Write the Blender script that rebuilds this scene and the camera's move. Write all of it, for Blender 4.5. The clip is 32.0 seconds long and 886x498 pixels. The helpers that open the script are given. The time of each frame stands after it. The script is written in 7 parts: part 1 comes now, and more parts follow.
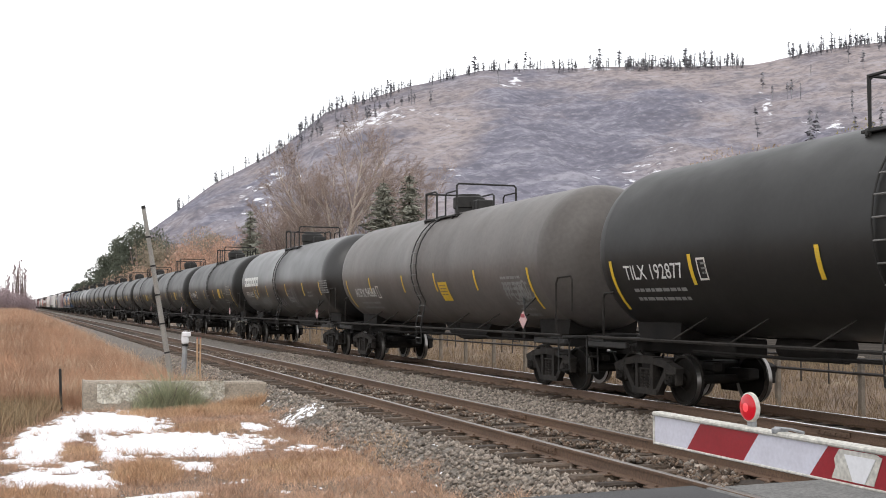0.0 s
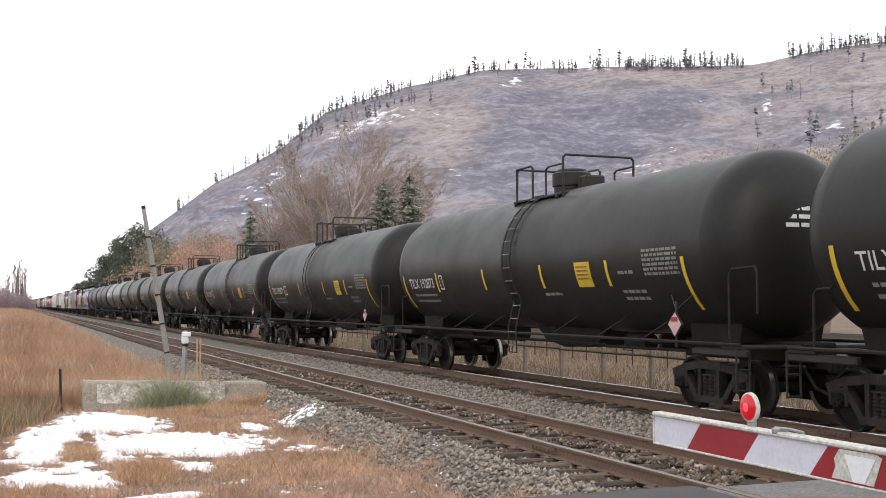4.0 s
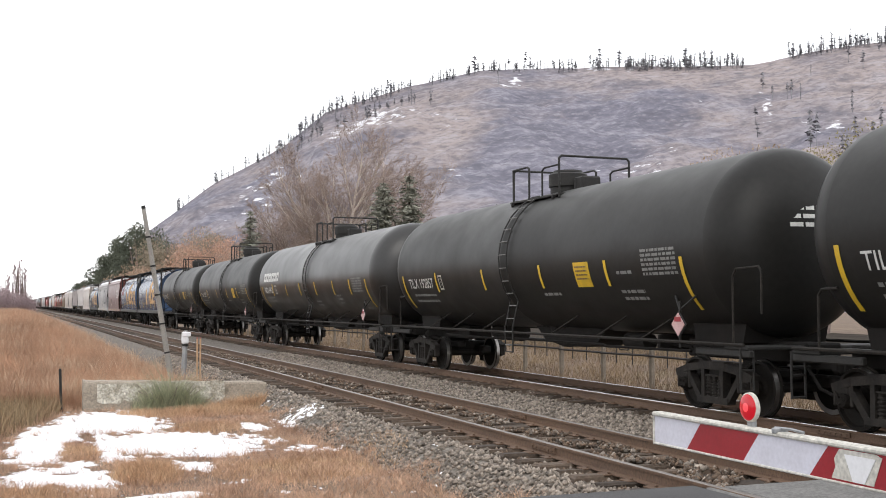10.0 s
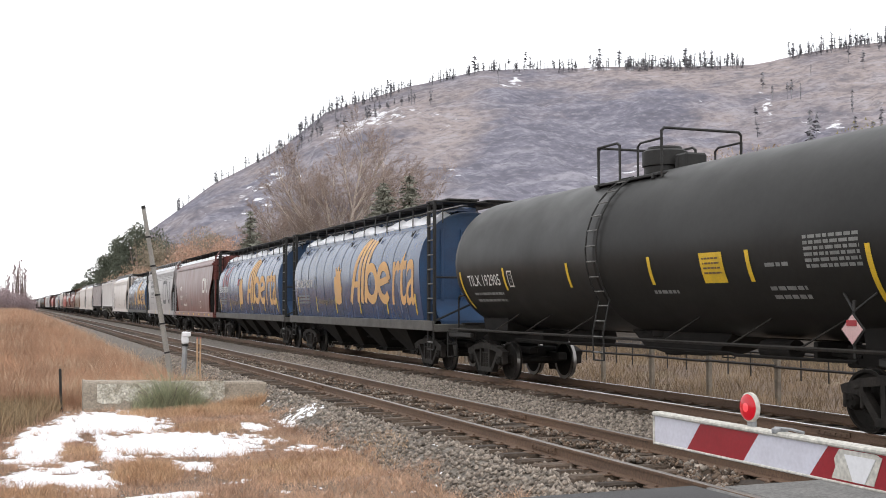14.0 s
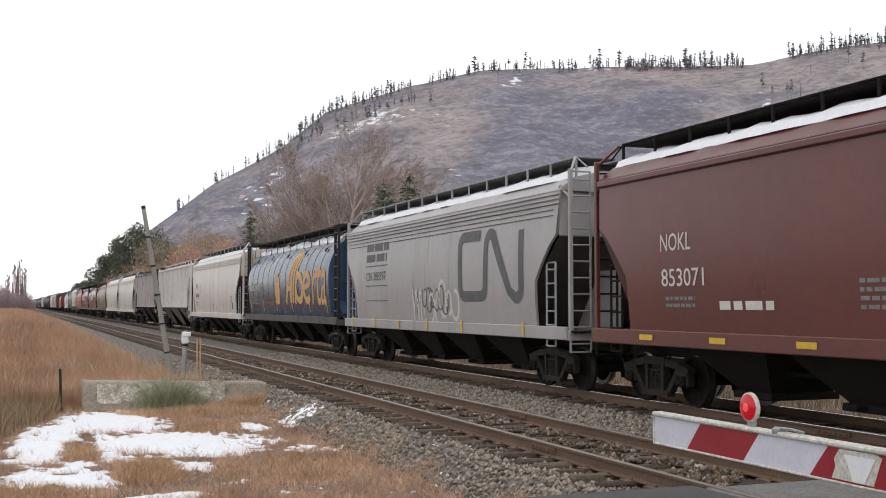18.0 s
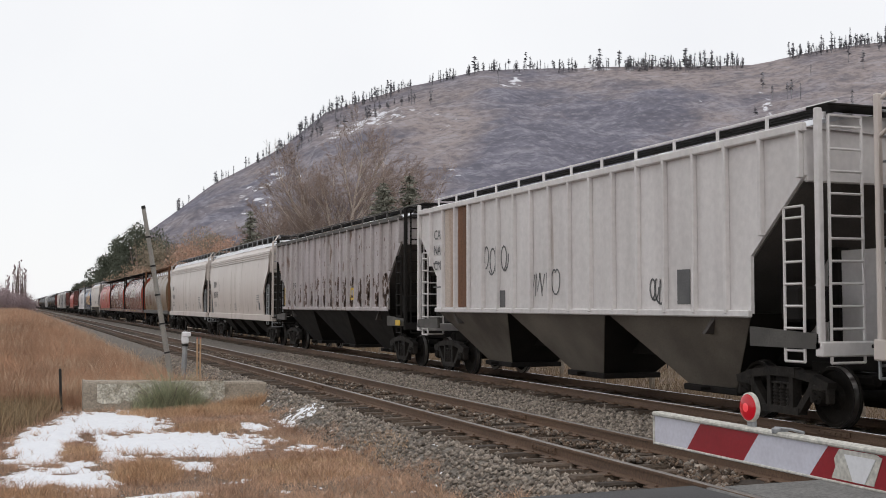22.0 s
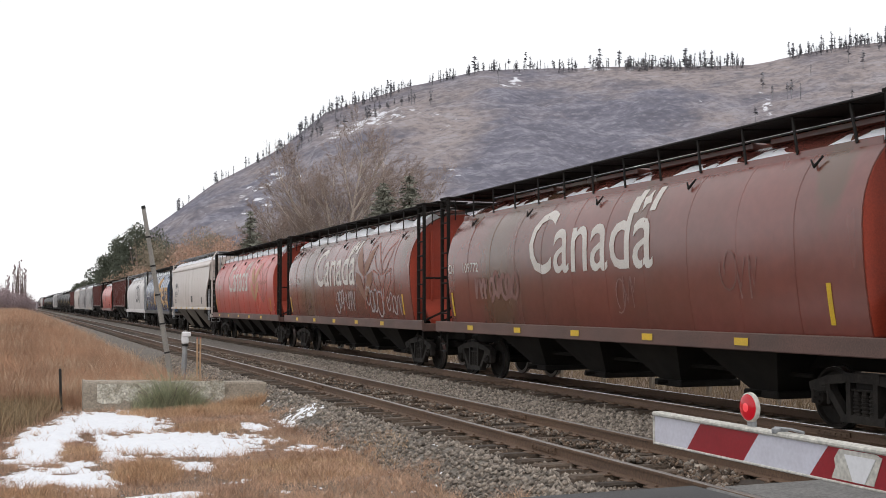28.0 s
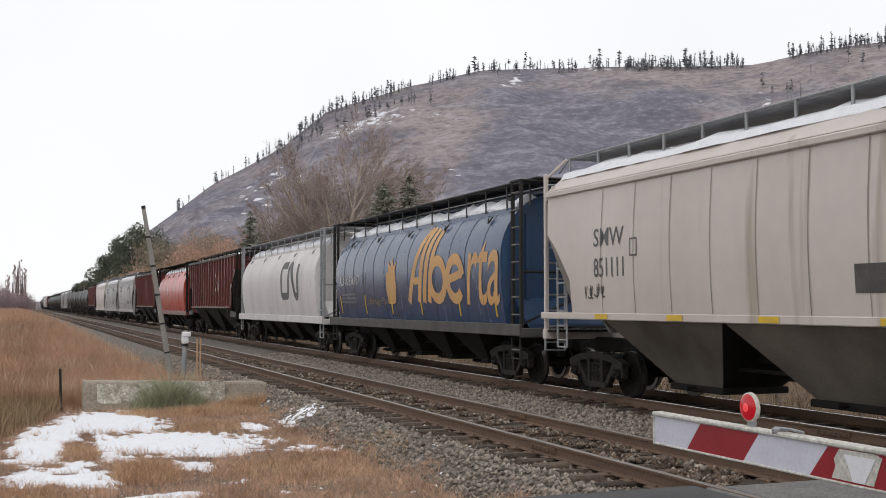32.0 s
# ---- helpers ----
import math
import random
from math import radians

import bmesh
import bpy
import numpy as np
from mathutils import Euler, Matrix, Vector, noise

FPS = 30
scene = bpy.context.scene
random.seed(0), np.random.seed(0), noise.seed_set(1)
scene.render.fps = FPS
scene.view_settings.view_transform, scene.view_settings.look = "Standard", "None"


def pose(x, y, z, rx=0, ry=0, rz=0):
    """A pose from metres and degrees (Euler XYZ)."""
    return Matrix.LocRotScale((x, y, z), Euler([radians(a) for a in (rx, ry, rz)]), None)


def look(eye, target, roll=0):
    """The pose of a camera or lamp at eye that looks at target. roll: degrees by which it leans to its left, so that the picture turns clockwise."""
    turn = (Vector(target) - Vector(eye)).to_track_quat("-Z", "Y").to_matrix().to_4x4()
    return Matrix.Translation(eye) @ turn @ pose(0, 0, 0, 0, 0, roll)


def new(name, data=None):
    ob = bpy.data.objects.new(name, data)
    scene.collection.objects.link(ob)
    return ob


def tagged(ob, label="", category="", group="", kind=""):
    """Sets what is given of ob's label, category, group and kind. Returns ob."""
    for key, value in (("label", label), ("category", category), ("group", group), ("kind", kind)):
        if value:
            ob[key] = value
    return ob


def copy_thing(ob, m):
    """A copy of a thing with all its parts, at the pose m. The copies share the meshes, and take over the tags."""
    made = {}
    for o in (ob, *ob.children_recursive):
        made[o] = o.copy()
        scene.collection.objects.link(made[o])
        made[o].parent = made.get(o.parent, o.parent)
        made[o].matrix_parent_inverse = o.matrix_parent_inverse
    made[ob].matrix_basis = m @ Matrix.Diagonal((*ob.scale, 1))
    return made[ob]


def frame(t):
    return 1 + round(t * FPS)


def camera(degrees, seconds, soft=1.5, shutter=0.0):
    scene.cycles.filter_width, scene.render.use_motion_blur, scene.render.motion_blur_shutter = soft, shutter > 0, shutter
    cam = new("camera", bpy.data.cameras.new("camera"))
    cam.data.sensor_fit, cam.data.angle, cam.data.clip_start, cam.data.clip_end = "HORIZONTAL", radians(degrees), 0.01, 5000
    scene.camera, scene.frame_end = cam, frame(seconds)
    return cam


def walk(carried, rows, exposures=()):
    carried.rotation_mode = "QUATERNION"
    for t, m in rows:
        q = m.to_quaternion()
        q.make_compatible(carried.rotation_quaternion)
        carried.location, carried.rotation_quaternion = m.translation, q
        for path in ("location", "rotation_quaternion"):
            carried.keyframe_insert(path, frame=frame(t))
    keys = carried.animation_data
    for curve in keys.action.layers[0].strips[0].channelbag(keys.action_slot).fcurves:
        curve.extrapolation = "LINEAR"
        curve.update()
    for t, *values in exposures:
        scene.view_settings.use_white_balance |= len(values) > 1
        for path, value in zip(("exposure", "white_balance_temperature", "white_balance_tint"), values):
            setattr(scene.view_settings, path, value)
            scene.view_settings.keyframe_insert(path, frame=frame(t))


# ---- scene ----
# Units are metres; X runs across the tracks, Y along them towards the far distance, z = 0 is the top of the rails.
cam = camera(43.4, 32.0, soft=0.95)
EYE = pose(0.0, 0.0, 1.842, 92.863, 0, -21.031)
walk(cam, [(0.0, EYE), (32.0, EYE)], exposures=[(0.0, 0.03), (3.5, 0.06), (6.0, 0.15), (13.0, 0.08), (14.5, 0.04), (17.0, -0.24), (19.0, -0.41), (20.4, -0.46), (21.2, -0.58), (22.0, -0.58), (24.0, -0.54), (25.5, -0.56), (28.0, -0.36), (31.2, -0.48), (32.0, -0.52)])

# ---------------------------------------------------------------- light: an overcast winter day
SUN_EL, SUN_AZ = 38.0, 200.0
world = bpy.data.worlds.new("overcast")
scene.world = world
world.use_nodes = True
wn, wl = world.node_tree.nodes, world.node_tree.links
wn.clear()
w_out = wn.new("ShaderNodeOutputWorld")
w_bg = wn.new("ShaderNodeBackground")
w_sky = wn.new("ShaderNodeTexSky")
w_sky.sky_type = "NISHITA"
w_sky.sun_disc = False
w_sky.sun_elevation = radians(SUN_EL)
w_sky.sun_rotation = radians(SUN_AZ)
w_dim = wn.new("ShaderNodeVectorMath")
w_dim.operation = "SCALE"
w_dim.inputs["Scale"].default_value = 0.1
w_co = wn.new("ShaderNodeTexCoord")
w_noise = wn.new("ShaderNodeTexNoise")
w_noise.inputs["Scale"].default_value = 1.6
w_noise.inputs["Detail"].default_value = 5
w_ramp = wn.new("ShaderNodeValToRGB")
w_ramp.color_ramp.elements[0].color = (1.29, 1.3, 1.35, 1)
w_ramp.color_ramp.elements[1].color = (1.5, 1.5, 1.51, 1)
w_ramp.color_ramp.elements[0].position = 0.3
w_ramp.color_ramp.elements[1].position = 0.7
w_mix = wn.new("ShaderNodeMix")
w_mix.data_type = "RGBA"
w_mix.inputs[0].default_value = 0.9
wl.new(w_sky.outputs[0], w_dim.inputs[0])
wl.new(w_co.outputs["Generated"], w_noise.inputs["Vector"])
wl.new(w_noise.outputs["Fac"], w_ramp.inputs["Fac"])
wl.new(w_dim.outputs[0], w_mix.inputs[6])
wl.new(w_ramp.outputs["Color"], w_mix.inputs[7])
wl.new(w_mix.outputs[2], w_bg.inputs["Color"])
w_bg.inputs["Strength"].default_value = 1.05
wl.new(w_bg.outputs[0], w_out.inputs["Surface"])

sun = new("sun", bpy.data.lights.new("sun", "SUN"))
sun.data.energy = 0.6
sun.data.angle = radians(25)
sun.data.color = (1.0, 0.96, 0.9)
sd = Vector((math.sin(radians(SUN_AZ)) * math.cos(radians(SUN_EL)), math.cos(radians(SUN_AZ)) * math.cos(radians(SUN_EL)), math.sin(radians(SUN_EL))))
sun.matrix_world = look(sd * 50, (0, 0, 0))

# ---------------------------------------------------------------- materials
def mat(name, color, rough=0.7, metal=0.0, alt=None, scale=3.0, spread=0.5, stretch=(1, 1, 1), grain=0.25, bump=0.15,
        bump_scale=40.0, wear=None, wear_at=0.62, wear_scale=4.0, wear_stretch=(1, 1, 1), island=0.0, rnd=0.0, glow=None, spec=0.5):
    """A surface with two scales of variation, optional wear of another colour, and fine relief."""
    m = bpy.data.materials.new(name)
    m.use_nodes = True
    nt = m.node_tree
    N, L = nt.nodes, nt.links
    b = N["Principled BSDF"]
    b.inputs["Roughness"].default_value = rough
    b.inputs["Metallic"].default_value = metal
    b.inputs["Specular IOR Level"].default_value = spec
    co = N.new("ShaderNodeTexCoord")

    def mapped(st):
        mp = N.new("ShaderNodeMapping")
        mp.inputs["Scale"].default_value = st
        L.new(co.outputs["Object"], mp.inputs["Vector"])
        return mp.outputs["Vector"]

    def tex(sc, st, detail=6):
        t = N.new("ShaderNodeTexNoise")
        t.inputs["Scale"].default_value = sc
        t.inputs["Detail"].default_value = detail
        L.new(mapped(st), t.inputs["Vector"])
        return t.outputs["Fac"]

    def ramp(fac, lo, hi):
        r = N.new("ShaderNodeMapRange")
        r.inputs["From Min"].default_value = lo
        r.inputs["From Max"].default_value = hi
        L.new(fac, r.inputs["Value"])
        return r.outputs["Result"]

    def blend(fac, a, c, mode="MIX"):
        x = N.new("ShaderNodeMix")
        x.data_type = "RGBA"
        x.blend_type = mode
        for sock, v in ((x.inputs[0], fac), (x.inputs[6], a), (x.inputs[7], c)):
            if isinstance(v, (int, float)):
                sock.default_value = v
            elif isinstance(v, tuple):
                sock.default_value = (*v, 1) if len(v) == 3 else v
            else:
                L.new(v, sock)
        return x.outputs[2]

    alt = alt or tuple(c * 0.65 for c in color)
    col = blend(ramp(tex(scale, stretch), 0.5 - spread / 2, 0.5 + spread / 2), color, alt)
    if grain:
        g = N.new("ShaderNodeMapRange")
        g.inputs["To Min"].default_value = 1 - grain
        g.inputs["To Max"].default_value = 1 + grain
        g.inputs["From Min"].default_value = 0.3
        g.inputs["From Max"].default_value = 0.7
        L.new(tex(bump_scale, (1, 1, 1), 3), g.inputs["Value"])
        cb = N.new("ShaderNodeCombineColor")
        for i in range(3):
            L.new(g.outputs["Result"], cb.inputs[i])
        col = blend(1.0, col, cb.outputs[0], "MULTIPLY")
    if wear:
        col = blend(ramp(tex(wear_scale, wear_stretch, 8), wear_at, wear_at + 0.08), col, wear)
    if island or rnd:
        src = N.new("ShaderNodeNewGeometry").outputs["Random Per Island"] if island else N.new("ShaderNodeObjectInfo").outputs["Random"]
        k = island or rnd
        r = N.new("ShaderNodeMapRange")
        r.inputs["To Min"].default_value = 1 - k
        r.inputs["To Max"].default_value = 1 + k
        L.new(src, r.inputs["Value"])
        cb = N.new("ShaderNodeCombineColor")
        for i in range(3):
            L.new(r.outputs["Result"], cb.inputs[i])
        col = blend(1.0, col, cb.outputs[0], "MULTIPLY")
    L.new(col, b.inputs["Base Color"])
    rr = N.new("ShaderNodeMapRange")
    rr.inputs["To Min"].default_value = max(0.03, rough - 0.12)
    rr.inputs["To Max"].default_value = min(1, rough + 0.12)
    L.new(tex(scale * 2.3, stretch, 4), rr.inputs["Value"])
    L.new(rr.outputs["Result"], b.inputs["Roughness"])
    if bump:
        bp = N.new("ShaderNodeBump")
        bp.inputs["Strength"].default_value = bump
        bp.inputs["Distance"].default_value = 0.02
        L.new(tex(bump_scale, (1, 1, 1), 5), bp.inputs["Height"])
        L.new(bp.outputs["Normal"], b.inputs["Normal"])
    if glow:
        b.inputs["Emission Color"].default_value = (*glow[:3], 1)
        b.inputs["Emission Strength"].default_value = glow[3]
    return m


VERT = (1, 1, 0.12)
M = {}
M["tank"] = mat("tank_black_paint", (0.0135, 0.0131, 0.0124), 0.43, alt=(0.0195, 0.0187, 0.0172), scale=0.8, stretch=(1, 0.6, 0.6), grain=0.12, bump=0.03, bump_scale=9, spec=0.23)
M["tank_grey"] = mat("tank_dusty_paint", (0.125, 0.112, 0.103), 0.45, alt=(0.08, 0.071, 0.065), scale=0.7, stretch=(1, 1, 0.3), grain=0.1, bump=0.03, bump_scale=9, spec=0.34)
M["tank_dull"] = mat("tank_faded_paint", (0.02, 0.0185, 0.017), 0.36, alt=(0.013, 0.012, 0.0115), scale=0.7, stretch=(1, 0.6, 0.5), grain=0.12, bump=0.03, bump_scale=9, spec=0.6)
M["iron"] = mat("dark_iron", (0.008, 0.008, 0.0075), 0.65, alt=(0.015, 0.013, 0.011), scale=6, bump=0.1)
M["truck"] = mat("dusty_cast_steel", (0.03, 0.025, 0.021), 0.8, alt=(0.011, 0.0095, 0.0085), scale=5, bump=0.25, bump_scale=30, spec=0.3)
M["wheel"] = mat("wheel_steel", (0.009, 0.008, 0.007), 0.75, alt=(0.015, 0.012, 0.0095), scale=5, bump=0.1, spec=0.15)
M["tread"] = mat("polished_tread_steel", (0.36, 0.345, 0.33), 0.34, 1.0, grain=0.08, bump=0.02)
M["white"] = mat("white_lettering", (0.72, 0.72, 0.70), 0.6, alt=(0.5, 0.5, 0.48), scale=5, grain=0.15, bump=0)
M["faint"] = mat("faded_lettering", (0.26, 0.26, 0.25), 0.7, alt=(0.16, 0.16, 0.155), scale=6, grain=0.15, bump=0)
M["yellow"] = mat("reflective_yellow", (0.75, 0.48, 0.02), 0.45, alt=(0.55, 0.36, 0.03), scale=5, grain=0.12, bump=0)
M["red"] = mat("red_sheeting", (0.31, 0.01, 0.02), 0.4, alt=(0.26, 0.009, 0.018), scale=4, grain=0.08, bump=0.02)
M["placard"] = mat("faded_placard_sheeting", (0.6, 0.4, 0.39), 0.5, alt=(0.5, 0.3, 0.3), scale=4, grain=0.1, bump=0)
M["gatewhite"] = mat("white_sheeting", (0.66, 0.66, 0.74), 0.4, alt=(0.58, 0.57, 0.64), scale=4, grain=0.06, bump=0.02)
M["gateedge"] = mat("weathered_white_edge", (0.62, 0.60, 0.55), 0.55, alt=(0.45, 0.43, 0.38), scale=9, bump=0.05)
M["lens"] = mat("red_lamp_lens", (0.38, 0.008, 0.014), 0.15, grain=0, bump=0, glow=(1.0, 0.008, 0.03, 0.24))
M["lenscore"] = mat("red_lamp_core", (0.7, 0.06, 0.07), 0.15, grain=0, bump=0, glow=(1.0, 0.08, 0.1, 0.6))
M["blue"] = mat("blue_car_paint", (0.033, 0.068, 0.158), 0.24, alt=(0.045, 0.073, 0.135), scale=1.1, stretch=(1, 1, 0.2), grain=0.08, bump=0.02, bump_scale=6,
                wear=(0.075, 0.082, 0.11), wear_at=0.6, wear_scale=1.2, wear_stretch=(1, 1, 0.15), spec=0.7)
M["bluedull"] = mat("faded_blue_paint", (0.043, 0.07, 0.128), 0.25, alt=(0.055, 0.073, 0.105), scale=0.7, stretch=(1, 1, 0.3), grain=0.06, bump=0.02, bump_scale=6,
                    wear=(0.085, 0.085, 0.1), wear_at=0.57, wear_scale=0.9, wear_stretch=(1, 1, 0.3), spec=0.7)
M["blueseam"] = mat("grimy_blue_seam", (0.022, 0.03, 0.055), 0.5, alt=(0.05, 0.06, 0.085), scale=1.5, grain=0.2, bump=0)
M["bluedark"] = mat("blue_end_paint", (0.022, 0.07, 0.16), 0.55, alt=(0.03, 0.05, 0.10), scale=1.5, grain=0.15, bump=0.05)
M["orange"] = mat("amber_lettering", (0.68, 0.38, 0.13), 0.6, alt=(0.55, 0.33, 0.16), scale=1.2, grain=0.05, bump=0, wear=(0.2, 0.19, 0.2), wear_at=0.66, wear_scale=3)
M["brown"] = mat("brown_red_paint", (0.135, 0.035, 0.028), 0.33, alt=(0.11, 0.032, 0.026), scale=0.6, stretch=(1, 1, 0.5), grain=0.08, bump=0.02, bump_scale=6)
M["canada"] = mat("faded_red_paint", (0.19, 0.053, 0.041), 0.24, alt=(0.105, 0.04, 0.027), scale=0.32, spread=0.35, stretch=(1, 1, 0.3), grain=0.08, bump=0.02, bump_scale=5,
                  wear=(0.115, 0.055, 0.032), wear_at=0.55, wear_scale=0.6, wear_stretch=(1, 1, 0.3), spec=1.0)
M["canadared"] = mat("bright_red_paint", (0.5, 0.062, 0.046), 0.3, alt=(0.37, 0.057, 0.045), scale=0.5, spread=0.25, stretch=(1, 1, 0.25), grain=0.06, bump=0.02, bump_scale=5,
                     wear=(0.24, 0.075, 0.05), wear_at=0.62, wear_scale=0.9, wear_stretch=(1, 1, 0.2), spec=0.7)
M["grating"] = mat("dull_steel_grating", (0.1, 0.096, 0.094), 0.7, alt=(0.05, 0.048, 0.047), scale=5, stretch=(1, 3, 1), grain=0.2, bump=0.1)
M["endred"] = mat("orange_red_end_paint", (0.38, 0.05, 0.022), 0.55, alt=(0.29, 0.046, 0.026), scale=1.5, grain=0.15, bump=0.04)
M["gold"] = mat("tan_brown_paint", (0.185, 0.122, 0.066), 0.34, alt=(0.135, 0.09, 0.055), scale=0.8, stretch=(1, 1, 0.15), grain=0.06, bump=0.02, bump_scale=5,
                wear=(0.20, 0.165, 0.12), wear_at=0.6, wear_scale=0.9, wear_stretch=(1, 1, 0.15))
M["grey"] = mat("grey_car_paint", (0.385, 0.365, 0.365), 0.36, alt=(0.3, 0.28, 0.28), scale=1.0, stretch=VERT, grain=0.04, bump=0.02, bump_scale=4,
                wear=(0.2, 0.175, 0.155), wear_at=0.64, wear_scale=1.6, wear_stretch=(1, 1, 0.08))
M["cream"] = mat("pale_grey_car_paint", (0.6, 0.538, 0.497), 0.36, alt=(0.54, 0.475, 0.435), scale=0.8, stretch=VERT, grain=0.03, bump=0.02, bump_scale=3,
                 wear=(0.39, 0.335, 0.275), wear_at=0.62, wear_scale=1.6, wear_stretch=(1, 1, 0.06))
M["ribwhite"] = mat("dirty_white_paint", (0.72, 0.69, 0.68), 0.5, alt=(0.54, 0.51, 0.5), scale=1.3, stretch=VERT, grain=0.06, bump=0.03, bump_scale=9,
                    wear=(0.30, 0.23, 0.18), wear_at=0.68, wear_scale=1.8, wear_stretch=(1, 1, 0.1))
M["ribrust"] = mat("peeling_grey_paint", (0.52, 0.48, 0.485), 0.6, alt=(0.35, 0.31, 0.30), scale=1.3, stretch=(1, 1, 0.2), grain=0.1, bump=0.05, bump_scale=12,
                   wear=(0.16, 0.105, 0.075), wear_at=0.6, wear_scale=3.0, wear_stretch=(1, 1, 0.3))
M["rust"] = mat("rusty_panel", (0.20, 0.085, 0.035), 0.8, alt=(0.11, 0.055, 0.03), scale=2.2, stretch=(1, 1, 0.2), grain=0.3, bump=0.15)
M["dark"] = mat("grimy_dark_steel", (0.008, 0.0073, 0.0068), 0.85, alt=(0.016, 0.013, 0.011), scale=2, grain=0.2, bump=0.1, spec=0.25)
# near-black for the bays: the shade under the car is put into this colour
M["slope"] = mat("shade_dark_hopper_sheet", (0.009, 0.0083, 0.0075), 0.8, alt=(0.02, 0.017, 0.0145), scale=1.2, grain=0.2, bump=0.06, spec=0.25)
# dark grey for the end slopes, whatever the car's skin
M["endslope"] = mat("grey_end_slope_sheet", (0.105, 0.095, 0.087), 0.7, alt=(0.06, 0.053, 0.048), scale=1.2, grain=0.2, bump=0.06, spec=0.3)
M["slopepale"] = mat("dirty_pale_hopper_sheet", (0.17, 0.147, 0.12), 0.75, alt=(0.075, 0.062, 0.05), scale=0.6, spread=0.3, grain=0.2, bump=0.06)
M["sillgrey"] = mat("grimy_sill_paint", (0.095, 0.088, 0.08), 0.65, alt=(0.05, 0.046, 0.042), scale=2, grain=0.2, bump=0.06)
M["logogrey"] = mat("dark_grey_marking", (0.085, 0.085, 0.088), 0.6, alt=(0.12, 0.12, 0.12), scale=3, grain=0.12, bump=0)
M["logowhite"] = mat("off_white_marking", (0.68, 0.66, 0.62), 0.55, alt=(0.55, 0.5, 0.46), scale=2, grain=0.12, bump=0)
M["paint_pink"] = mat("sprayed_pale_paint", (0.45, 0.43, 0.44), 0.6, alt=(0.3, 0.28, 0.29), scale=4, grain=0.2, bump=0)
M["dullpink"] = mat("faded_sprayed_paint", (0.27, 0.15, 0.135), 0.6, alt=(0.17, 0.075, 0.06), scale=2, spread=0.3, grain=0.2, bump=0)
M["sprayed"] = mat("thin_sprayed_paint", (0.3, 0.29, 0.3), 0.6, alt=(0.12, 0.115, 0.12), scale=3, spread=0.3, grain=0.2, bump=0)
M["redspray"] = mat("sprayed_red_paint", (0.36, 0.06, 0.05), 0.6, alt=(0.2, 0.06, 0.07), scale=3, grain=0.2, bump=0)
M["snow"] = mat("snow", (0.86, 0.87, 0.9), 0.6, alt=(0.78, 0.79, 0.83), scale=5, grain=0.05, bump=0.3, bump_scale=25)
M["rail"] = mat("rusty_rail_steel", (0.155, 0.092, 0.056), 0.75, alt=(0.095, 0.058, 0.038), scale=3, stretch=(1, 0.2, 1), grain=0.25, bump=0.1)
M["railtop"] = mat("worn_rail_head", (0.30, 0.27, 0.25), 0.42, 0.55, alt=(0.22, 0.19, 0.17), scale=2, stretch=(3, 0.1, 1), grain=0.1, bump=0.02)
M["railshine"] = mat("bright_rail_head", (0.66, 0.65, 0.64), 0.2, 1.0, alt=(0.55, 0.53, 0.5), scale=2, stretch=(3, 0.1, 1), grain=0.05, bump=0.02)
M["tie"] = mat("weathered_tie_wood", (0.05, 0.036, 0.027), 0.9, alt=(0.10, 0.073, 0.053), scale=3, stretch=(0.15, 2, 1), grain=0.3, bump=0.5, bump_scale=30, rnd=0.45)
M["ballast"] = mat("crushed_stone_bed", (0.185, 0.163, 0.138), 0.9, alt=(0.10, 0.083, 0.068), scale=9, spread=0.35, grain=0.6, bump=1.0, bump_scale=17,
                   wear=(0.15, 0.10, 0.068), wear_at=0.6, wear_scale=0.7)
M["stone"] = mat("crushed_stone", (0.30, 0.257, 0.215), 0.9, alt=(0.185, 0.152, 0.123), scale=7, grain=0.3, bump=0.4, bump_scale=50, island=0.62)
M["stonebrown"] = mat("rust_stained_stone", (0.155, 0.106, 0.072), 0.9, alt=(0.085, 0.058, 0.041), scale=7, grain=0.3, bump=0.4, bump_scale=50, island=0.6)
M["asphalt"] = mat("worn_asphalt", (0.085, 0.083, 0.085), 0.85, alt=(0.065, 0.063, 0.063), scale=1.2, grain=0.35, bump=0.4, bump_scale=90)
M["panel"] = mat("rubber_crossing_panel", (0.15, 0.145, 0.14), 0.8, alt=(0.2, 0.195, 0.185), scale=3, grain=0.3, bump=0.5, bump_scale=30)
M["soil"] = mat("winter_soil", (0.19, 0.128, 0.088), 0.95, alt=(0.12, 0.085, 0.06), scale=1.2, grain=0.4, bump=0.8, bump_scale=14,
                wear=(0.2, 0.15, 0.095), wear_at=0.55, wear_scale=0.5)
M["straw"] = mat("dry_straw", (0.64, 0.425, 0.295), 0.85, alt=(0.36, 0.22, 0.15), scale=1.3, spread=0.3, grain=0.2, bump=0, island=0.3)
M["weed"] = mat("dry_red_weed", (0.58, 0.35, 0.225), 0.9, alt=(0.32, 0.195, 0.128), scale=0.45, spread=0.3, stretch=(1, 0.5, 1), grain=0.2, bump=0, island=0.22)
M["tan"] = mat("dry_tan_grass", (0.3, 0.215, 0.13), 0.9, alt=(0.13, 0.09, 0.056), scale=0.6, spread=0.3, grain=0.2, bump=0, island=0.28)
M["greenweed"] = mat("dull_green_weed", (0.26, 0.285, 0.175), 0.85, alt=(0.38, 0.37, 0.25), scale=2, grain=0.2, bump=0, island=0.4)
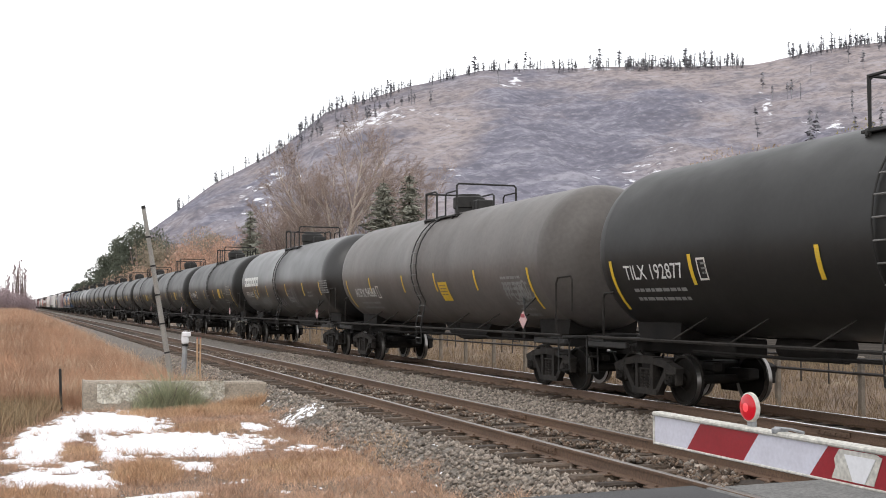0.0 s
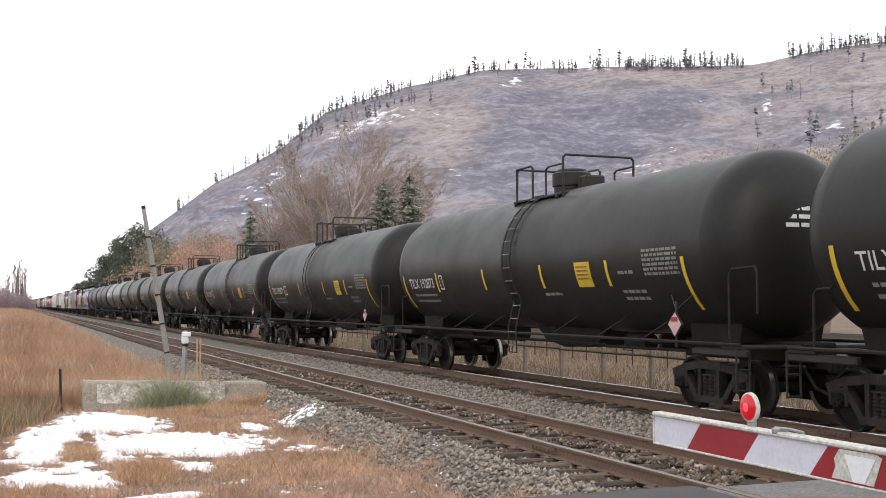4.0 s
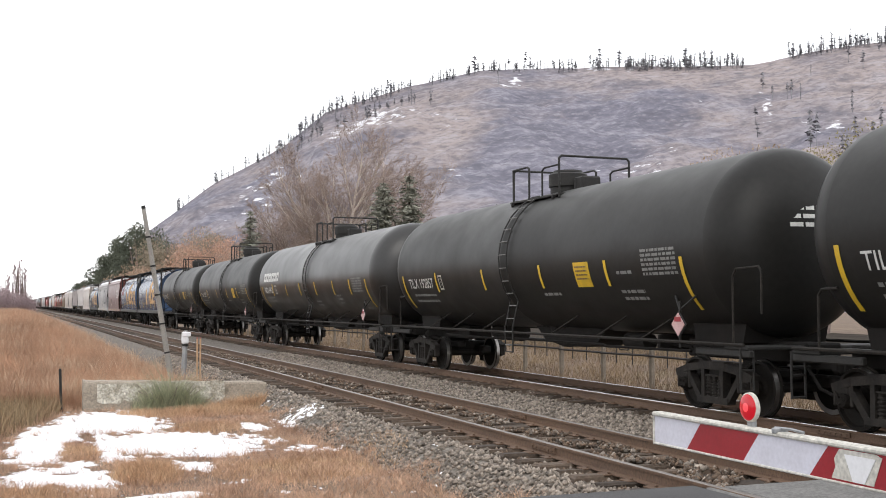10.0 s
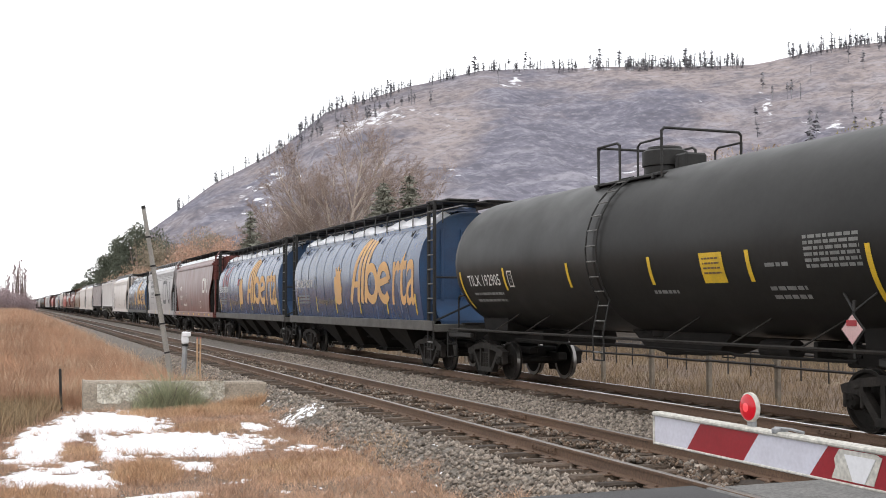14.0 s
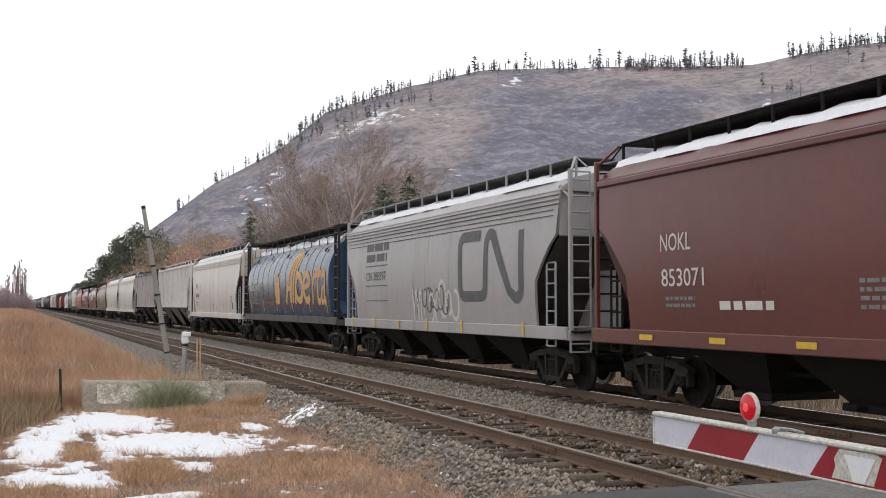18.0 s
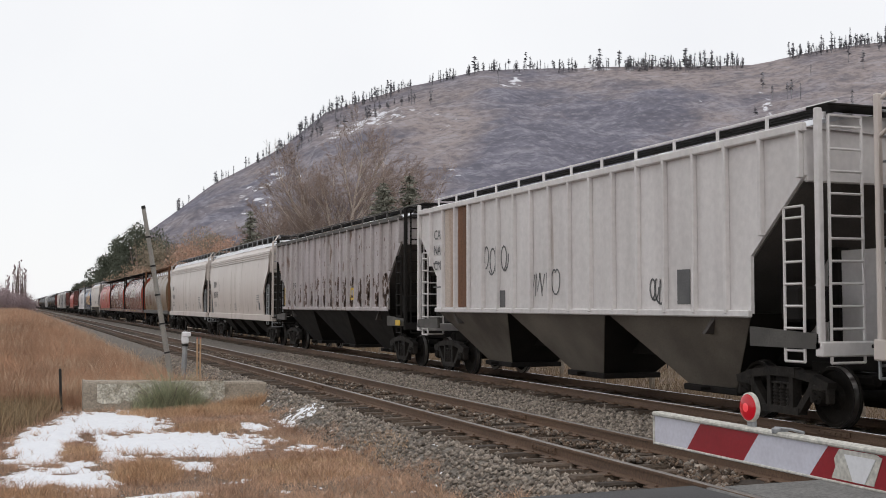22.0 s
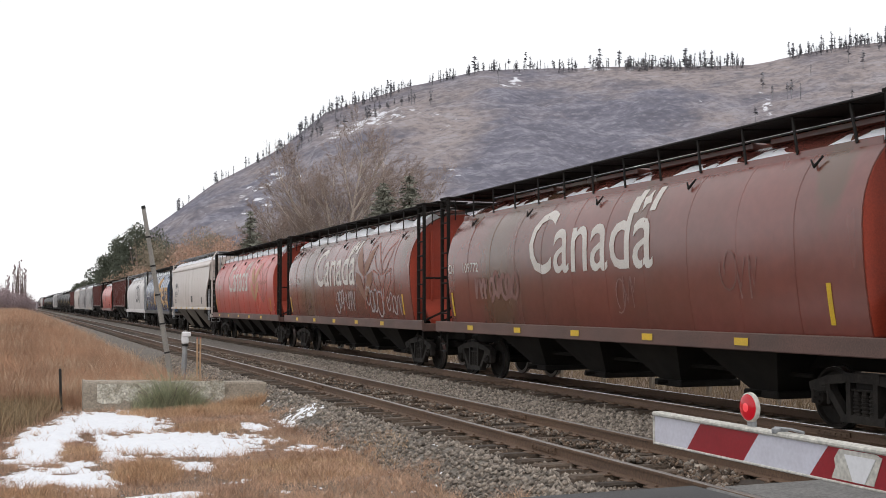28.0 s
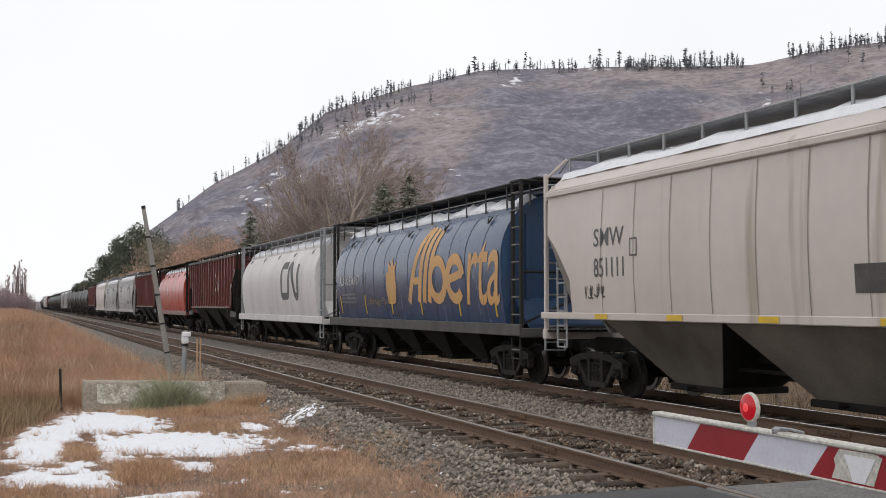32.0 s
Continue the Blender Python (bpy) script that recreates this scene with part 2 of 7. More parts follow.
M["concrete"] = mat("weathered_concrete", (0.41, 0.355, 0.285), 0.9, alt=(0.25, 0.212, 0.168), scale=2.2, grain=0.25, bump=0.35, bump_scale=25,
                    wear=(0.19, 0.165, 0.13), wear_at=0.62, wear_scale=2.5)
M["chip"] = mat("spalled_concrete", (0.58, 0.55, 0.48), 0.95, alt=(0.3, 0.27, 0.21), scale=6, spread=0.3, grain=0.4, bump=0.9, bump_scale=22)
M["pole"] = mat("grey_weathered_pole", (0.33, 0.315, 0.29), 0.8, alt=(0.22, 0.205, 0.185), scale=3, stretch=(1, 1, 0.2), grain=0.25, bump=0.15)
M["postgrey"] = mat("galvanised_post", (0.36, 0.37, 0.38), 0.5, 0.3, grain=0.1, bump=0.05)
M["cap"] = mat("white_cap", (0.82, 0.82, 0.84), 0.4, alt=(0.75, 0.75, 0.77), grain=0.05, bump=0)
M["stake"] = mat("raw_wood_stake", (0.50, 0.33, 0.20), 0.85, alt=(0.42, 0.26, 0.15), scale=8, stretch=(1, 1, 0.1), grain=0.2, bump=0.1)
M["blackpost"] = mat("black_post", (0.018, 0.018, 0.018), 0.6, bump=0.1)
M["bark"] = mat("pale_winter_bark", (0.25, 0.195, 0.172), 0.95, alt=(0.17, 0.13, 0.115), scale=2, grain=0.3, bump=0.5, bump_scale=8)
M["palebark"] = mat("pale_cottonwood_bark", (0.6, 0.51, 0.44), 0.95, alt=(0.43, 0.355, 0.31), scale=1.2, grain=0.25, bump=0.5, bump_scale=8)
M["twig"] = mat("thin_winter_twigs", (0.31, 0.232, 0.192), 0.95, alt=(0.24, 0.178, 0.148), scale=0.3, grain=0.1, bump=0)
M["conifer"] = mat("spruce_needles", (0.22, 0.228, 0.185), 0.9, alt=(0.29, 0.28, 0.23), scale=1.5, grain=0.3, bump=0, island=0.4)
M["conifertrunk"] = mat("spruce_bark", (0.085, 0.062, 0.048), 0.95, bump=0.4)
M["thicket"] = mat("brown_thicket_twigs", (0.44, 0.30, 0.215), 0.95, alt=(0.34, 0.255, 0.19), scale=0.12, spread=0.3, grain=0.15, bump=0, island=0.14)
M["thicketgreen"] = mat("dull_olive_thicket", (0.30, 0.255, 0.185), 0.95, alt=(0.25, 0.205, 0.15), scale=0.15, grain=0.15, bump=0, island=0.16)
M["thicketrust"] = mat("rust_thicket_twigs", (0.52, 0.325, 0.235), 0.95, alt=(0.42, 0.28, 0.21), scale=0.12, grain=0.15, bump=0, island=0.14)
# twig brown with the haze of the distance mixed in as mauve
M["mauve"] = mat("hazy_mauve_twigs", (0.42, 0.32, 0.32), 0.95, alt=(0.36, 0.29, 0.31), scale=0.12, grain=0.15, bump=0, island=0.15)
M["tantwig"] = mat("tan_winter_twigs", (0.42, 0.31, 0.2), 0.95, alt=(0.33, 0.25, 0.18), scale=0.3, grain=0.2, bump=0, island=0.2)
M["yellowolive"] = mat("yellow_olive_leaves", (0.3, 0.27, 0.1), 0.95, alt=(0.25, 0.2, 0.09), scale=0.4, grain=0.2, bump=0, island=0.25)
M["fence"] = mat("dark_pipe_fence", (0.035, 0.03, 0.028), 0.7, bump=0.1)
M["fencepost"] = mat("pale_fence_post", (0.24, 0.205, 0.165), 0.85, alt=(0.15, 0.125, 0.1), scale=4, bump=0.2)
M["lot"] = mat("grey_gravel_lot", (0.085, 0.075, 0.066), 0.95, alt=(0.05, 0.044, 0.039), scale=0.4, grain=0.3, bump=0.3, bump_scale=12, spec=0.0)
# ridge conifers: their grey carries the distance haze as base colour
M["burnt"] = mat("hazy_burnt_conifer", (0.235, 0.23, 0.25), 0.95, alt=(0.17, 0.168, 0.18), scale=0.02, grain=0.2, bump=0, island=0.3)
M["rung"] = mat("worn_rung_steel", (0.22, 0.215, 0.205), 0.6, alt=(0.06, 0.058, 0.055), scale=3, bump=0.05)
M["olive"] = mat("olive_dead_grass", (0.24, 0.19, 0.105), 0.9, alt=(0.30, 0.20, 0.12), scale=0.8, grain=0.2, bump=0, island=0.4)
M["paleweed"] = mat("pale_seed_heads", (0.62, 0.47, 0.34), 0.9, alt=(0.5, 0.36, 0.25), scale=0.5, grain=0.2, bump=0, island=0.18)
M["gold_grass"] = mat("golden_dead_grass", (0.60, 0.42, 0.265), 0.85, alt=(0.46, 0.27, 0.155), scale=1.2, spread=0.4, grain=0.2, bump=0, island=0.35)
M["evergreen"] = mat("dense_evergreen_needles", (0.085, 0.10, 0.07), 0.9, alt=(0.12, 0.13, 0.095), scale=0.4, grain=0.2, bump=0, island=0.15)
M["rustblot"] = mat("bare_rusted_steel", (0.07, 0.043, 0.032), 0.85, alt=(0.17, 0.105, 0.075), scale=6, spread=0.3, grain=0.3, bump=0.1)
M["wheat"] = mat("gold_marking", (0.50, 0.29, 0.13), 0.5, alt=(0.42, 0.2, 0.1), scale=2, grain=0.1, bump=0)
M["wheatdull"] = mat("dull_gold_marking", (0.25, 0.115, 0.06), 0.5, alt=(0.19, 0.08, 0.048), scale=2, grain=0.1, bump=0)
M["wheatline"] = mat("faded_pink_marking", (0.36, 0.13, 0.095), 0.5, alt=(0.26, 0.09, 0.065), scale=2, grain=0.1, bump=0)
M["dullamber"] = mat("faded_amber_lettering", (0.30, 0.20, 0.09), 0.6, alt=(0.13, 0.11, 0.08), scale=3, grain=0.2, bump=0)
M["palerust"] = mat("pale_rusted_paint", (0.5, 0.42, 0.36), 0.7, alt=(0.27, 0.15, 0.085), scale=1.6, stretch=(1, 1, 0.2), spread=0.3, grain=0.2, bump=0.06)
M["dullseam"] = mat("dirty_weld_seam", (0.2, 0.175, 0.15), 0.6, alt=(0.4, 0.36, 0.31), scale=2, grain=0.1, bump=0)
M["olivestripe"] = mat("dull_olive_tape", (0.19, 0.165, 0.09), 0.6, alt=(0.27, 0.24, 0.17), scale=3, grain=0.15, bump=0)
M["redpatch"] = mat("dark_red_repaint", (0.12, 0.04, 0.03), 0.5, alt=(0.16, 0.07, 0.045), scale=3, grain=0.15, bump=0)
M["rustsill"] = mat("dusty_red_sill", (0.15, 0.075, 0.06), 0.6, alt=(0.085, 0.055, 0.046), scale=1.5, stretch=(1, 0.4, 1), grain=0.2, bump=0.05)


def hill_material():
    """Sage, dry grass, dark rock and old snow: the ground cover is carried by the mesh, the broken edges by noise."""
    m = bpy.data.materials.new("sage_and_rock_slope")
    m.use_nodes = True
    N, L = m.node_tree.nodes, m.node_tree.links
    b = N["Principled BSDF"]
    b.inputs["Roughness"].default_value = 0.95
    b.inputs["Specular IOR Level"].default_value = 0.1
    co = N.new("ShaderNodeTexCoord")

    def tex(sc, st, detail=6, turn=0.0):
        mp = N.new("ShaderNodeMapping")
        mp.inputs["Scale"].default_value = st
        mp.inputs["Rotation"].default_value = (0, radians(turn), 0)
        L.new(co.outputs["Object"], mp.inputs["Vector"])
        t = N.new("ShaderNodeTexNoise")
        t.inputs["Scale"].default_value = sc
        t.inputs["Detail"].default_value = detail
        t.inputs["Roughness"].default_value = 0.62
        L.new(mp.outputs["Vector"], t.inputs["Vector"])
        return t.outputs["Fac"]

    def cover(name):
        a = N.new("ShaderNodeAttribute")
        a.attribute_name = name
        return a.outputs["Fac"]

    def calc(op, a, c):
        n = N.new("ShaderNodeMath")
        n.operation = op
        for sock, v in zip(n.inputs, (a, c)):
            if isinstance(v, (int, float)):
                sock.default_value = v
            else:
                L.new(v, sock)
        return n.outputs[0]

    def ramp(fac, lo, hi, to=(0.0, 1.0)):
        r = N.new("ShaderNodeMapRange")
        r.inputs["From Min"].default_value, r.inputs["From Max"].default_value = lo, hi
        r.inputs["To Min"].default_value, r.inputs["To Max"].default_value = to
        L.new(fac, r.inputs["Value"])
        return r.outputs["Result"]

    def blend(fac, a, c):
        x = N.new("ShaderNodeMix")
        x.data_type = "RGBA"
        L.new(fac, x.inputs[0])
        for sock, v in ((x.inputs[6], a), (x.inputs[7], c)):
            if isinstance(v, tuple):
                sock.default_value = (*v, 1)
            else:
                L.new(v, sock)
        return x.outputs[2]

    dry = calc("ADD", cover("dry"), calc("MULTIPLY", calc("SUBTRACT", tex(0.012, (1, 1, 2.0)), 0.5), 1.5))
    col = blend(ramp(dry, 0.3, 0.75), ROCK, DRY)
    ledge = tex(0.022, (1, 1, 3.6), 9, 16.0)                     # long ledges and gullies
    col = blend(ramp(ledge, 0.5, 0.64, (0.0, 0.48)), col, SAGE)
    col = blend(ramp(ledge, 0.48, 0.34, (0.0, 0.45)), col, PALE)
    fleck = tex(0.14, (1, 1, 2.0), 6)                          # single bushes and boulders
    col = blend(ramp(fleck, 0.5, 0.62, (0.0, 0.5)), col, SAGE)
    col = blend(ramp(fleck, 0.47, 0.35, (0.0, 0.36)), col, PALE)
    white = calc("ADD", cover("snow"), calc("MULTIPLY", calc("SUBTRACT", tex(0.07, (1, 1, 2.6), 8, 14.0), 0.5), 2.4))
    col = blend(ramp(white, 0.6, 0.74), col, (0.72, 0.72, 0.76))
    L.new(col, b.inputs["Base Color"])
    return m


# rock, sage and pale tones lean blue: distance haze put into their colour
ROCK, DRY, SAGE, PALE = (0.18, 0.174, 0.213), (0.315, 0.268, 0.26), (0.108, 0.105, 0.126), (0.4, 0.385, 0.42)
M["hill"] = hill_material()


# ---------------------------------------------------------------- mesh building
class Build:
    """Collects vertices and faces of one mesh."""

    def __init__(self):
        self.v, self.f = [], []

    def add(self, vs, fs):
        o = len(self.v)
        self.v += [tuple(p) for p in vs]
        self.f += [tuple(o + i for i in f) for f in fs]
        return self

    def box(self, cx, cy, cz, sx, sy, sz, bev=0.012, turn=None):
        """A box with chamfered edges, by its centre and size."""
        h = (sx / 2, sy / 2, sz / 2)
        b = min(bev, min(h) * 0.6)
        vs, idx = [], {}
        for i in (-1, 1):
            for j in (-1, 1):
                for k in (-1, 1):
                    s = (i, j, k)
                    for a in range(3):
                        idx[s, a] = len(vs)
                        vs.append([s[n] * (h[n] - (0 if n == a else b)) for n in range(3)])
        fs = []
        for a in range(3):
            p, q = (a + 1) % 3, (a + 2) % 3
            for s in (-1, 1):
                ring = []
                for u, w in ((-1, -1), (1, -1), (1, 1), (-1, 1)):
                    c = [0, 0, 0]
                    c[a], c[p], c[q] = s, u, w
                    ring.append(idx[tuple(c), a])
                fs.append(ring if s > 0 else ring[::-1])
            for u in (-1, 1):
                for w in (-1, 1):
                    c0, c1 = [0, 0, 0], [0, 0, 0]
                    c0[p] = c1[p] = u
                    c0[q] = c1[q] = w
                    c0[a], c1[a] = -1, 1
                    fs.append([idx[tuple(c0), p], idx[tuple(c1), p], idx[tuple(c1), q], idx[tuple(c0), q]])
        for i in (-1, 1):
            for j in (-1, 1):
                for k in (-1, 1):
                    fs.append([idx[(i, j, k), a] for a in range(3)])
        m = Matrix.Translation((cx, cy, cz)) @ (turn.to_4x4() if turn else Matrix.Identity(4))
        return self.add([m @ Vector(p) for p in vs], fs)

    def rod(self, a, b, r, r2=None, n=8, cap=True):
        """A round bar, tapered where r2 is given."""
        a, b = Vector(a), Vector(b)
        r2 = r if r2 is None else r2
        z = (b - a).normalized()
        x = z.orthogonal().normalized()
        y = z.cross(x)
        vs = []
        for p, q in ((a, r), (b, r2)):
            vs += [p + (x * math.cos(2 * math.pi * i / n) + y * math.sin(2 * math.pi * i / n)) * q for i in range(n)]
        fs = [(i, (i + 1) % n, n + (i + 1) % n, n + i) for i in range(n)]
        if cap:
            fs += [tuple(range(n))[::-1], tuple(range(n, 2 * n))]
        return self.add(vs, fs)

    def path(self, pts, r, n=6):
        """A bent round bar through the points, in one piece with mitred bends."""
        P = [Vector(p) for p in pts]
        side, rings = (P[1] - P[0]).orthogonal().normalized(), []
        for i, p in enumerate(P):
            a = (p - P[i - 1]).normalized() if i else (P[1] - p).normalized()
            c = (P[i + 1] - p).normalized() if i < len(P) - 1 else a
            t = (a + c).normalized()
            x = side - side.dot(t) * t
            x = x.normalized() if x.length > 1e-3 else t.orthogonal().normalized()
            side, y, k = x, t.cross(x), r / max(0.6, t.dot(a))
            rings.append([p + (x * math.cos(6.2832 * j / n) + y * math.sin(6.2832 * j / n)) * k for j in range(n)])
        return self.loft(rings)

    def bar(self, a, b, w, t):
        """A flat bar from a to b in a plane of constant X: w high across its run, t thick along X."""
        a, b = Vector(a), Vector(b)
        d = (b - a).normalized()
        s = Vector((1, 0, 0)).cross(d).normalized() * w / 2
        x = Vector((t / 2, 0, 0))
        vs = [p + i * s + j * x for p in (a, b) for i, j in ((-1, -1), (1, -1), (1, 1), (-1, 1))]
        return self.add(vs, [(0, 1, 2, 3), (7, 6, 5, 4), (0, 4, 5, 1), (1, 5, 6, 2), (2, 6, 7, 3), (3, 7, 4, 0)])

    def lathe(self, prof, axis, centre, n=32, caps=True):
        """A profile of (along, radius) turned round the axis 0, 1 or 2."""
        vs = []
        for t, r in prof:
            for i in range(n):
                c, s = r * math.cos(2 * math.pi * i / n), r * math.sin(2 * math.pi * i / n)
                p = [0, 0, 0]
                p[axis], p[(axis + 1) % 3], p[(axis + 2) % 3] = t, c, s
                vs.append([p[k] + centre[k] for k in range(3)])
        fs = []
        for j in range(len(prof) - 1):
            for i in range(n):
                k = (i + 1) % n
                fs.append((j * n + i, j * n + k, (j + 1) * n + k, (j + 1) * n + i))
        if caps:
            fs += [tuple(range(n))[::-1], tuple(range((len(prof) - 1) * n, len(prof) * n))]
        return self.add(vs, fs)

    def loft(self, rings, close=True, caps=True):
        n = len(rings[0])
        vs = [p for r in rings for p in r]
        fs = []
        for j in range(len(rings) - 1):
            for i in range(n if close else n - 1):
                k = (i + 1) % n
                fs.append((j * n + i, j * n + k, (j + 1) * n + k, (j + 1) * n + i))
        if caps:
            fs += [tuple(range(n))[::-1], tuple(range((len(rings) - 1) * n, len(rings) * n))]
        return self.add(vs, fs)

    def prism(self, poly, x0, x1):
        """A polygon of (y, z) points, from x0 to x1."""
        return self.loft([[(x0, y, z) for y, z in poly], [(x1, y, z) for y, z in poly]])


def link(name, b, material, parent=None, smooth=35, mesh=None):
    me = mesh
    if me is None:
        me = bpy.data.meshes.new(name)
        me.from_pydata(b.v, [], b.f)
        me.materials.append(material)
        bm = bmesh.new()
        bm.from_mesh(me)
        bmesh.ops.recalc_face_normals(bm, faces=bm.faces)
        bm.to_mesh(me)
        bm.free()
        if smooth:
            me.polygons.foreach_set("use_smooth", [True] * len(me.polygons))
            me.set_sharp_from_angle(angle=radians(smooth))
    ob = new(name, me)
    if parent:
        ob.parent = parent
    return ob


def part(name, b, material, parent, label="", smooth=35):
    """One mesh under a thing or under a part."""
    return tagged(link(name, b, material, parent, smooth), label)


def raw(name, verts, tris, material, n=3):
    """A large mesh of triangles or quads straight from arrays."""
    verts, tris = np.asarray(verts, dtype=np.float32), np.asarray(tris, dtype=np.int32)
    me = bpy.data.meshes.new(name)
    me.vertices.add(len(verts))
    me.vertices.foreach_set("co", verts.ravel())
    me.loops.add(tris.size)
    me.loops.foreach_set("vertex_index", tris.ravel())
    me.polygons.add(len(tris))
    me.polygons.foreach_set("loop_start", np.arange(0, tris.size, n, dtype=np.int32))
    me.update(calc_edges=True)
    me.validate()
    me.materials.append(material)
    return new(name, me)


def step(a, b, x):
    t = np.clip((np.asarray(x, dtype=float) - a) / (b - a), 0, 1)
    return t * t * (3 - 2 * t)


def wave(x, y, s, seed=0.0):
    """Cheap smooth noise for arrays."""
    return (np.sin(x / s + seed) * np.cos(y / s * 1.3 + seed * 2) + 0.5 * np.sin(x / s * 2.1 + y / s * 1.7 + seed * 3)
            + 0.3 * np.sin(x / s * 4.3 - y / s * 3.9 + seed * 5)) / 1.8


# ---------------------------------------------------------------- ground
NEAR, FAR = 7.45, 12.285        # centre lines of the two tracks
EDGE = 9.9                      # the road's far edge


def ground_z(x, y):
    x, y = np.asarray(x, dtype=float), np.asarray(y, dtype=float)
    z = -0.62 + 0.03 * wave(x, y, 0.9) + 0.05 * wave(x, y, 3.1, 1.0)
    z = z + step(27.5, 62, y) * step(5.2, 0.5, x) * (1.35 + 0.2 * wave(x, y, 5.0, 2.0))
    z = z - 0.1 * step(14.5, 16, x) + 0.25 * step(19, 24, x)
    road = step(EDGE + 1.6, EDGE - 0.1, y - 0.04 * (7 - x))
    return z * (1 - road) + road * -0.16


def ballast_z(x, y):
    x, y = np.asarray(x, dtype=float), np.asarray(y, dtype=float)
    z = -0.24 - 0.05 * np.exp(-((x - 9.87) / 0.9) ** 2) + 0.018 * wave(x, y, 0.35)
    z = z - 0.5 * step(6.05, 4.95, x) - 0.65 * step(13.8, 15.6, x)
    return z


def sheet(name, xs, ys, fn, material):
    gx, gy = np.meshgrid(xs, ys)
    gz = fn(gx, gy)
    v = np.stack([gx, gy, gz], -1).reshape(-1, 3)
    nx, ny = len(xs), len(ys)
    i = np.arange(nx * ny).reshape(ny, nx)
    q = np.stack([i[:-1, :-1], i[:-1, 1:], i[1:, 1:], i[1:, :-1]], -1).reshape(-1, 4)
    ob = raw(name, v, q, material, 4)
    ob.data.polygons.foreach_set("use_smooth", [True] * len(ob.data.polygons))
    return ob


xs = np.concatenate([[-4200, -1500, -500, -200, -100], np.arange(-60, -8, 3.0), np.arange(-8, 24, 0.2), np.arange(24, 80, 3.0), [100, 200, 500, 1500, 4200]])
ys = np.concatenate([[-4200, -1500, -500, -150, -60], np.arange(-30, 7, 1.5), np.arange(7, 46, 0.22), np.arange(46, 120, 1.5), np.arange(120, 600, 12), [700, 1000, 2000, 4200]])
tagged(sheet("ground", xs, ys, ground_z, M["soil"]), "brown winter soil with dead grass beside the railway", "ground", kind="structure")
xs = np.concatenate([np.arange(4.2, 15.8, 0.12)])
ys = np.concatenate([np.arange(EDGE, 40, 0.12), np.arange(40, 110, 0.8), np.arange(110, 700, 10)])
tagged(sheet("ballast_bed", xs, ys, ballast_z, M["ballast"]), "grey crushed stone bed under the two tracks", "gravel", kind="structure")
xs = np.arange(23, 62, 1.5)
ys = np.concatenate([np.arange(12, 90, 2.0), np.arange(90, 400, 10)])
tagged(sheet("gravel_lot", xs, ys, lambda x, y: ground_z(x, y) + 0.03 - 0.4 * step(26, 23, x), M["lot"]), "pale grey gravel lot behind the fence", "lot", kind="structure")

# road over the crossing
road = tagged(new("road"), "worn grey asphalt road over the level crossing", "road", kind="structure")
for x0, x1 in ((-40.0, NEAR - 0.86), (NEAR + 0.86, FAR - 0.86), (FAR + 0.86, 60.0)):
    b = Build()
    n = 2 if x1 - x0 < 8 else 24
    top = [(x0 + (x1 - x0) * i / n) for i in range(n + 1)]
    b.box((x0 + x1) / 2, (EDGE - 8) / 2, -0.105, x1 - x0, EDGE + 8, 0.17, 0.02)
    part("road_slab", b, M["asphalt"], road)
for c in (NEAR, FAR):
    for k in range(7):
        y = -7.0 + 2.42 * k + 1.0
        for dx, w in ((0.0, 1.26), (-0.81, 0.08), (0.81, 0.08)):
            b = Build().box(c + dx, y, -0.062, w, 2.4, 0.09, 0.012)
            part("crossing_panel", b, M["panel"], road)

# ---------------------------------------------------------------- tracks
def rail_profile(c):
    return [(c - 0.07, -0.172), (c + 0.07, -0.172), (c + 0.07, -0.16), (c + 0.012, -0.14), (c + 0.009, -0.045), (c + 0.036, -0.038),
            (c + 0.036, -0.008), (c - 0.036, -0.008), (c - 0.036, -0.038), (c - 0.009, -0.045), (c - 0.012, -0.14), (c - 0.07, -0.16)]


def head_profile(c):
    return [(c - 0.036, -0.008), (c + 0.036, -0.008), (c + 0.033, -0.002), (c + 0.026, 0.0), (c - 0.026, 0.0), (c - 0.033, -0.002)]


tie_mesh = {}


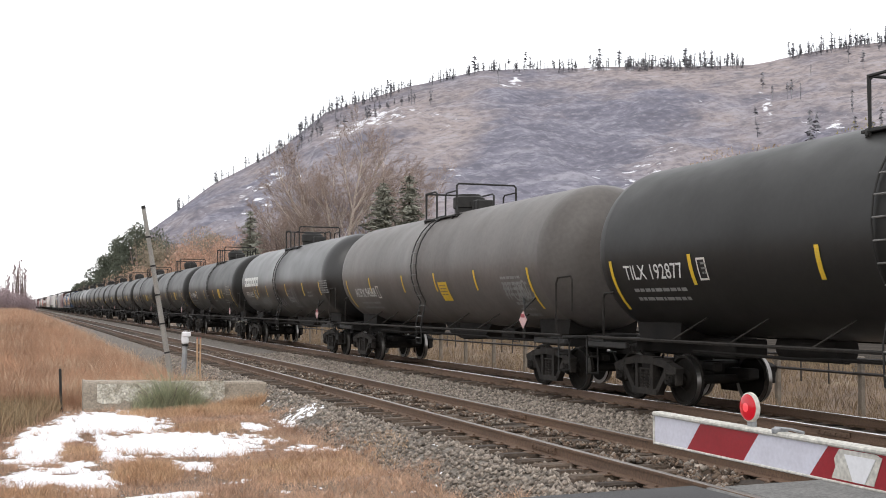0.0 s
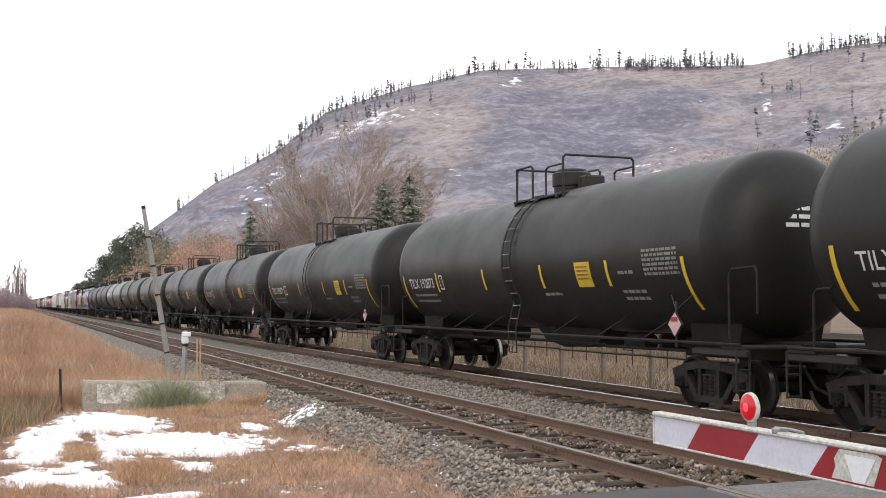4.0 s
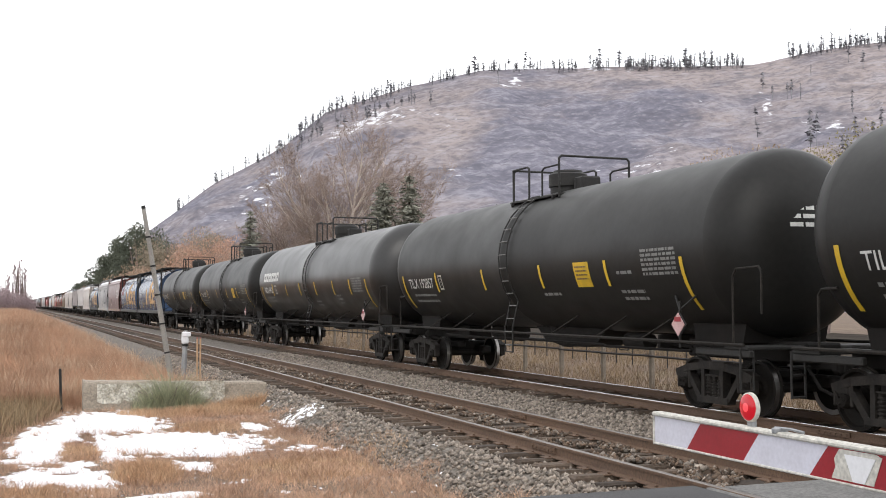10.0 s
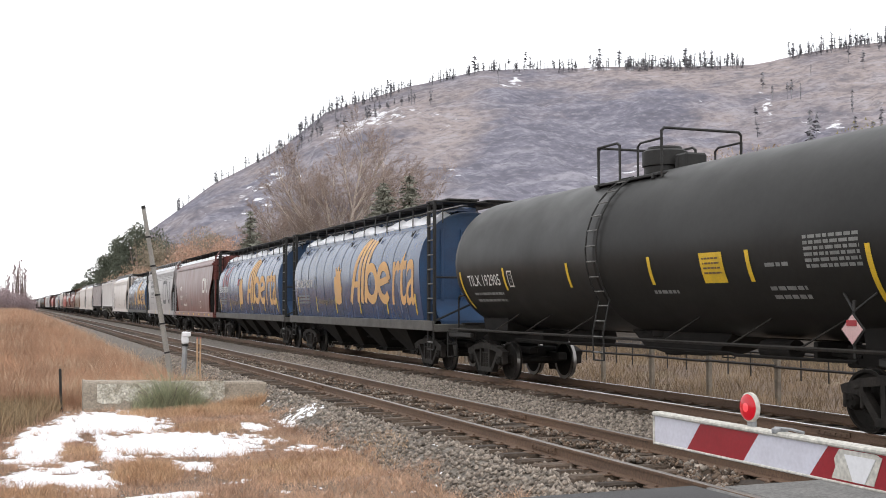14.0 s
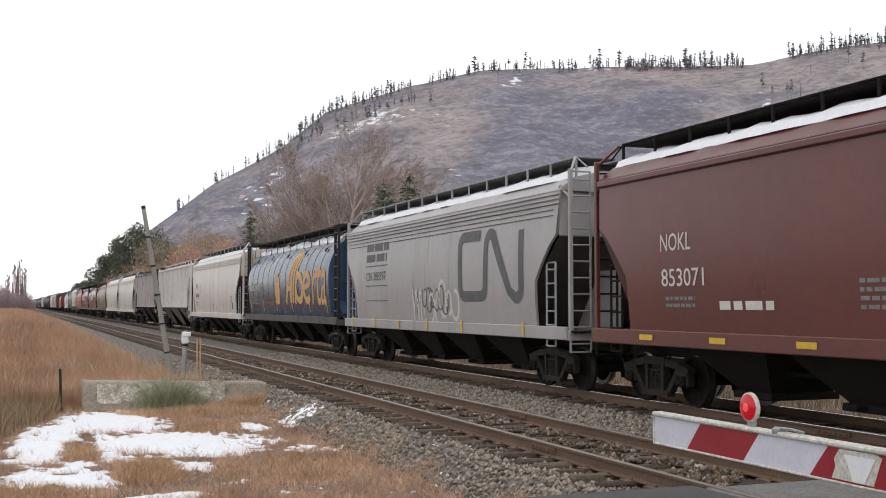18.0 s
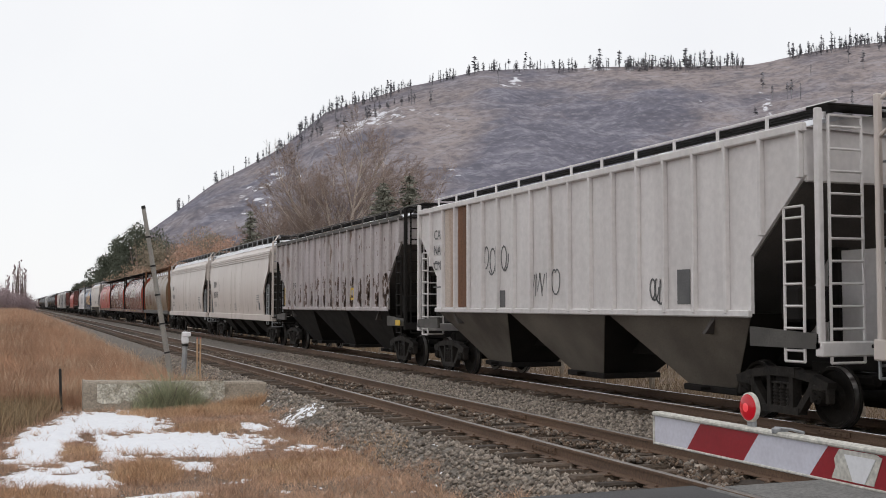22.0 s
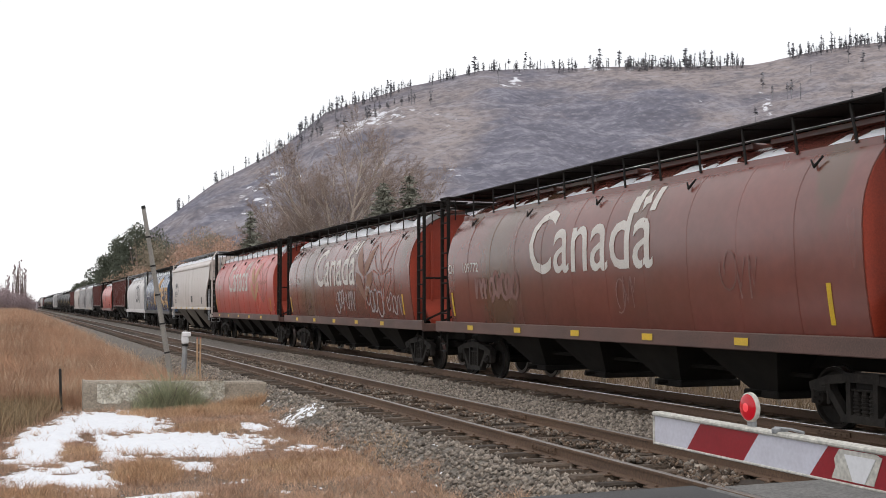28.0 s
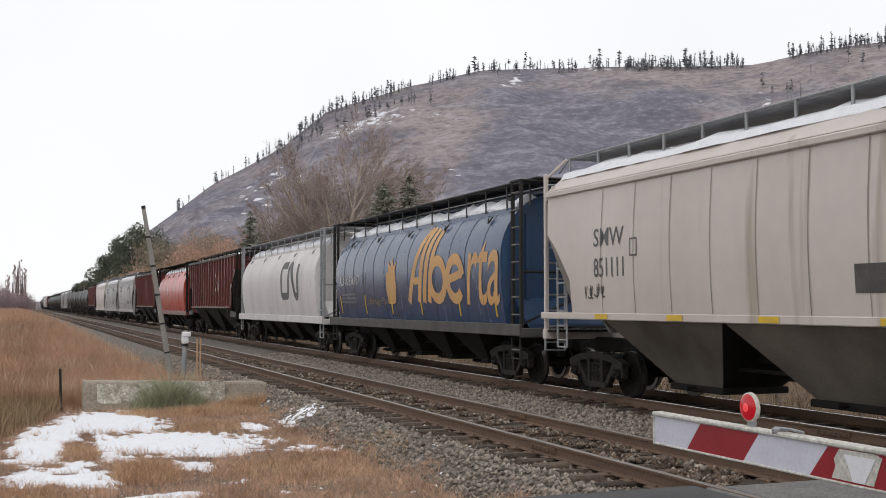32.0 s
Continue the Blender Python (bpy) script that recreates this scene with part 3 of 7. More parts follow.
def track(c, label, shiny):
    tr = tagged(new("track"), label, "track", kind="structure")
    for side in (-0.7525, 0.7525):
        r = part("rail", Build().loft([[(x, y, z) for x, z in rail_profile(c + side)] for y in (-200, 0, 60, 250, 720)]), M["rail"], tr)
        part("rail_head", Build().loft([[(x, y, z) for x, z in head_profile(c + side)] for y in (-200, 0, 60, 250, 720)]), M["railshine" if shiny else "railtop"], r)
        for k in range(6):                       # joint bars with their bolts
            y = 13.6 + 11.9 * k + (4.1 if side > 0 else 0.0)
            for s in (-1, 1):
                b = Build().box(c + side + s * 0.024, y, -0.085, 0.022, 0.72, 0.078, 0.006)
                for i in range(6):
                    b.rod((c + side + s * 0.03, y - 0.3 + i * 0.12, -0.085), (c + side + s * 0.055, y - 0.3 + i * 0.12, -0.085), 0.014, n=6)
                part("joint_bar", b, M["rail"], r)
    rng = random.Random(7)
    for i in range(4):
        if i not in tie_mesh:
            b = Build().box(0, 0, -0.088, 2.55, 0.225, 0.17, 0.02)
            tie_mesh[i] = link("tie", b, M["tie"]).data
            bpy.data.objects.remove(bpy.data.objects["tie"])
            for v in tie_mesh[i].vertices:
                v.co += Vector((rng.uniform(-.03, .03), rng.uniform(-.012, .012), rng.uniform(-.012, .012)))
    plates = Build()
    far = Build()
    for k in range(1180):
        y = 10.2 + 0.52 * k
        if k < 130:
            t = link("tie", None, None, tr, mesh=tie_mesh[k % 4])
            t.matrix_basis = pose(c + rng.uniform(-.05, .05), y + rng.uniform(-.03, .03), -0.166 + rng.uniform(-.012, .004), 0, 0, rng.uniform(-1.5, 1.5))
            for side in (-0.7525, 0.7525):
                plates.box(c + side, y, -0.168, 0.34, 0.19, 0.018, 0.004)
                for s in (-1, 1):
                    plates.box(c + side + s * 0.09, y + s * 0.05, -0.15, 0.03, 0.03, 0.03, 0.006)
        else:
            far.box(c, y, -0.254, 2.55, 0.225, 0.17, 0.0)
    tagged(part("tie_plates", plates, M["rail"], tr), kind="stuff")
    tagged(part("far_ties", far, M["tie"], tr), kind="stuff")
    return tr


# ---------------------------------------------------------------- scattered stones, grass and snow
RNG = np.random.default_rng(11)


def stones(name, pts, size, material, label):
    """Small angular stones, joined."""
    n = len(pts)
    base = np.array([(1, 0, -.2), (-.2, 1, 0), (-1, -.1, .1), (.1, -1, -.1), (.1, .2, .8), (-.1, -.1, -.8)])
    tri = np.array([(0, 1, 4), (1, 2, 4), (2, 3, 4), (3, 0, 4), (1, 0, 5), (2, 1, 5), (3, 2, 5), (0, 3, 5)])
    jit = base[None] * (1 + RNG.uniform(-.4, .4, (n, 6, 3)))
    a = RNG.uniform(0, 6.28, n)
    c, s = np.cos(a)[:, None], np.sin(a)[:, None]
    x, y = jit[..., 0] * c - jit[..., 1] * s, jit[..., 0] * s + jit[..., 1] * c
    k = (size * RNG.uniform(0.6, 1.4, n))[:, None]
    v = np.stack([x * k, y * k, jit[..., 2] * k], -1) + pts[:, None, :]
    t = tri[None] + 6 * np.arange(n)[:, None, None]
    return tagged(raw(name, v.reshape(-1, 3), t.reshape(-1, 3), material), label, "stones", kind="stuff")


def blades(name, x, y, z, height, width, lean, material, label, category="grass", up=0.0):
    """Thin bent blades: two triangles and a tip each."""
    n = len(x)
    a = RNG.uniform(0, 6.28, n)
    l = lean * height * RNG.uniform(0.2, 1.0, n)
    dx, dy = np.cos(a) * l, np.sin(a) * l
    b = RNG.uniform(0, 6.28, n)
    wx, wy = np.cos(b) * width / 2, np.sin(b) * width / 2
    p0 = np.stack([x - wx, y - wy, z], -1)
    p1 = np.stack([x + wx, y + wy, z], -1)
    zm = z + height * 0.55
    p2 = np.stack([x + dx * .35 + wx * .8, y + dy * .35 + wy * .8, zm], -1)
    p3 = np.stack([x + dx * .35 - wx * .8, y + dy * .35 - wy * .8, zm], -1)
    p4 = np.stack([x + dx, y + dy, z + height], -1)
    v = np.stack([p0, p1, p2, p3, p4], 1).reshape(-1, 3)
    o = 5 * np.arange(n)[:, None, None]
    t = (np.array([(0, 1, 2), (0, 2, 3), (3, 2, 4)])[None] + o).reshape(-1, 3)
    return tagged(raw(name, v, t, material), label, category, kind="stuff")


SNOW = ((1.0, 22.4, 0.55, 1.7), (0.45, 20.0, 0.4, 2.0), (1.84, 24.1, 0.9, 1.9), (2.29, 26.2, 0.16, 1.0), (2.64, 20.5, 1.4, 1.3), (3.1, 19.0, 0.7, 0.4), (0.86, 19.0, 0.75, 0.9), (0.6, 16.9, 0.8, 0.55), (0.9, 16.8, 0.42, 1.0), (0.53, 20.1, 0.42, 1.6),
        (1.9, 14.7, 0.45, 0.22), (3.0, 15.6, 0.15, 0.1), (4.5, 22.3, 0.2, 0.4), (5.5, 22.9, 0.24, 0.5), (4.7, 18.8, 0.2, 0.35), (5.15, 18.7, 0.14, 0.2), (3.8, 20.3, 0.2, 0.25), (2.6, 17.4, 0.2, 0.35))
BARE = ((1.1, 20.4, 0.3, 0.9), (0.05, 17.9, 0.3, 0.45), (0.6, 18.2, 0.3, 0.3), (1.03, 19.3, 0.38, 0.9), (1.3, 21.7, 0.17, 0.75), (2.0, 19.0, 0.5, 0.25), (1.82, 16.7, 0.54, 1.25), (0.8, 17.2, 0.32, 0.16), (2.2, 22.3, 0.18, 0.4), (0.3, 17.8, 0.24, 0.16))


def snow_field(x, y):
    """Depth of the old snow on the verge, with the grass islands in it."""
    d = np.full(np.shape(x), -1.0)
    for cx, cy, rx, ry in SNOW:
        d = np.maximum(d, (1 - ((x - cx) / (rx * 1.12)) ** 2 - ((y - cy) / (ry * 1.12)) ** 2) * (0.3 if rx < 0.3 else 1.0))
    for cx, cy, rx, ry in BARE:
        d = np.minimum(d, ((x - cx) / rx) ** 2 + ((y - cy) / ry) ** 2 - 1)
    return 0.6 * np.clip(d, -1, 0.8) + 0.36 * broken(x * 1.9, y * 1.2) + 0.55 * broken(x * 7.0 + 7, y * 4.2) + 0.12


broken = np.vectorize(lambda x, y: noise.fractal(Vector((x, y, 0.7)), 0.6, 2.1, 4), otypes=[float])


# ---------------------------------------------------------------- rolling stock
def letters(body, width, height, shear=0.0):
    """Outlines of a word as flat triangles, its box scaled to width and height."""
    cu = bpy.data.curves.new("letters", "FONT")
    cu.body = body
    cu.resolution_u = 3
    cu.offset = 0.006
    tmp = bpy.data.objects.new("letters", cu)
    me = bpy.data.meshes.new_from_object(tmp)
    v = np.array([p.co[:2] for p in me.vertices])
    f = [tuple(p.vertices) for p in me.polygons]
    bpy.data.objects.remove(tmp)
    bpy.data.curves.remove(cu)
    bpy.data.meshes.remove(me)
    v[:, 0] += shear * v[:, 1]
    lo, hi = v.min(0), v.max(0)
    v = (v - lo) / (hi - lo) * (width, height)
    return [tuple(p) for p in v], f


def bars(rows, gap=0.05, seed=1):
    """Rows of (width, height): unreadable print as short bars, from the top down."""
    rng = random.Random(seed)
    v, f, top = [], [], 0.0
    for w, h in rows:
        x = 0.0
        while x < w:
            l = min(rng.uniform(1.2, 4.0) * h, w - x)
            o = len(v)
            v += [(x, top - h), (x + l, top - h), (x + l, top), (x, top)]
            f.append((o, o + 1, o + 2, o + 3))
            x += l + h * 0.6
        top -= h + gap
    return v, f


def rect(w, h):
    return [(0, 0), (w, 0), (w, h), (0, h)], [(0, 1, 2, 3)]


def ring(w, h, t):
    return ([(0, 0), (w, 0), (w, h), (0, h), (t, t), (w - t, t), (w - t, h - t), (t, h - t)],
            [(0, 1, 5, 4), (1, 2, 6, 5), (2, 3, 7, 6), (3, 0, 4, 7)])


def stroke(pts, w):
    """A thick line through points, with square ends and mitred by overlap."""
    v, f = [], []
    left, right = [], []
    for i, p in enumerate(pts):
        a, c = pts[max(0, i - 1)], pts[min(len(pts) - 1, i + 1)]
        d = Vector((c[0] - a[0], c[1] - a[1])).normalized()
        n = Vector((-d.y, d.x)) * w / 2
        if 0 < i < len(pts) - 1:
            d0 = Vector((p[0] - a[0], p[1] - a[1])).normalized()
            n = n / max(0.5, abs(d0.dot(d)))
        left.append((p[0] + n.x, p[1] + n.y))
        right.append((p[0] - n.x, p[1] - n.y))
    v = left + right
    n = len(pts)
    f = [(i, i + 1, n + i + 1, n + i) for i in range(n - 1)]
    return v, f


def scribble(w, h, seed, lw=0.06):
    """Loose sprayed loops."""
    rng = random.Random(seed)
    V, F = [], []
    x = 0.0
    while x < w:
        r = rng.uniform(0.22, 0.36) * h
        cy = h * rng.uniform(0.35, 0.65)
        a0, turns = rng.uniform(0, 6), rng.uniform(0.6, 1.3)
        pts = [(x + r + r * 0.8 * math.cos(a0 + turns * 6.28 * i / 14) + i * 0.01, cy + r * 1.3 * math.sin(a0 + turns * 6.28 * i / 14)) for i in range(15)]
        if rng.random() < 0.45:
            pts = [(x + rng.uniform(0, r), h * 0.05), (x + r * rng.uniform(.3, .6), h * 0.9), (x + r, h * rng.uniform(.2, .5)), (x + 1.5 * r, h * 0.85)]
        v, f = stroke(pts, lw)
        o = len(V)
        V += v
        F += [tuple(o + i for i in q) for q in f]
        x += r * rng.uniform(1.1, 1.7)
    return V, F


def worm(w, h, t):
    """A bent ribbon that folds through two bowls, drawn as a plain shape."""
    r = 0.18 * h
    def arc(cx, cy, a0, a1, n=5):
        return [(cx + r * math.cos(radians(a0 + (a1 - a0) * i / n)), cy + r * math.sin(radians(a0 + (a1 - a0) * i / n))) for i in range(n + 1)]
    p = [(w * .36, h)] + arc(r, h - r, 90, 180) + arc(r, r, 180, 270) + arc(w * .44 - r, r, 270, 360) + [(w * .46, h * .8)] + arc(w * .46 + r, h - r, 175, 60) \
        + [(w * .86 - r * .5, r * .4)] + arc(w - r, r * .8, 230, 360) + [(w, h)]
    return stroke(p, t)


def decal(name, shape, y0, z0, surf, material, parent, label="", lift=0.0085, cut=0.16):
    """Lays a flat shape on the near flank: it runs towards -Y from y0, its foot at z0; surf(z) is the flank's half width."""
    vs, fs = shape
    bm = bmesh.new()
    pv = [bm.verts.new((0, y0 - u, z0 + w)) for u, w in vs]
    for f in fs:
        if len(set(f)) > 2:
            try:
                bm.faces.new([pv[i] for i in f])
            except ValueError:
                pass
    zs = [v.co.z for v in bm.verts]
    z = min(zs) + cut
    while z < max(zs):
        bmesh.ops.bisect_plane(bm, geom=bm.verts[:] + bm.edges[:] + bm.faces[:], plane_co=(0, 0, z), plane_no=(0, 0, 1))
        z += cut
    for v in bm.verts:
        v.co.x = -(surf(v.co.z) + lift)
    me = bpy.data.meshes.new(name)
    bm.normal_update()
    flip = [f for f in bm.faces if f.normal.x > 0]
    bmesh.ops.reverse_faces(bm, faces=flip)
    bm.to_mesh(me)
    bm.free()
    me.materials.append(material)
    ob = new(name, me)
    ob.parent = parent
    return tagged(ob, label, kind="stuff" if name.endswith("print") or name == "data_stencil" else "")


AXLE, WR = 0.889, 0.46
SHARED = {}


def shared(key, name, make, material, parent, label=""):
    """Alike pieces on one mesh."""
    if key not in SHARED:
        ob = part(name, make(), material, parent, label)
        SHARED[key] = ob.data
        return ob
    return tagged(link(name, None, None, parent, mesh=SHARED[key]), label)


def wheelset_build():
    b = Build()
    b.rod((-1.0, 0, 0), (1.0, 0, 0), 0.085, n=14)
    for s in (-1, 1):
        prof = [(s * 0.685, 0.06), (s * 0.685, WR + 0.03), (s * 0.715, WR + 0.025), (s * 0.725, WR), (s * 0.82, WR - 0.006), (s * 0.825, WR - 0.05),
                (s * 0.775, WR - 0.075), (s * 0.765, 0.2), (s * 0.81, 0.14), (s * 0.81, 0.06)]
        b.lathe(prof, 0, (0, 0, 0), 36)
        b.lathe([(s * 0.96, 0.02), (s * 0.96, 0.13), (s * 1.05, 0.13), (s * 1.12, 0.1), (s * 1.12, 0.02)], 0, (0, 0, 0), 14)
        for k in range(3):
            a = k * 2.094
            b.rod((s * 1.11, 0.06 * math.cos(a), 0.06 * math.sin(a)), (s * 1.15, 0.06 * math.cos(a), 0.06 * math.sin(a)), 0.018, n=6)
    return b


def tread_build(s):
    b = Build()
    if s:
        b.lathe([(s * 0.728, WR - 0.002), (s * 0.728, WR + 0.0015), (s * 0.815, WR - 0.0035), (s * 0.815, WR - 0.008), (s * 0.728, WR - 0.002)], 0, (0, 0, 0), 36, False)
        b.lathe([(s * 0.682, WR - 0.06), (s * 0.682, WR + 0.026), (s * 0.686, WR + 0.026), (s * 0.686, WR - 0.06), (s * 0.682, WR - 0.06)], 0, (0, 0, 0), 36, False)
    return b


def frame_build():
    """A cast truck side frame in the plane X = 0."""
    b = Build()
    z = 0.46
    for s in (-1, 1):
        b.bar((0, s * 0.30, z + 0.33), (0, s * 0.78, z + 0.27), 0.13, 0.16)
        b.bar((0, s * 0.72, z + 0.28), (0, s * 1.10, z + 0.17), 0.12, 0.17)
        b.bar((0, s * 0.40, z - 0.24), (0, s * 0.70, z + 0.12), 0.11, 0.13)
        b.bar((0, s * 0.70, z + 0.08), (0, s * 0.74, z + 0.3), 0.1, 0.14)
        b.bar((0, s * 0.27, z - 0.22), (0, s * 0.27, z + 0.34), 0.09, 0.17)
        b.box(0, s * AXLE, z + 0.14, 0.17, 0.30, 0.12, 0.03)
        b.box(0, s * (AXLE + 0.17), z + 0.03, 0.15, 0.07, 0.24, 0.02)
        b.box(0, s * (AXLE - 0.17), z + 0.03, 0.15, 0.07, 0.24, 0.02)
    b.bar((0, -0.36, z + 0.34), (0, 0.36, z + 0.34), 0.14, 0.18)
    b.bar((0, -0.44, z - 0.25), (0, 0.44, z - 0.25), 0.11, 0.17)
    return b


def springs_build():
    b = Build()
    for y in (-0.16, 0.0, 0.16):
        for k in range(6):
            b.lathe([(-0.2 + k * 0.055, 0.055), (-0.19 + k * 0.055, 0.072), (-0.17 + k * 0.055, 0.072), (-0.16 + k * 0.055, 0.055)], 2, (0, y, 0.45), 10)
        b.rod((0, y, 0.24), (0, y, 0.62), 0.058, n=8)
    return b.box(0, 0, 0.235, 0.14, 0.46, 0.03, 0.006).box(0, 0, 0.625, 0.14, 0.46, 0.03, 0.006)


def bolster_build():
    # the first three boxes fill the truck's inside, standing in for its shadow
    b = Build().box(0, 0, 0.6, 1.3, 1.2, 0.36, 0.05).box(-0.3, 0, 0.7, 0.2, 2.5, 0.16, 0.03).box(0.45, 0, 0.56, 0.25, 2.6, 0.2, 0.03)
    b.box(0, 0, 0.68, 2.1, 0.38, 0.17, 0.03).box(0, 0, 0.85, 0.6, 0.5, 0.2, 0.03)
    for s in (-1, 1):
        b.rod((-0.85, s * 0.42, 0.42), (0.85, s * 0.42, 0.42), 0.05, n=8)
        b.box(-0.76, s * 0.47, 0.46, 0.1, 0.07, 0.32, 0.02).box(0.76, s * 0.47, 0.46, 0.1, 0.07, 0.32, 0.02)
    return b


def add_truck(car, y):
    tr = part("truck", Build().box(0, 0, 0.93, 0.5, 0.5, 0.06, 0.02), M["truck"], car, "dusty cast steel four-wheel truck")
    tr.location.y = y
    for s in (-1, 1):
        o = shared("side_frame", "side_frame", frame_build, M["truck"], tr)
        o.location.x = s * 1.02
        o = shared("springs", "spring_nest", springs_build, M["truck"], tr)
        o.location.x = s * 1.02
        w = shared("wheelset", "wheelset", wheelset_build, M["wheel"], tr, "steel wheels on an axle")
        w.location = (0, s * AXLE, 0.462)
        for side in (-1, 1):
            w2 = shared(("tread", side), "wheel_tread", lambda: tread_build(side), M["tread"], tr, "bright worn wheel tread")
            w2.location = (0, s * AXLE, 0.462)
    shared("bolster", "bolster", bolster_build, M["dark"], tr)


def coupler_build():
    b = Build().box(0, -0.25, 0.88, 0.14, 0.7, 0.2, 0.03).box(0.03, 0.12, 0.88, 0.3, 0.2, 0.28, 0.05)
    b.box(-0.1, 0.22, 0.88, 0.12, 0.2, 0.26, 0.04)
    b.path([(0.22, -0.45, 0.82), (0.26, -0.1, 0.5), (0.24, 0.15, 0.42), (0.18, 0.28, 0.48)], 0.028)
    return b


def add_couplers(car, half):
    for s in (-1, 1):
        c = shared("coupler", "coupler", coupler_build, M["dark"], car, "dark steel knuckle coupler")
        c.matrix_basis = pose(0, s * (half - 0.2), 0, 0, 0, 0 if s > 0 else 180)


def add_ladder(car, pts, width, axis, rungs, material, label="", r=0.02, whole=False):
    """Two stiles through pts, spread along the axis (0: X, 1: Y), with rungs as pieces."""
    off = Vector((width / 2, 0, 0)) if axis == 0 else Vector((0, width / 2, 0))
    b = Build()
    P = [Vector(p) for p in pts]
    for s in (-1, 1):
        b.path([p + s * off for p in P], r * 1.25)
    for p in (P[0], P[-1]):
        b.rod(p - off, p + off, r)
    seg = [(b_ - a).length for a, b_ in zip(P, P[1:])]
    total = sum(seg)
    lad = None if whole else part("ladder", b, material, car, label)
    rung_mat = M["rung"] if material is M["iron"] else material
    for i in range(rungs):
        d = total * (i + 0.5) / rungs
        k = 0
        while d > seg[k] and k < len(seg) - 1:
            d -= seg[k]
            k += 1
        c = P[k].lerp(P[k + 1], d / seg[k])
        if whole:
            b.rod(c - off, c + off, r)
            continue
        o = shared(("rung", axis, width, material.name), "rung", lambda: Build().rod(-off, off, r), rung_mat, lad)
        o.location = c
    return lad or tagged(part("ladder", b, material, car, label), label, kind="stuff")


TR, TZ = 1.63, 2.9


def tank_surf(z):
    return math.sqrt(max(0.02, TR * TR - (z - TZ) ** 2))


def tank_car(label, skin, half, bits, number=None, seed=0, oy=-0.1):
    """A black tank car: shell on two trucks, ladder and railed platform oy off the middle, walk rails, lettering."""
    car = tagged(new("tank_car"), label, "tank car", "freight train")
    hl = half - 0.65
    prof = []
    for i in range(9):
        a = radians(90 * i / 8)
        prof.append((-hl + 0.85 - 0.85 * max(0.0, math.cos(a)) ** 0.9, max(0.02, TR * math.sin(a) ** 0.82)))
    prof += [(-hl + 0.86, TR), (-2.5, TR), (0.38, TR), (0.4, TR + 0.006), (0.46, TR + 0.006), (0.48, TR), (3.2, TR), (hl - 0.86, TR)]
    prof += [(-t, r) for t, r in reversed(prof[:9])]
    part("tank_shell", Build().lathe(prof, 1, (0, 0, TZ), 56), skin, car, "", 40)
    for s in (-1, 1):
        b = Build()
        b.box(0, s * (half - 2.2), 1.05, 0.7, 3.4, 0.34, 0.03)
        b.prism([(s * (half - 2.9), 1.2), (s * (half - 1.5), 1.2), (s * (half - 1.3), 1.9), (s * (half - 3.0), 1.7)], -0.85, 0.85)
        part("stub_sill", b, M["dark"], car)
        b = Build().box(0, s * (half - 0.85), 1.15, 2.95, 0.62, 0.06, 0.012)
        for k in (-1, 1):
            b.box(k * 1.42, s * (half - 1.25), 1.06, 0.1, 1.5, 0.12, 0.02)
        part("end_platform", b, M["iron"], car)
        for k in (-1, 1):
            y0, y1 = s * (half - 0.98), s * (half - 0.3)
            if s > 0:                        # a short hold bent onto the tank
                part("hand_hold", Build().path([(k * 1.42, y0 - 0.1, 1.15), (k * 1.42, y0 - 0.1, 1.98), (k * 1.44, y0 - 0.2, 2.06), (k * 1.42, y0 - 0.5, 2.08)], 0.022), M["truck"], car)
                continue
            b = Build().path([(k * 1.42, y0, 1.15), (k * 1.42, y0, 2.3), (k * 1.42, y0 + s * 0.09, 2.42), (k * 1.42, y1, 2.44), (k * 1.42, y1 + s * 0.06, 2.36), (k * 1.42, y1 + s * 0.06, 1.7)], 0.02)
            part("hand_rail", b, M["truck"], car)
        for k in (-1, 1):
            b = Build().rod((k * 1.3, s * (half - 0.62), 0.45), (k * 1.3, s * (half - 0.62), 1.15), 0.018).rod((k * 1.55, s * (half - 0.62), 0.45), (k * 1.55, s * (half - 0.62), 1.15), 0.018)
            b.rod((k * 1.3, s * (half - 0.62), 0.47), (k * 1.55, s * (half - 0.62), 0.47), 0.018).rod((k * 1.3, s * (half - 0.62), 0.8), (k * 1.55, s * (half - 0.62), 0.8), 0.018)
            part("step", b, M["iron"], car)
        add_truck(car, s * (half - 2.05))
    add_couplers(car, half)
    for k in (-1, 1):
        b = Build().path([(k * 1.5, -half + 0.6, 1.2), (k * 1.5, half - 0.6, 1.2)], 0.03)
        part("walk_rail", b, M["truck"], car)
        for y in (-5.6, -3.9, -1.9, 1.9, 3.9, 5.6):
            part("rail_bracket", Build().rod((k * 1.5, y, 1.2), (k * tank_surf(1.62), y - 0.42, 1.62), 0.016), M["truck"], car)
        pts = [(k * (1.52), oy, 0.75), (k * 1.54, oy, 1.3)] + [(k * (TR + 0.07) * math.cos(radians(a)), oy, TZ + (TR + 0.07) * math.sin(radians(a))) for a in range(-35, 66, 12)]
        add_ladder(car, pts, 0.42, 1, 13, M["iron"], "black side ladder bent over the tank", r=0.014, whole=k > 0)
    # railed platform
    b = Build()
    for k in (-1, 1):
        b.box(k * 0.755, oy, 4.33, 0.33, 2.5, 0.05, 0.01)
        for y in (oy - 1.1, oy, oy + 1.1):
            b.box(k * 0.75, y, 4.29, 0.42, 0.06, 0.08, 0.01)
            b.rod((k * 0.85, y, 4.29), (k * 0.95, y, TZ + math.sqrt(TR ** 2 - 0.95 ** 2)), 0.02)
    for y in (oy - 1.12, oy + 1.12):
        b.box(0, y, 4.36, 1.7, 0.26, 0.05, 0.01)
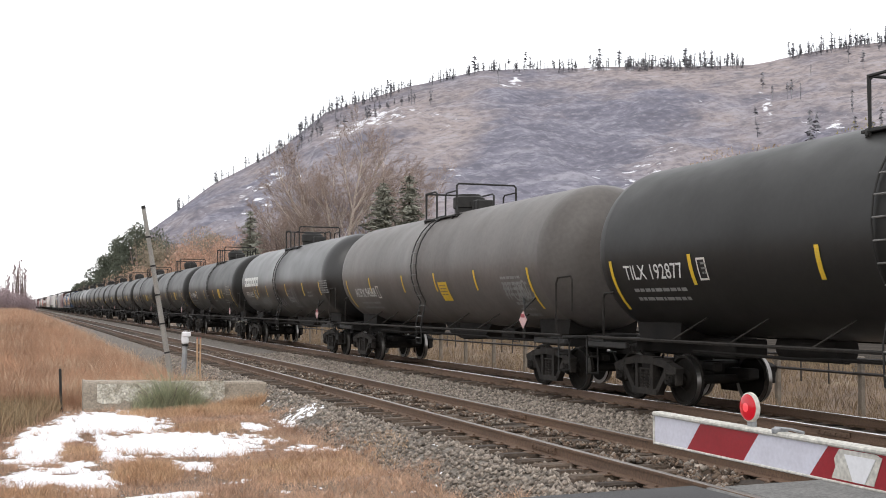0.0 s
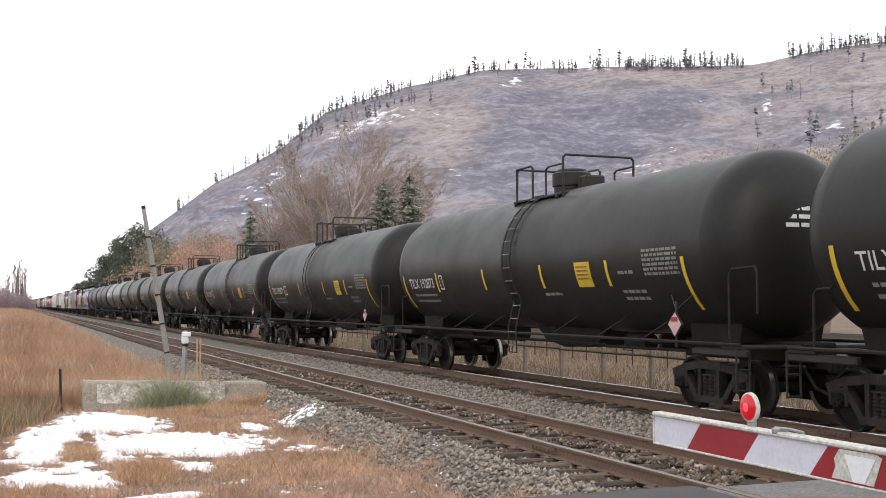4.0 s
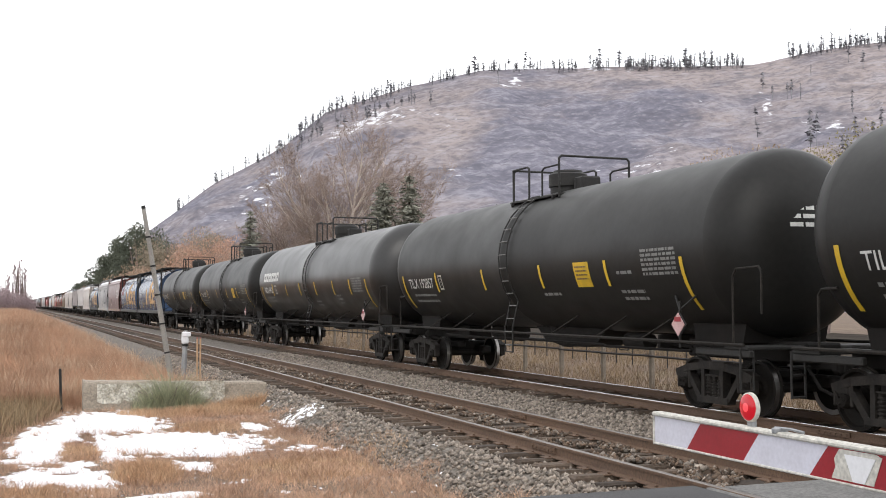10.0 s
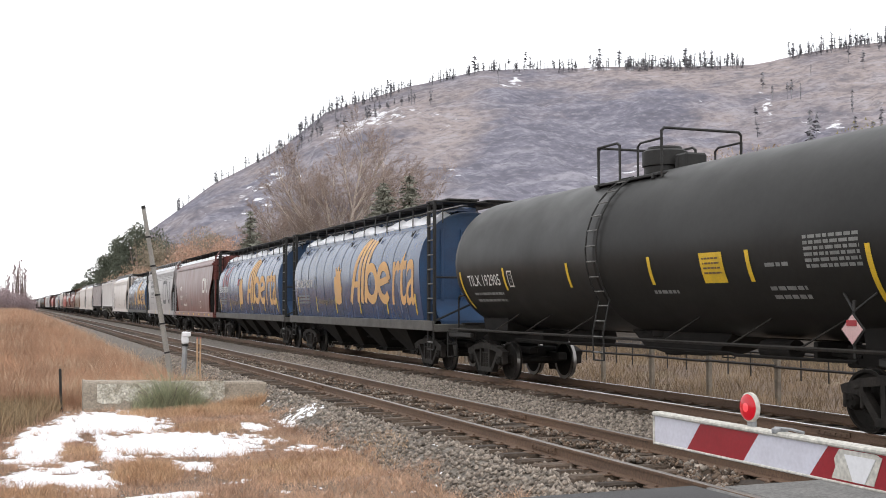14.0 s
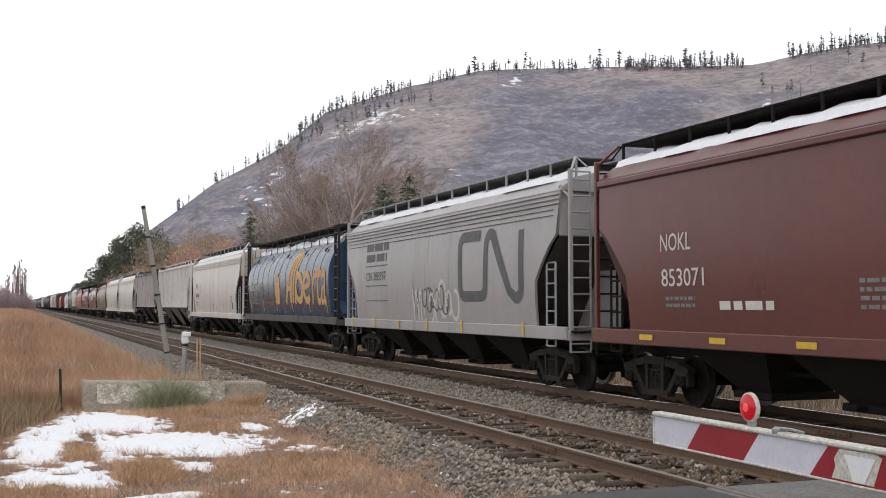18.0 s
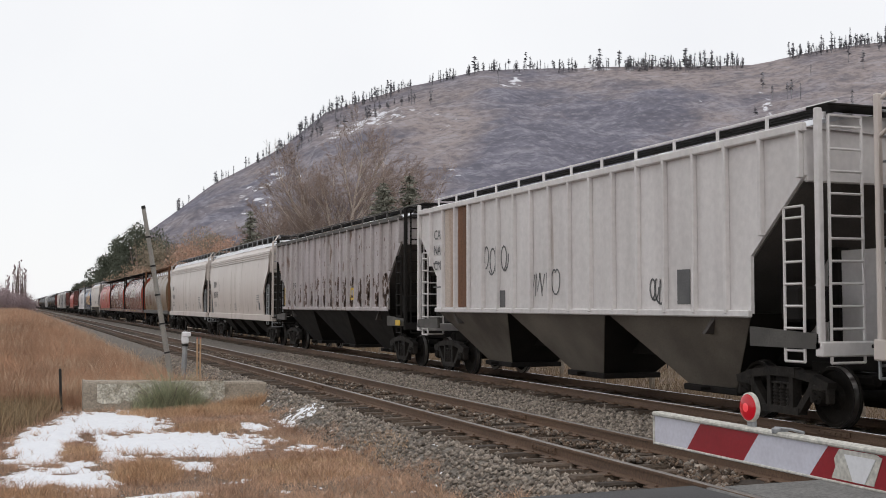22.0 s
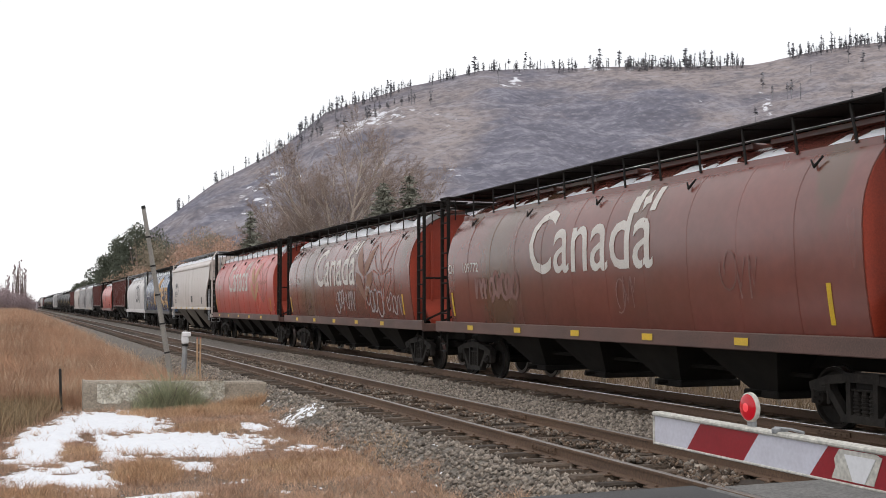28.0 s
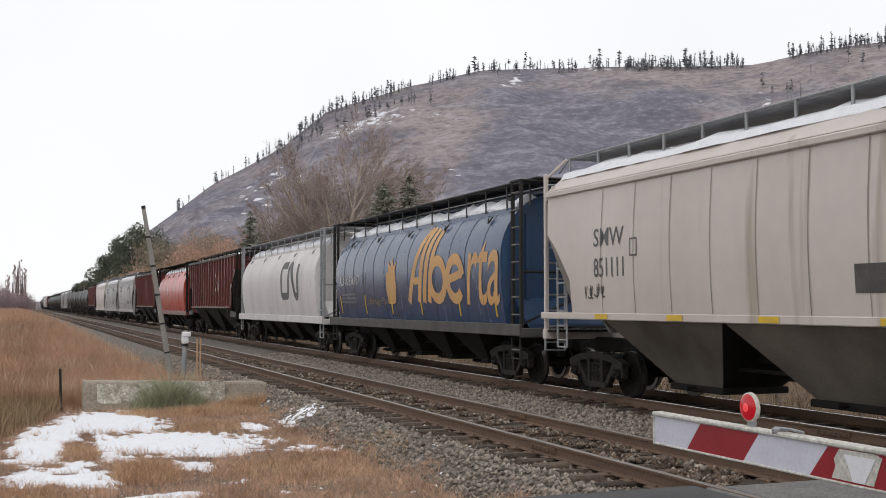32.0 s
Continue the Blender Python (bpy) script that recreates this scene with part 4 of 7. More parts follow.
    part("platform", b, M["iron"], car, "black grating platform")
    top, hi = 5.12, 5.2
    for k in (-1, 1):
        x = k * 0.9
        b = Build().path([(x, oy + 1.08, 4.25), (x, oy + 1.08, top), (x, oy + 0.3, top), (x, oy + 0.2, top - 0.06), (x, oy + 0.2, 4.3)], 0.026)
        part("guard_rail", b, M["iron"], car)
        b = Build().path([(x, oy - 1.36, 4.25), (x, oy - 1.36, top - 0.12), (x, oy - 0.6, top - 0.12), (x, oy - 0.5, top - 0.18), (x, oy - 0.5, 4.3)], 0.022)
        part("guard_rail", b, M["iron"], car)
    for y, h in ((oy + 1.08, top), (oy - 1.36, hi)):
        b = Build().path([(-0.9, y, 4.25), (-0.9, y, h - 0.06), (-0.84, y, h), (0.84, y, h), (0.9, y, h - 0.06), (0.9, y, 4.25)], 0.026)
        part("guard_rail", b, M["iron"], car)
    dome = part("manway", Build().lathe([(4.45, 0.42), (4.62, 0.42), (4.64, 0.46), (4.93, 0.46), (4.97, 0.4), (4.99, 0.02)], 2, (0, oy - 0.05, 0), 20), M["iron"], car, "round black manway with a bolted lid")
    part("lid", Build().lathe([(4.99, 0.02), (4.985, 0.36), (5.03, 0.34), (5.05, 0.02)], 2, (0, oy - 0.05, 0), 20), M["iron"], dome)
    part("valve_box", Build().box(0.12, oy - 0.8, 4.66, 0.5, 0.42, 0.32, 0.04).rod((-0.1, oy - 0.7, 4.5), (-0.1, oy - 0.7, 4.78), 0.07), M["iron"], car)
    part("outlet_valve", Build().lathe([(1.38, 0.5), (1.22, 0.46), (1.16, 0.2), (1.0, 0.16), (0.94, 0.22), (0.86, 0.22), (0.84, 0.02)], 2, (0, 0, 0), 16), M["dark"], car)
    part("bottom_skid", Build().prism([(1.1, 1.42), (0.5, 1.02), (-0.3, 0.9), (-1.5, 0.9), (-2.1, 1.05), (-2.6, 1.42)], -0.42, 0.42), M["dark"], car)
    part("brake_pipe", Build().path([(-0.75, -half + 3.2, 1.0), (-0.75, -3.0, 0.98), (-0.6, -2.6, 1.0), (-0.6, 2.6, 1.0), (-0.75, 3.0, 0.98), (-0.75, half - 3.2, 1.0)], 0.03), M["dark"], car)
    part("air_reservoir", Build().rod((0.2, 4.6, 1.12), (0.2, 3.1, 1.12), 0.24, n=14), M["dark"], car)
    part("brake_cylinder", Build().rod((-0.35, -3.3, 1.1), (-0.35, -4.1, 1.1), 0.17, n=12).rod((-0.35, -4.1, 1.1), (-0.35, -5.6, 1.05), 0.03).box(-0.2, -4.9, 1.12, 0.9, 0.1, 0.3, 0.02), M["dark"], car)
    # white print on the near head
    for r_, (w, z, hh) in enumerate(((1.15, 3.55, 0.16), (0.8, 3.4, 0.07), (0.8, 3.26, 0.07), (0.8, 3.12, 0.07))):
        pv, pf = letters(number, w, hh) if number and r_ == 0 else bars([(w, hh)], 0.05, 3 + r_)
        lift = 0.0 if number and r_ == 0 else hh
        b = Build()
        q = []
        for u, v in pv:
            x, zz = -0.5 + u, z + lift + v
            d = max(0.0, 1 - (x ** 2 + (zz - TZ) ** 2) / TR ** 2) ** 0.5
            q.append((x, -hl + 0.85 - 0.85 * d - 0.02, zz))
        b.add(q, pf)
        tagged(part("head_print", b, M["white"], car, smooth=0), kind="stuff")
    # tapes and print
    for y in bits["tapes"]:
        decal("reflective_tape", rect(0.1, 0.5), y, 2.2, tank_surf, M["yellow"], car, "yellow reflective tape")
    if bits.get("square"):
        y, z = bits["square"]
        sq = decal("warning_panel", rect(0.64, 0.5), y, z, tank_surf, M["yellow"], car, "yellow square warning panel")
        decal("panel_print", bars([(0.48, 0.03)] * 4, 0.05, 3), y - 0.08, z + 0.42, tank_surf, M["gold"], sq, lift=0.018)
    for y in bits.get("endtape", ()):
        decal("reflective_tape", rect(0.1, 0.92), y, 1.75, tank_surf, M["yellow"], car, "long yellow reflective tape at the tank's end")
    if bits.get("table"):
        y, z = bits["table"]
        decal("data_stencil", bars([(1.15, 0.05)] * 6, 0.035, 5 + seed), y, z, tank_surf, M["faint"], car, "faded white rows of data print")
    for y, z, w, n in bits.get("print", ()):
        decal("small_print", bars([(w, 0.06)] * n, 0.07, int(abs(y) * 10) + seed), y, z, tank_surf, M["faint"], car)
    if number:
        y, z, w, h = bits["number"]
        decal("car_number", letters(number, w, h), y, z, tank_surf, M["white"], car, "white car number")
        if bits.get("gap", 0) < 5:
            decal("number_tape", rect(0.1, 0.52), y - w - bits.get("gap", 0.22), z - 0.12, tank_surf, M["yellow"], car, "yellow reflective tape")
        bx = bits.get("box", 0.5)
        bm = decal("box_mark", ring(0.26, 0.38, 0.035), y - w - bx + 0.04, z - 0.05, tank_surf, M["logowhite"], car)
        decal("box_print", bars([(0.15, 0.035)] * 3, 0.045, 2), y - w - bx - 0.075, z + 0.25, tank_surf, M["faint"], bm)
        decal("number_print", bars([(w * 0.9, 0.06)] * 2, 0.1, 9 + seed), y - 0.15, z - 0.16, tank_surf, M["faint"], car)
    # hazard placard in its holder
    holder = part("placard_holder", Build().box(-1.5, -half + 2.4, 1.5, 0.03, 0.05, 0.8, 0.006).rod((-1.5, -half + 2.4, 1.75), (-1.36, -half + 2.75, 2.0), 0.02).rod((-1.5, -half + 2.4, 1.75), (-1.36, -half + 2.1, 2.0), 0.02).box(-1.52, -half + 2.4, 1.5, 0.02, 0.34, 0.34, 0.004, Euler((radians(45), 0, 0)).to_matrix()), M["iron"], car)
    pl = part("placard", Build().box(-1.54, -half + 2.4, 1.5, 0.012, 0.29, 0.29, 0.002, Euler((radians(45), 0, 0)).to_matrix()), M["placard"], car, "pale pink diamond hazard placard with a red band")
    part("placard_band", Build().box(-1.553, -half + 2.4, 1.59, 0.006, 0.2, 0.08, 0.001), M["red"], pl)
    return car


def add_underframe(car, half, sill, z0, z1, width=1.52):
    """Centre sill, couplers and trucks; the side sills as parts."""
    part("centre_sill", Build().box(0, 0, 0.98, 0.55, 2 * half - 0.9, 0.3, 0.02), M["dark"], car)
    # dark box and rod added to fill the shade below the car
    part("gate_gear", Build().box(0.25, 0, 0.6, 0.3, 2 * half - 7.4, 0.14, 0.03).rod((-0.55, -half + 3.8, 0.72), (-0.55, half - 3.8, 0.72), 0.035), M["dark"], car)
    for k in (-1, 1):
        part("side_sill", Build().box(k * width, 0, (z0 + z1) / 2, 0.07, 2 * half - 1.1, z1 - z0, 0.015), sill, car)
    for s in (-1, 1):
        add_truck(car, s * (half - 2.15))
        part("end_sill", Build().box(0, s * (half - 0.6), 1.2, 3.0, 0.16, 0.22, 0.02), sill, car)
        part("brake_step" if s < 0 else "end_step", Build().box(0, s * (half - 0.5), 1.32, 1.3, 0.3, 0.04, 0.01), M["dark"], car)
    add_couplers(car, half)


def hopper_bay(car, y0, y1, ztop, zbot, material, width=1.5, gate=0.5):
    """One discharge bay: four sloping sheets down to a gate."""
    ym, g = (y0 + y1) / 2, gate
    a = [(-width, y0, ztop), (width, y0, ztop), (width, y1, ztop), (-width, y1, ztop)]
    b = [(-width * 0.42, ym - g, zbot), (width * 0.42, ym - g, zbot), (width * 0.42, ym + g, zbot), (-width * 0.42, ym + g, zbot)]
    # pale cars: sloping sheets painted shadow-dark, only the side sheets keep the pale paint
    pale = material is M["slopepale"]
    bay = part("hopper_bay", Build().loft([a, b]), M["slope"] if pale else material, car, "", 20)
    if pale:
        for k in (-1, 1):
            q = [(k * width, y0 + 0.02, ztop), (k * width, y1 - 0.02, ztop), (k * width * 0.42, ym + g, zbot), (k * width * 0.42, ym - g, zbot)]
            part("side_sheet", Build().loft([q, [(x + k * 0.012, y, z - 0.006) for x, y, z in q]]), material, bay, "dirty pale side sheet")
    part("discharge_gate", Build().box(0, ym, zbot - 0.06, width * 0.95, 2 * g + 0.2, 0.12, 0.02).rod((-0.9, ym, zbot - 0.04), (0.9, ym, zbot - 0.04), 0.04), M["dark"], bay)


def roof_walk(car, half, z, material, hb, skin):
    """Wide grating walks along both sides of the hatches, on leaning brackets that stand on a low curb."""
    n = int((2 * half - 1.6) / 1.25)
    for k in (-1, 1):
        part("running_board", Build().box(k * 0.6, 0, z, 0.96, 2 * half - 1.2, 0.05, 0.01), material, car, "dark grating roof walk")
        part("roof_curb", Build().box(k * 1.12, 0, 4.12, 0.03, 2 * hb - 0.1, 0.13, 0.008), skin, car)
        b = Build()
        for i in range(n + 1):
            y = -half + 0.9 + (2 * half - 1.8) * i / n
            b.bar((k * 1.04, y + 0.16, z), (k * 1.15, y - 0.1, 4.14), 0.045, 0.025)
            b.rod((k * 1.05, y + 0.16, z - 0.03), (k * 0.35, y - 0.2, z - 0.03), 0.018, n=5)
        b.rod((k * 1.08, -half + 0.7, z), (k * 1.08, half - 0.7, z), 0.022, n=5)
        part("walk_bracket", b, material, car)
        b = Build()
        for i in range(5):
            y = -hb + 1.2 + (2 * hb - 2.4) * i / 4
            b.path([(k * 1.3, y + 0.14, 3.98), (k * 1.37, y, 3.86), (k * 1.27, y - 0.09, 4.02)], 0.016, 5)
        tagged(part("tie_hooks", b, material, car), kind="stuff")


CR, CZ = 1.6, 2.95


def cyl_surf(z):
    return math.sqrt(max(0.02, CR * CR - (z - CZ) ** 2)) if z > CZ else math.sqrt(max(0.02, CR * CR - ((z - CZ) * 0.45) ** 2))


def cylinder_hopper(label, skin, endskin, sill, half, ironwork, tapes=(), snow=1.0, seams=7, seam_mat=None):
    """A rounded grain hopper car: bulged body, recessed ends with posts and ladders, roof walk, chutes below."""
    car = tagged(new("cylindrical_hopper_car"), label, "hopper car", "freight train")
    hb = half - 1.55
    ringpts = []
    for i in range(13):
        z = 1.37 + (CZ - 1.37) * i / 12
        ringpts.append((cyl_surf(z), z))
    for i in range(1, 24):
        a = radians(180 * i / 24)
        ringpts.append((CR * math.cos(a), CZ + CR * math.sin(a)))
    ringpts += [(-x, z) for x, z in ringpts[12::-1]]
    rings = []
    rng = random.Random(int(half * 1000) + len(label))
    n = 34
    for i in range(n + 1):                                      # slightly wavy sheet, as old plate is
        k = 0.99 if i in (0, n) else 1.0 + rng.uniform(-0.0015, 0.0015)
        rings.append([(x * k, -hb + 2 * hb * i / n, CZ + (z - CZ) * (k if z > CZ else 1)) for x, z in ringpts])
    part("body", Build().loft(rings), skin, car, "", 30)
    for i in range(1, seams):                                   # shallow weld seams round the near and far flanks
        y = -hb + 2 * hb * i / seams
        rr = [[(x * k, y + d, CZ + (z - CZ) * k) for x, z in ringpts] for d, k in ((-0.022, 1.0), (-0.011, 1.0055), (0.011, 1.0055), (0.022, 1.0))]
        part("body_seam", Build().loft(rr, caps=False), seam_mat or skin, car)
    for s in (-1, 1):
        ys = s * (hb - 0.01)
        rr = [[(x * 0.975, ys + s * d, CZ + (z - CZ) * 0.975) for x, z in ringpts] for d in (0.0, 0.02)]
        e = part("end_sheet", Build().loft(rr), endskin, car)
        for x in (-0.9, -0.3, 0.3, 0.9):
            part("end_stiffener", Build().box(x, s * (hb + 0.06), 2.7, 0.07, 0.08, 2.6, 0.01), endskin, e)
        b = Build()
        b.loft([[(-1.2, s * (hb + 0.02), 1.9), (1.2, s * (hb + 0.02), 1.9), (1.2, s * (hb + 0.02), 2.0), (-1.2, s * (hb + 0.02), 2.0)],
                [(-1.2, s * (half - 0.75), 1.3), (1.2, s * (half - 0.75), 1.3), (1.2, s * (half - 0.75), 1.4), (-1.2, s * (half - 0.75), 1.4)]])
        part("end_slope", b, endskin, car)
        for k in (-1, 1):
            for dy in (0.72, 1.18):
                part("corner_post", Build().box(k * 1.42, s * (half - dy), 3.02, 0.08, 0.08, 3.4, 0.012), ironwork, car)
            add_ladder(car, [(k * 1.45, s * (half - 0.95), 0.6), (k * 1.45, s * (half - 0.95), 4.65)], 0.46, 1, 10, ironwork, "end ladder", whole=k > 0 or s > 0)
        part("end_crosswalk", Build().box(0, s * (half - 0.95), 4.72, 2.95, 0.6, 0.05, 0.01), ironwork, car)
        part("end_brace", Build().rod((-1.4, s * (half - 0.72), 1.4), (1.4, s * (half - 0.72), 2.6), 0.03).rod((-1.4, s * (half - 0.72), 2.6), (1.4, s * (half - 0.72), 2.6), 0.03), ironwork, car)
    roof_walk(car, half, 4.78, ironwork, hb, skin)
    b = Build()
    for i in range(4):
        b.box(0, -hb + (i + 0.5) * 2 * hb / 4, CZ + CR + 0.06, 0.6, 2 * hb / 4 - 0.5, 0.14, 0.03)
    part("roof_hatch", b, skin, car)
    if snow:
        for k in (-1, 1):
            rr = []
            rng = random.Random(5)
            n = 60
            for i in range(n + 1):
                y = -hb + 0.1 + (2 * hb - 0.2) * i / n
                t = (0.05 + 0.1 * rng.random()) * (1.0 if math.sin(i * 0.37 + len(label)) > -0.8 else 0.25) * snow - 0.1 * (1 - snow)
                rr.append([(k * (1.1 - 0.03 * rng.random()), y, 4.1), (k * 1.1, y, 4.17 + t * 0.8), (k * 0.98, y, 4.27 + t), (k * 0.75, y, 4.4 + t), (k * 0.5, y, 4.4)])
            part("roof_snow", Build().loft(rr), M["snow"], car, "strip of old snow on the roof")
    add_underframe(car, half, sill, 1.12, 1.4)
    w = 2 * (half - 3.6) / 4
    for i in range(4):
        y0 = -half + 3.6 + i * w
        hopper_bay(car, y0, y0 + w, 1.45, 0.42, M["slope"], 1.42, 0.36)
    for y in tapes:
        decal("reflective_tape", rect(0.1, 0.6), y, 1.55, cyl_surf, M["yellow"], car, "yellow reflective tape")
    return car


def smooth_surf(z):
    t = (z - 1.4) / 2.9
    return 1.5 + 0.09 * math.sin(math.pi * min(1, max(0, t)) * 0.9 + 0.2)


def smooth_hopper(label, skin, sill, half, rails, bays, bay_mat, ribs=True, z0=1.36, sill_lo=1.1, walk_mat=None):
    """A smooth-sided covered hopper: curved sheets with a raked end, roof with snow and railings, end ladders."""
    car = tagged(new("covered_hopper_car"), label, "hopper car", "freight train")
    hb = half - 0.85
    zt = 4.3
    for k in (-1, 1):
        # flank: bottom edge runs to the end, the end edge rakes inwards low down
        zz = [z0, 1.9, 2.35, 2.75, 3.1, 3.34, zt]
        inset = [1.15, 1.15, 1.12, 0.78, 0.42, 0.1, 0.0]
        b = Build()
        rings = []
        for i in range(13):
            u = -1 + 2 * i / 12
            r = []
            for z, d in zip(zz, inset):
                r.append((k * smooth_surf(z), u * (hb - d), z))
            for z, d in reversed(list(zip(zz, inset))):
                r.append((k * (smooth_surf(z) - 0.06), u * (hb - d), z))
            rings.append(r)
        part("flank", b.loft(rings), skin, car, "", 40)
        if ribs:
            for zr in (4.0, 4.1, 4.2):
                part("roof_bead", Build().box(k * (smooth_surf(zr) + 0.02), 0, zr, 0.05, 2 * hb - 0.1, 0.03, 0.008), skin, car)
        else:
            part("roof_chord", Build().box(k * (smooth_surf(4.2) + 0.02), 0, 4.2, 0.09, 2 * hb, 0.12, 0.02), skin, car)
    rings = []
    for y in (-hb, -hb + 0.5, 0, hb - 0.5, hb):
        rings.append([(-smooth_surf(zt) - 0.02, y, zt - 0.02), (-1.2, y, zt + 0.26), (-0.5, y, zt + 0.42), (0.5, y, zt + 0.42), (1.2, y, zt + 0.26), (smooth_surf(zt) + 0.02, y, zt - 0.02), (0, y, zt - 0.06)])
    part("roof", Build().loft(rings), skin, car, "", 25)
    rng = random.Random(int(half * 100))
    for k in (-1, 1):
        rr, n = [], 40
        for i in range(n + 1):
            y = -hb + 0.15 + (2 * hb - 0.3) * i / n
            w, t = 0.5 + 0.1 * rng.random(), 0.07 + 0.08 * rng.random()
            rr.append([(k * 0.56, y, zt + 0.41), (k * 0.56, y, zt + 0.44 + t), (k * (0.56 + w * 0.6), y, zt + 0.39 + t), (k * (0.62 + w), y, zt + 0.33 + t * 0.5), (k * (0.62 + w + 0.08), y, zt + 0.24)])
        part("roof_snow", Build().loft(rr), M["snow"], car, "strip of old snow on the roof")
    for k in (-1, 1):
        b = Build()
        b.box(k * 0.57, 0, 5.0, 0.92, 2 * hb - 0.2, 0.03, 0.006)
        part("running_board", b, walk_mat or rails, car)
        n = 13
        b = Build().path([(k * 1.05, -hb - 0.35, 4.75), (k * 1.05, -hb + 0.15, 5.02), (k * 1.05, hb - 0.15, 5.02), (k * 1.05, hb + 0.35, 4.75)], 0.018)
        part("roof_rail", b, rails, car)
        for i in range(n + 1):
            y = -hb + 0.15 + (2 * hb - 0.3) * i / n
            part("rail_post", Build().box(k * 1.05, y, 4.8, 0.05, 0.05, 0.46, 0.008), rails, car)
    for s in (-1, 1):
        # end: upper sheet, dark slope sheet below
        part("end_sheet", Build().box(0, s * (hb - 0.12), 3.85, 2.98, 0.08, 1.1, 0.02), skin, car)
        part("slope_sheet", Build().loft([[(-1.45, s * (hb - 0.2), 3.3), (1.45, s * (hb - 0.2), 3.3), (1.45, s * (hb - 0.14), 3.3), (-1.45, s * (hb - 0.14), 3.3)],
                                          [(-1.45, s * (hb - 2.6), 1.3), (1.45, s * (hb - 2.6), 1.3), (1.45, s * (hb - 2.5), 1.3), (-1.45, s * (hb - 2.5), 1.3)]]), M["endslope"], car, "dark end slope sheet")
        for k in (-1, 1):
            part("corner_post", Build().box(k * 1.42, s * (hb + 0.28), 2.95, 0.09, 0.09, 3.5, 0.015), skin, car)
            part("post_brace", Build().rod((k * 1.42, s * (hb + 0.28), 4.6), (k * 1.1, s * (hb - 0.1), 5.0), 0.03), skin, car)
            part("post_brace", Build().rod((k * 1.42, s * (hb + 0.28), 4.1), (k * 1.42, s * (hb - 0.1), 4.3), 0.03), skin, car)
            add_ladder(car, [(k * 1.46, s * (hb - 0.55), 0.95), (k * 1.46, s * (hb - 0.55), 2.75)], 0.42, 1, 6, rails, "side ladder", whole=k > 0)
        add_ladder(car, [(-1.2, s * (hb + 0.3), 0.85), (-1.2, s * (hb + 0.3), 4.65)], 0.48, 0, 11, rails, "end ladder", whole=s > 0)
        part("end_plate", Build().box(0, s * (hb + 0.1), 1.28, 2.9, 0.7, 0.05, 0.01), M["dark"], car)
        part("shear_plate", Build().prism([(s * (hb - 2.2), 1.1), (s * (hb - 0.12), 1.1), (s * (hb - 0.12), 2.6), (s * (hb - 0.95), 2.6)], -0.05, 0.05), skin, car, "upright plate under the end slope")
    add_underframe(car, half, sill, sill_lo, z0 + 0.02)
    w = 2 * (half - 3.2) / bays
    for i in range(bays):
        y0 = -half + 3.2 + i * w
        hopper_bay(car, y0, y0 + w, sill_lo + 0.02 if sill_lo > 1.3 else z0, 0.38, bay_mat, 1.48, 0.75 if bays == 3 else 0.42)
    return car


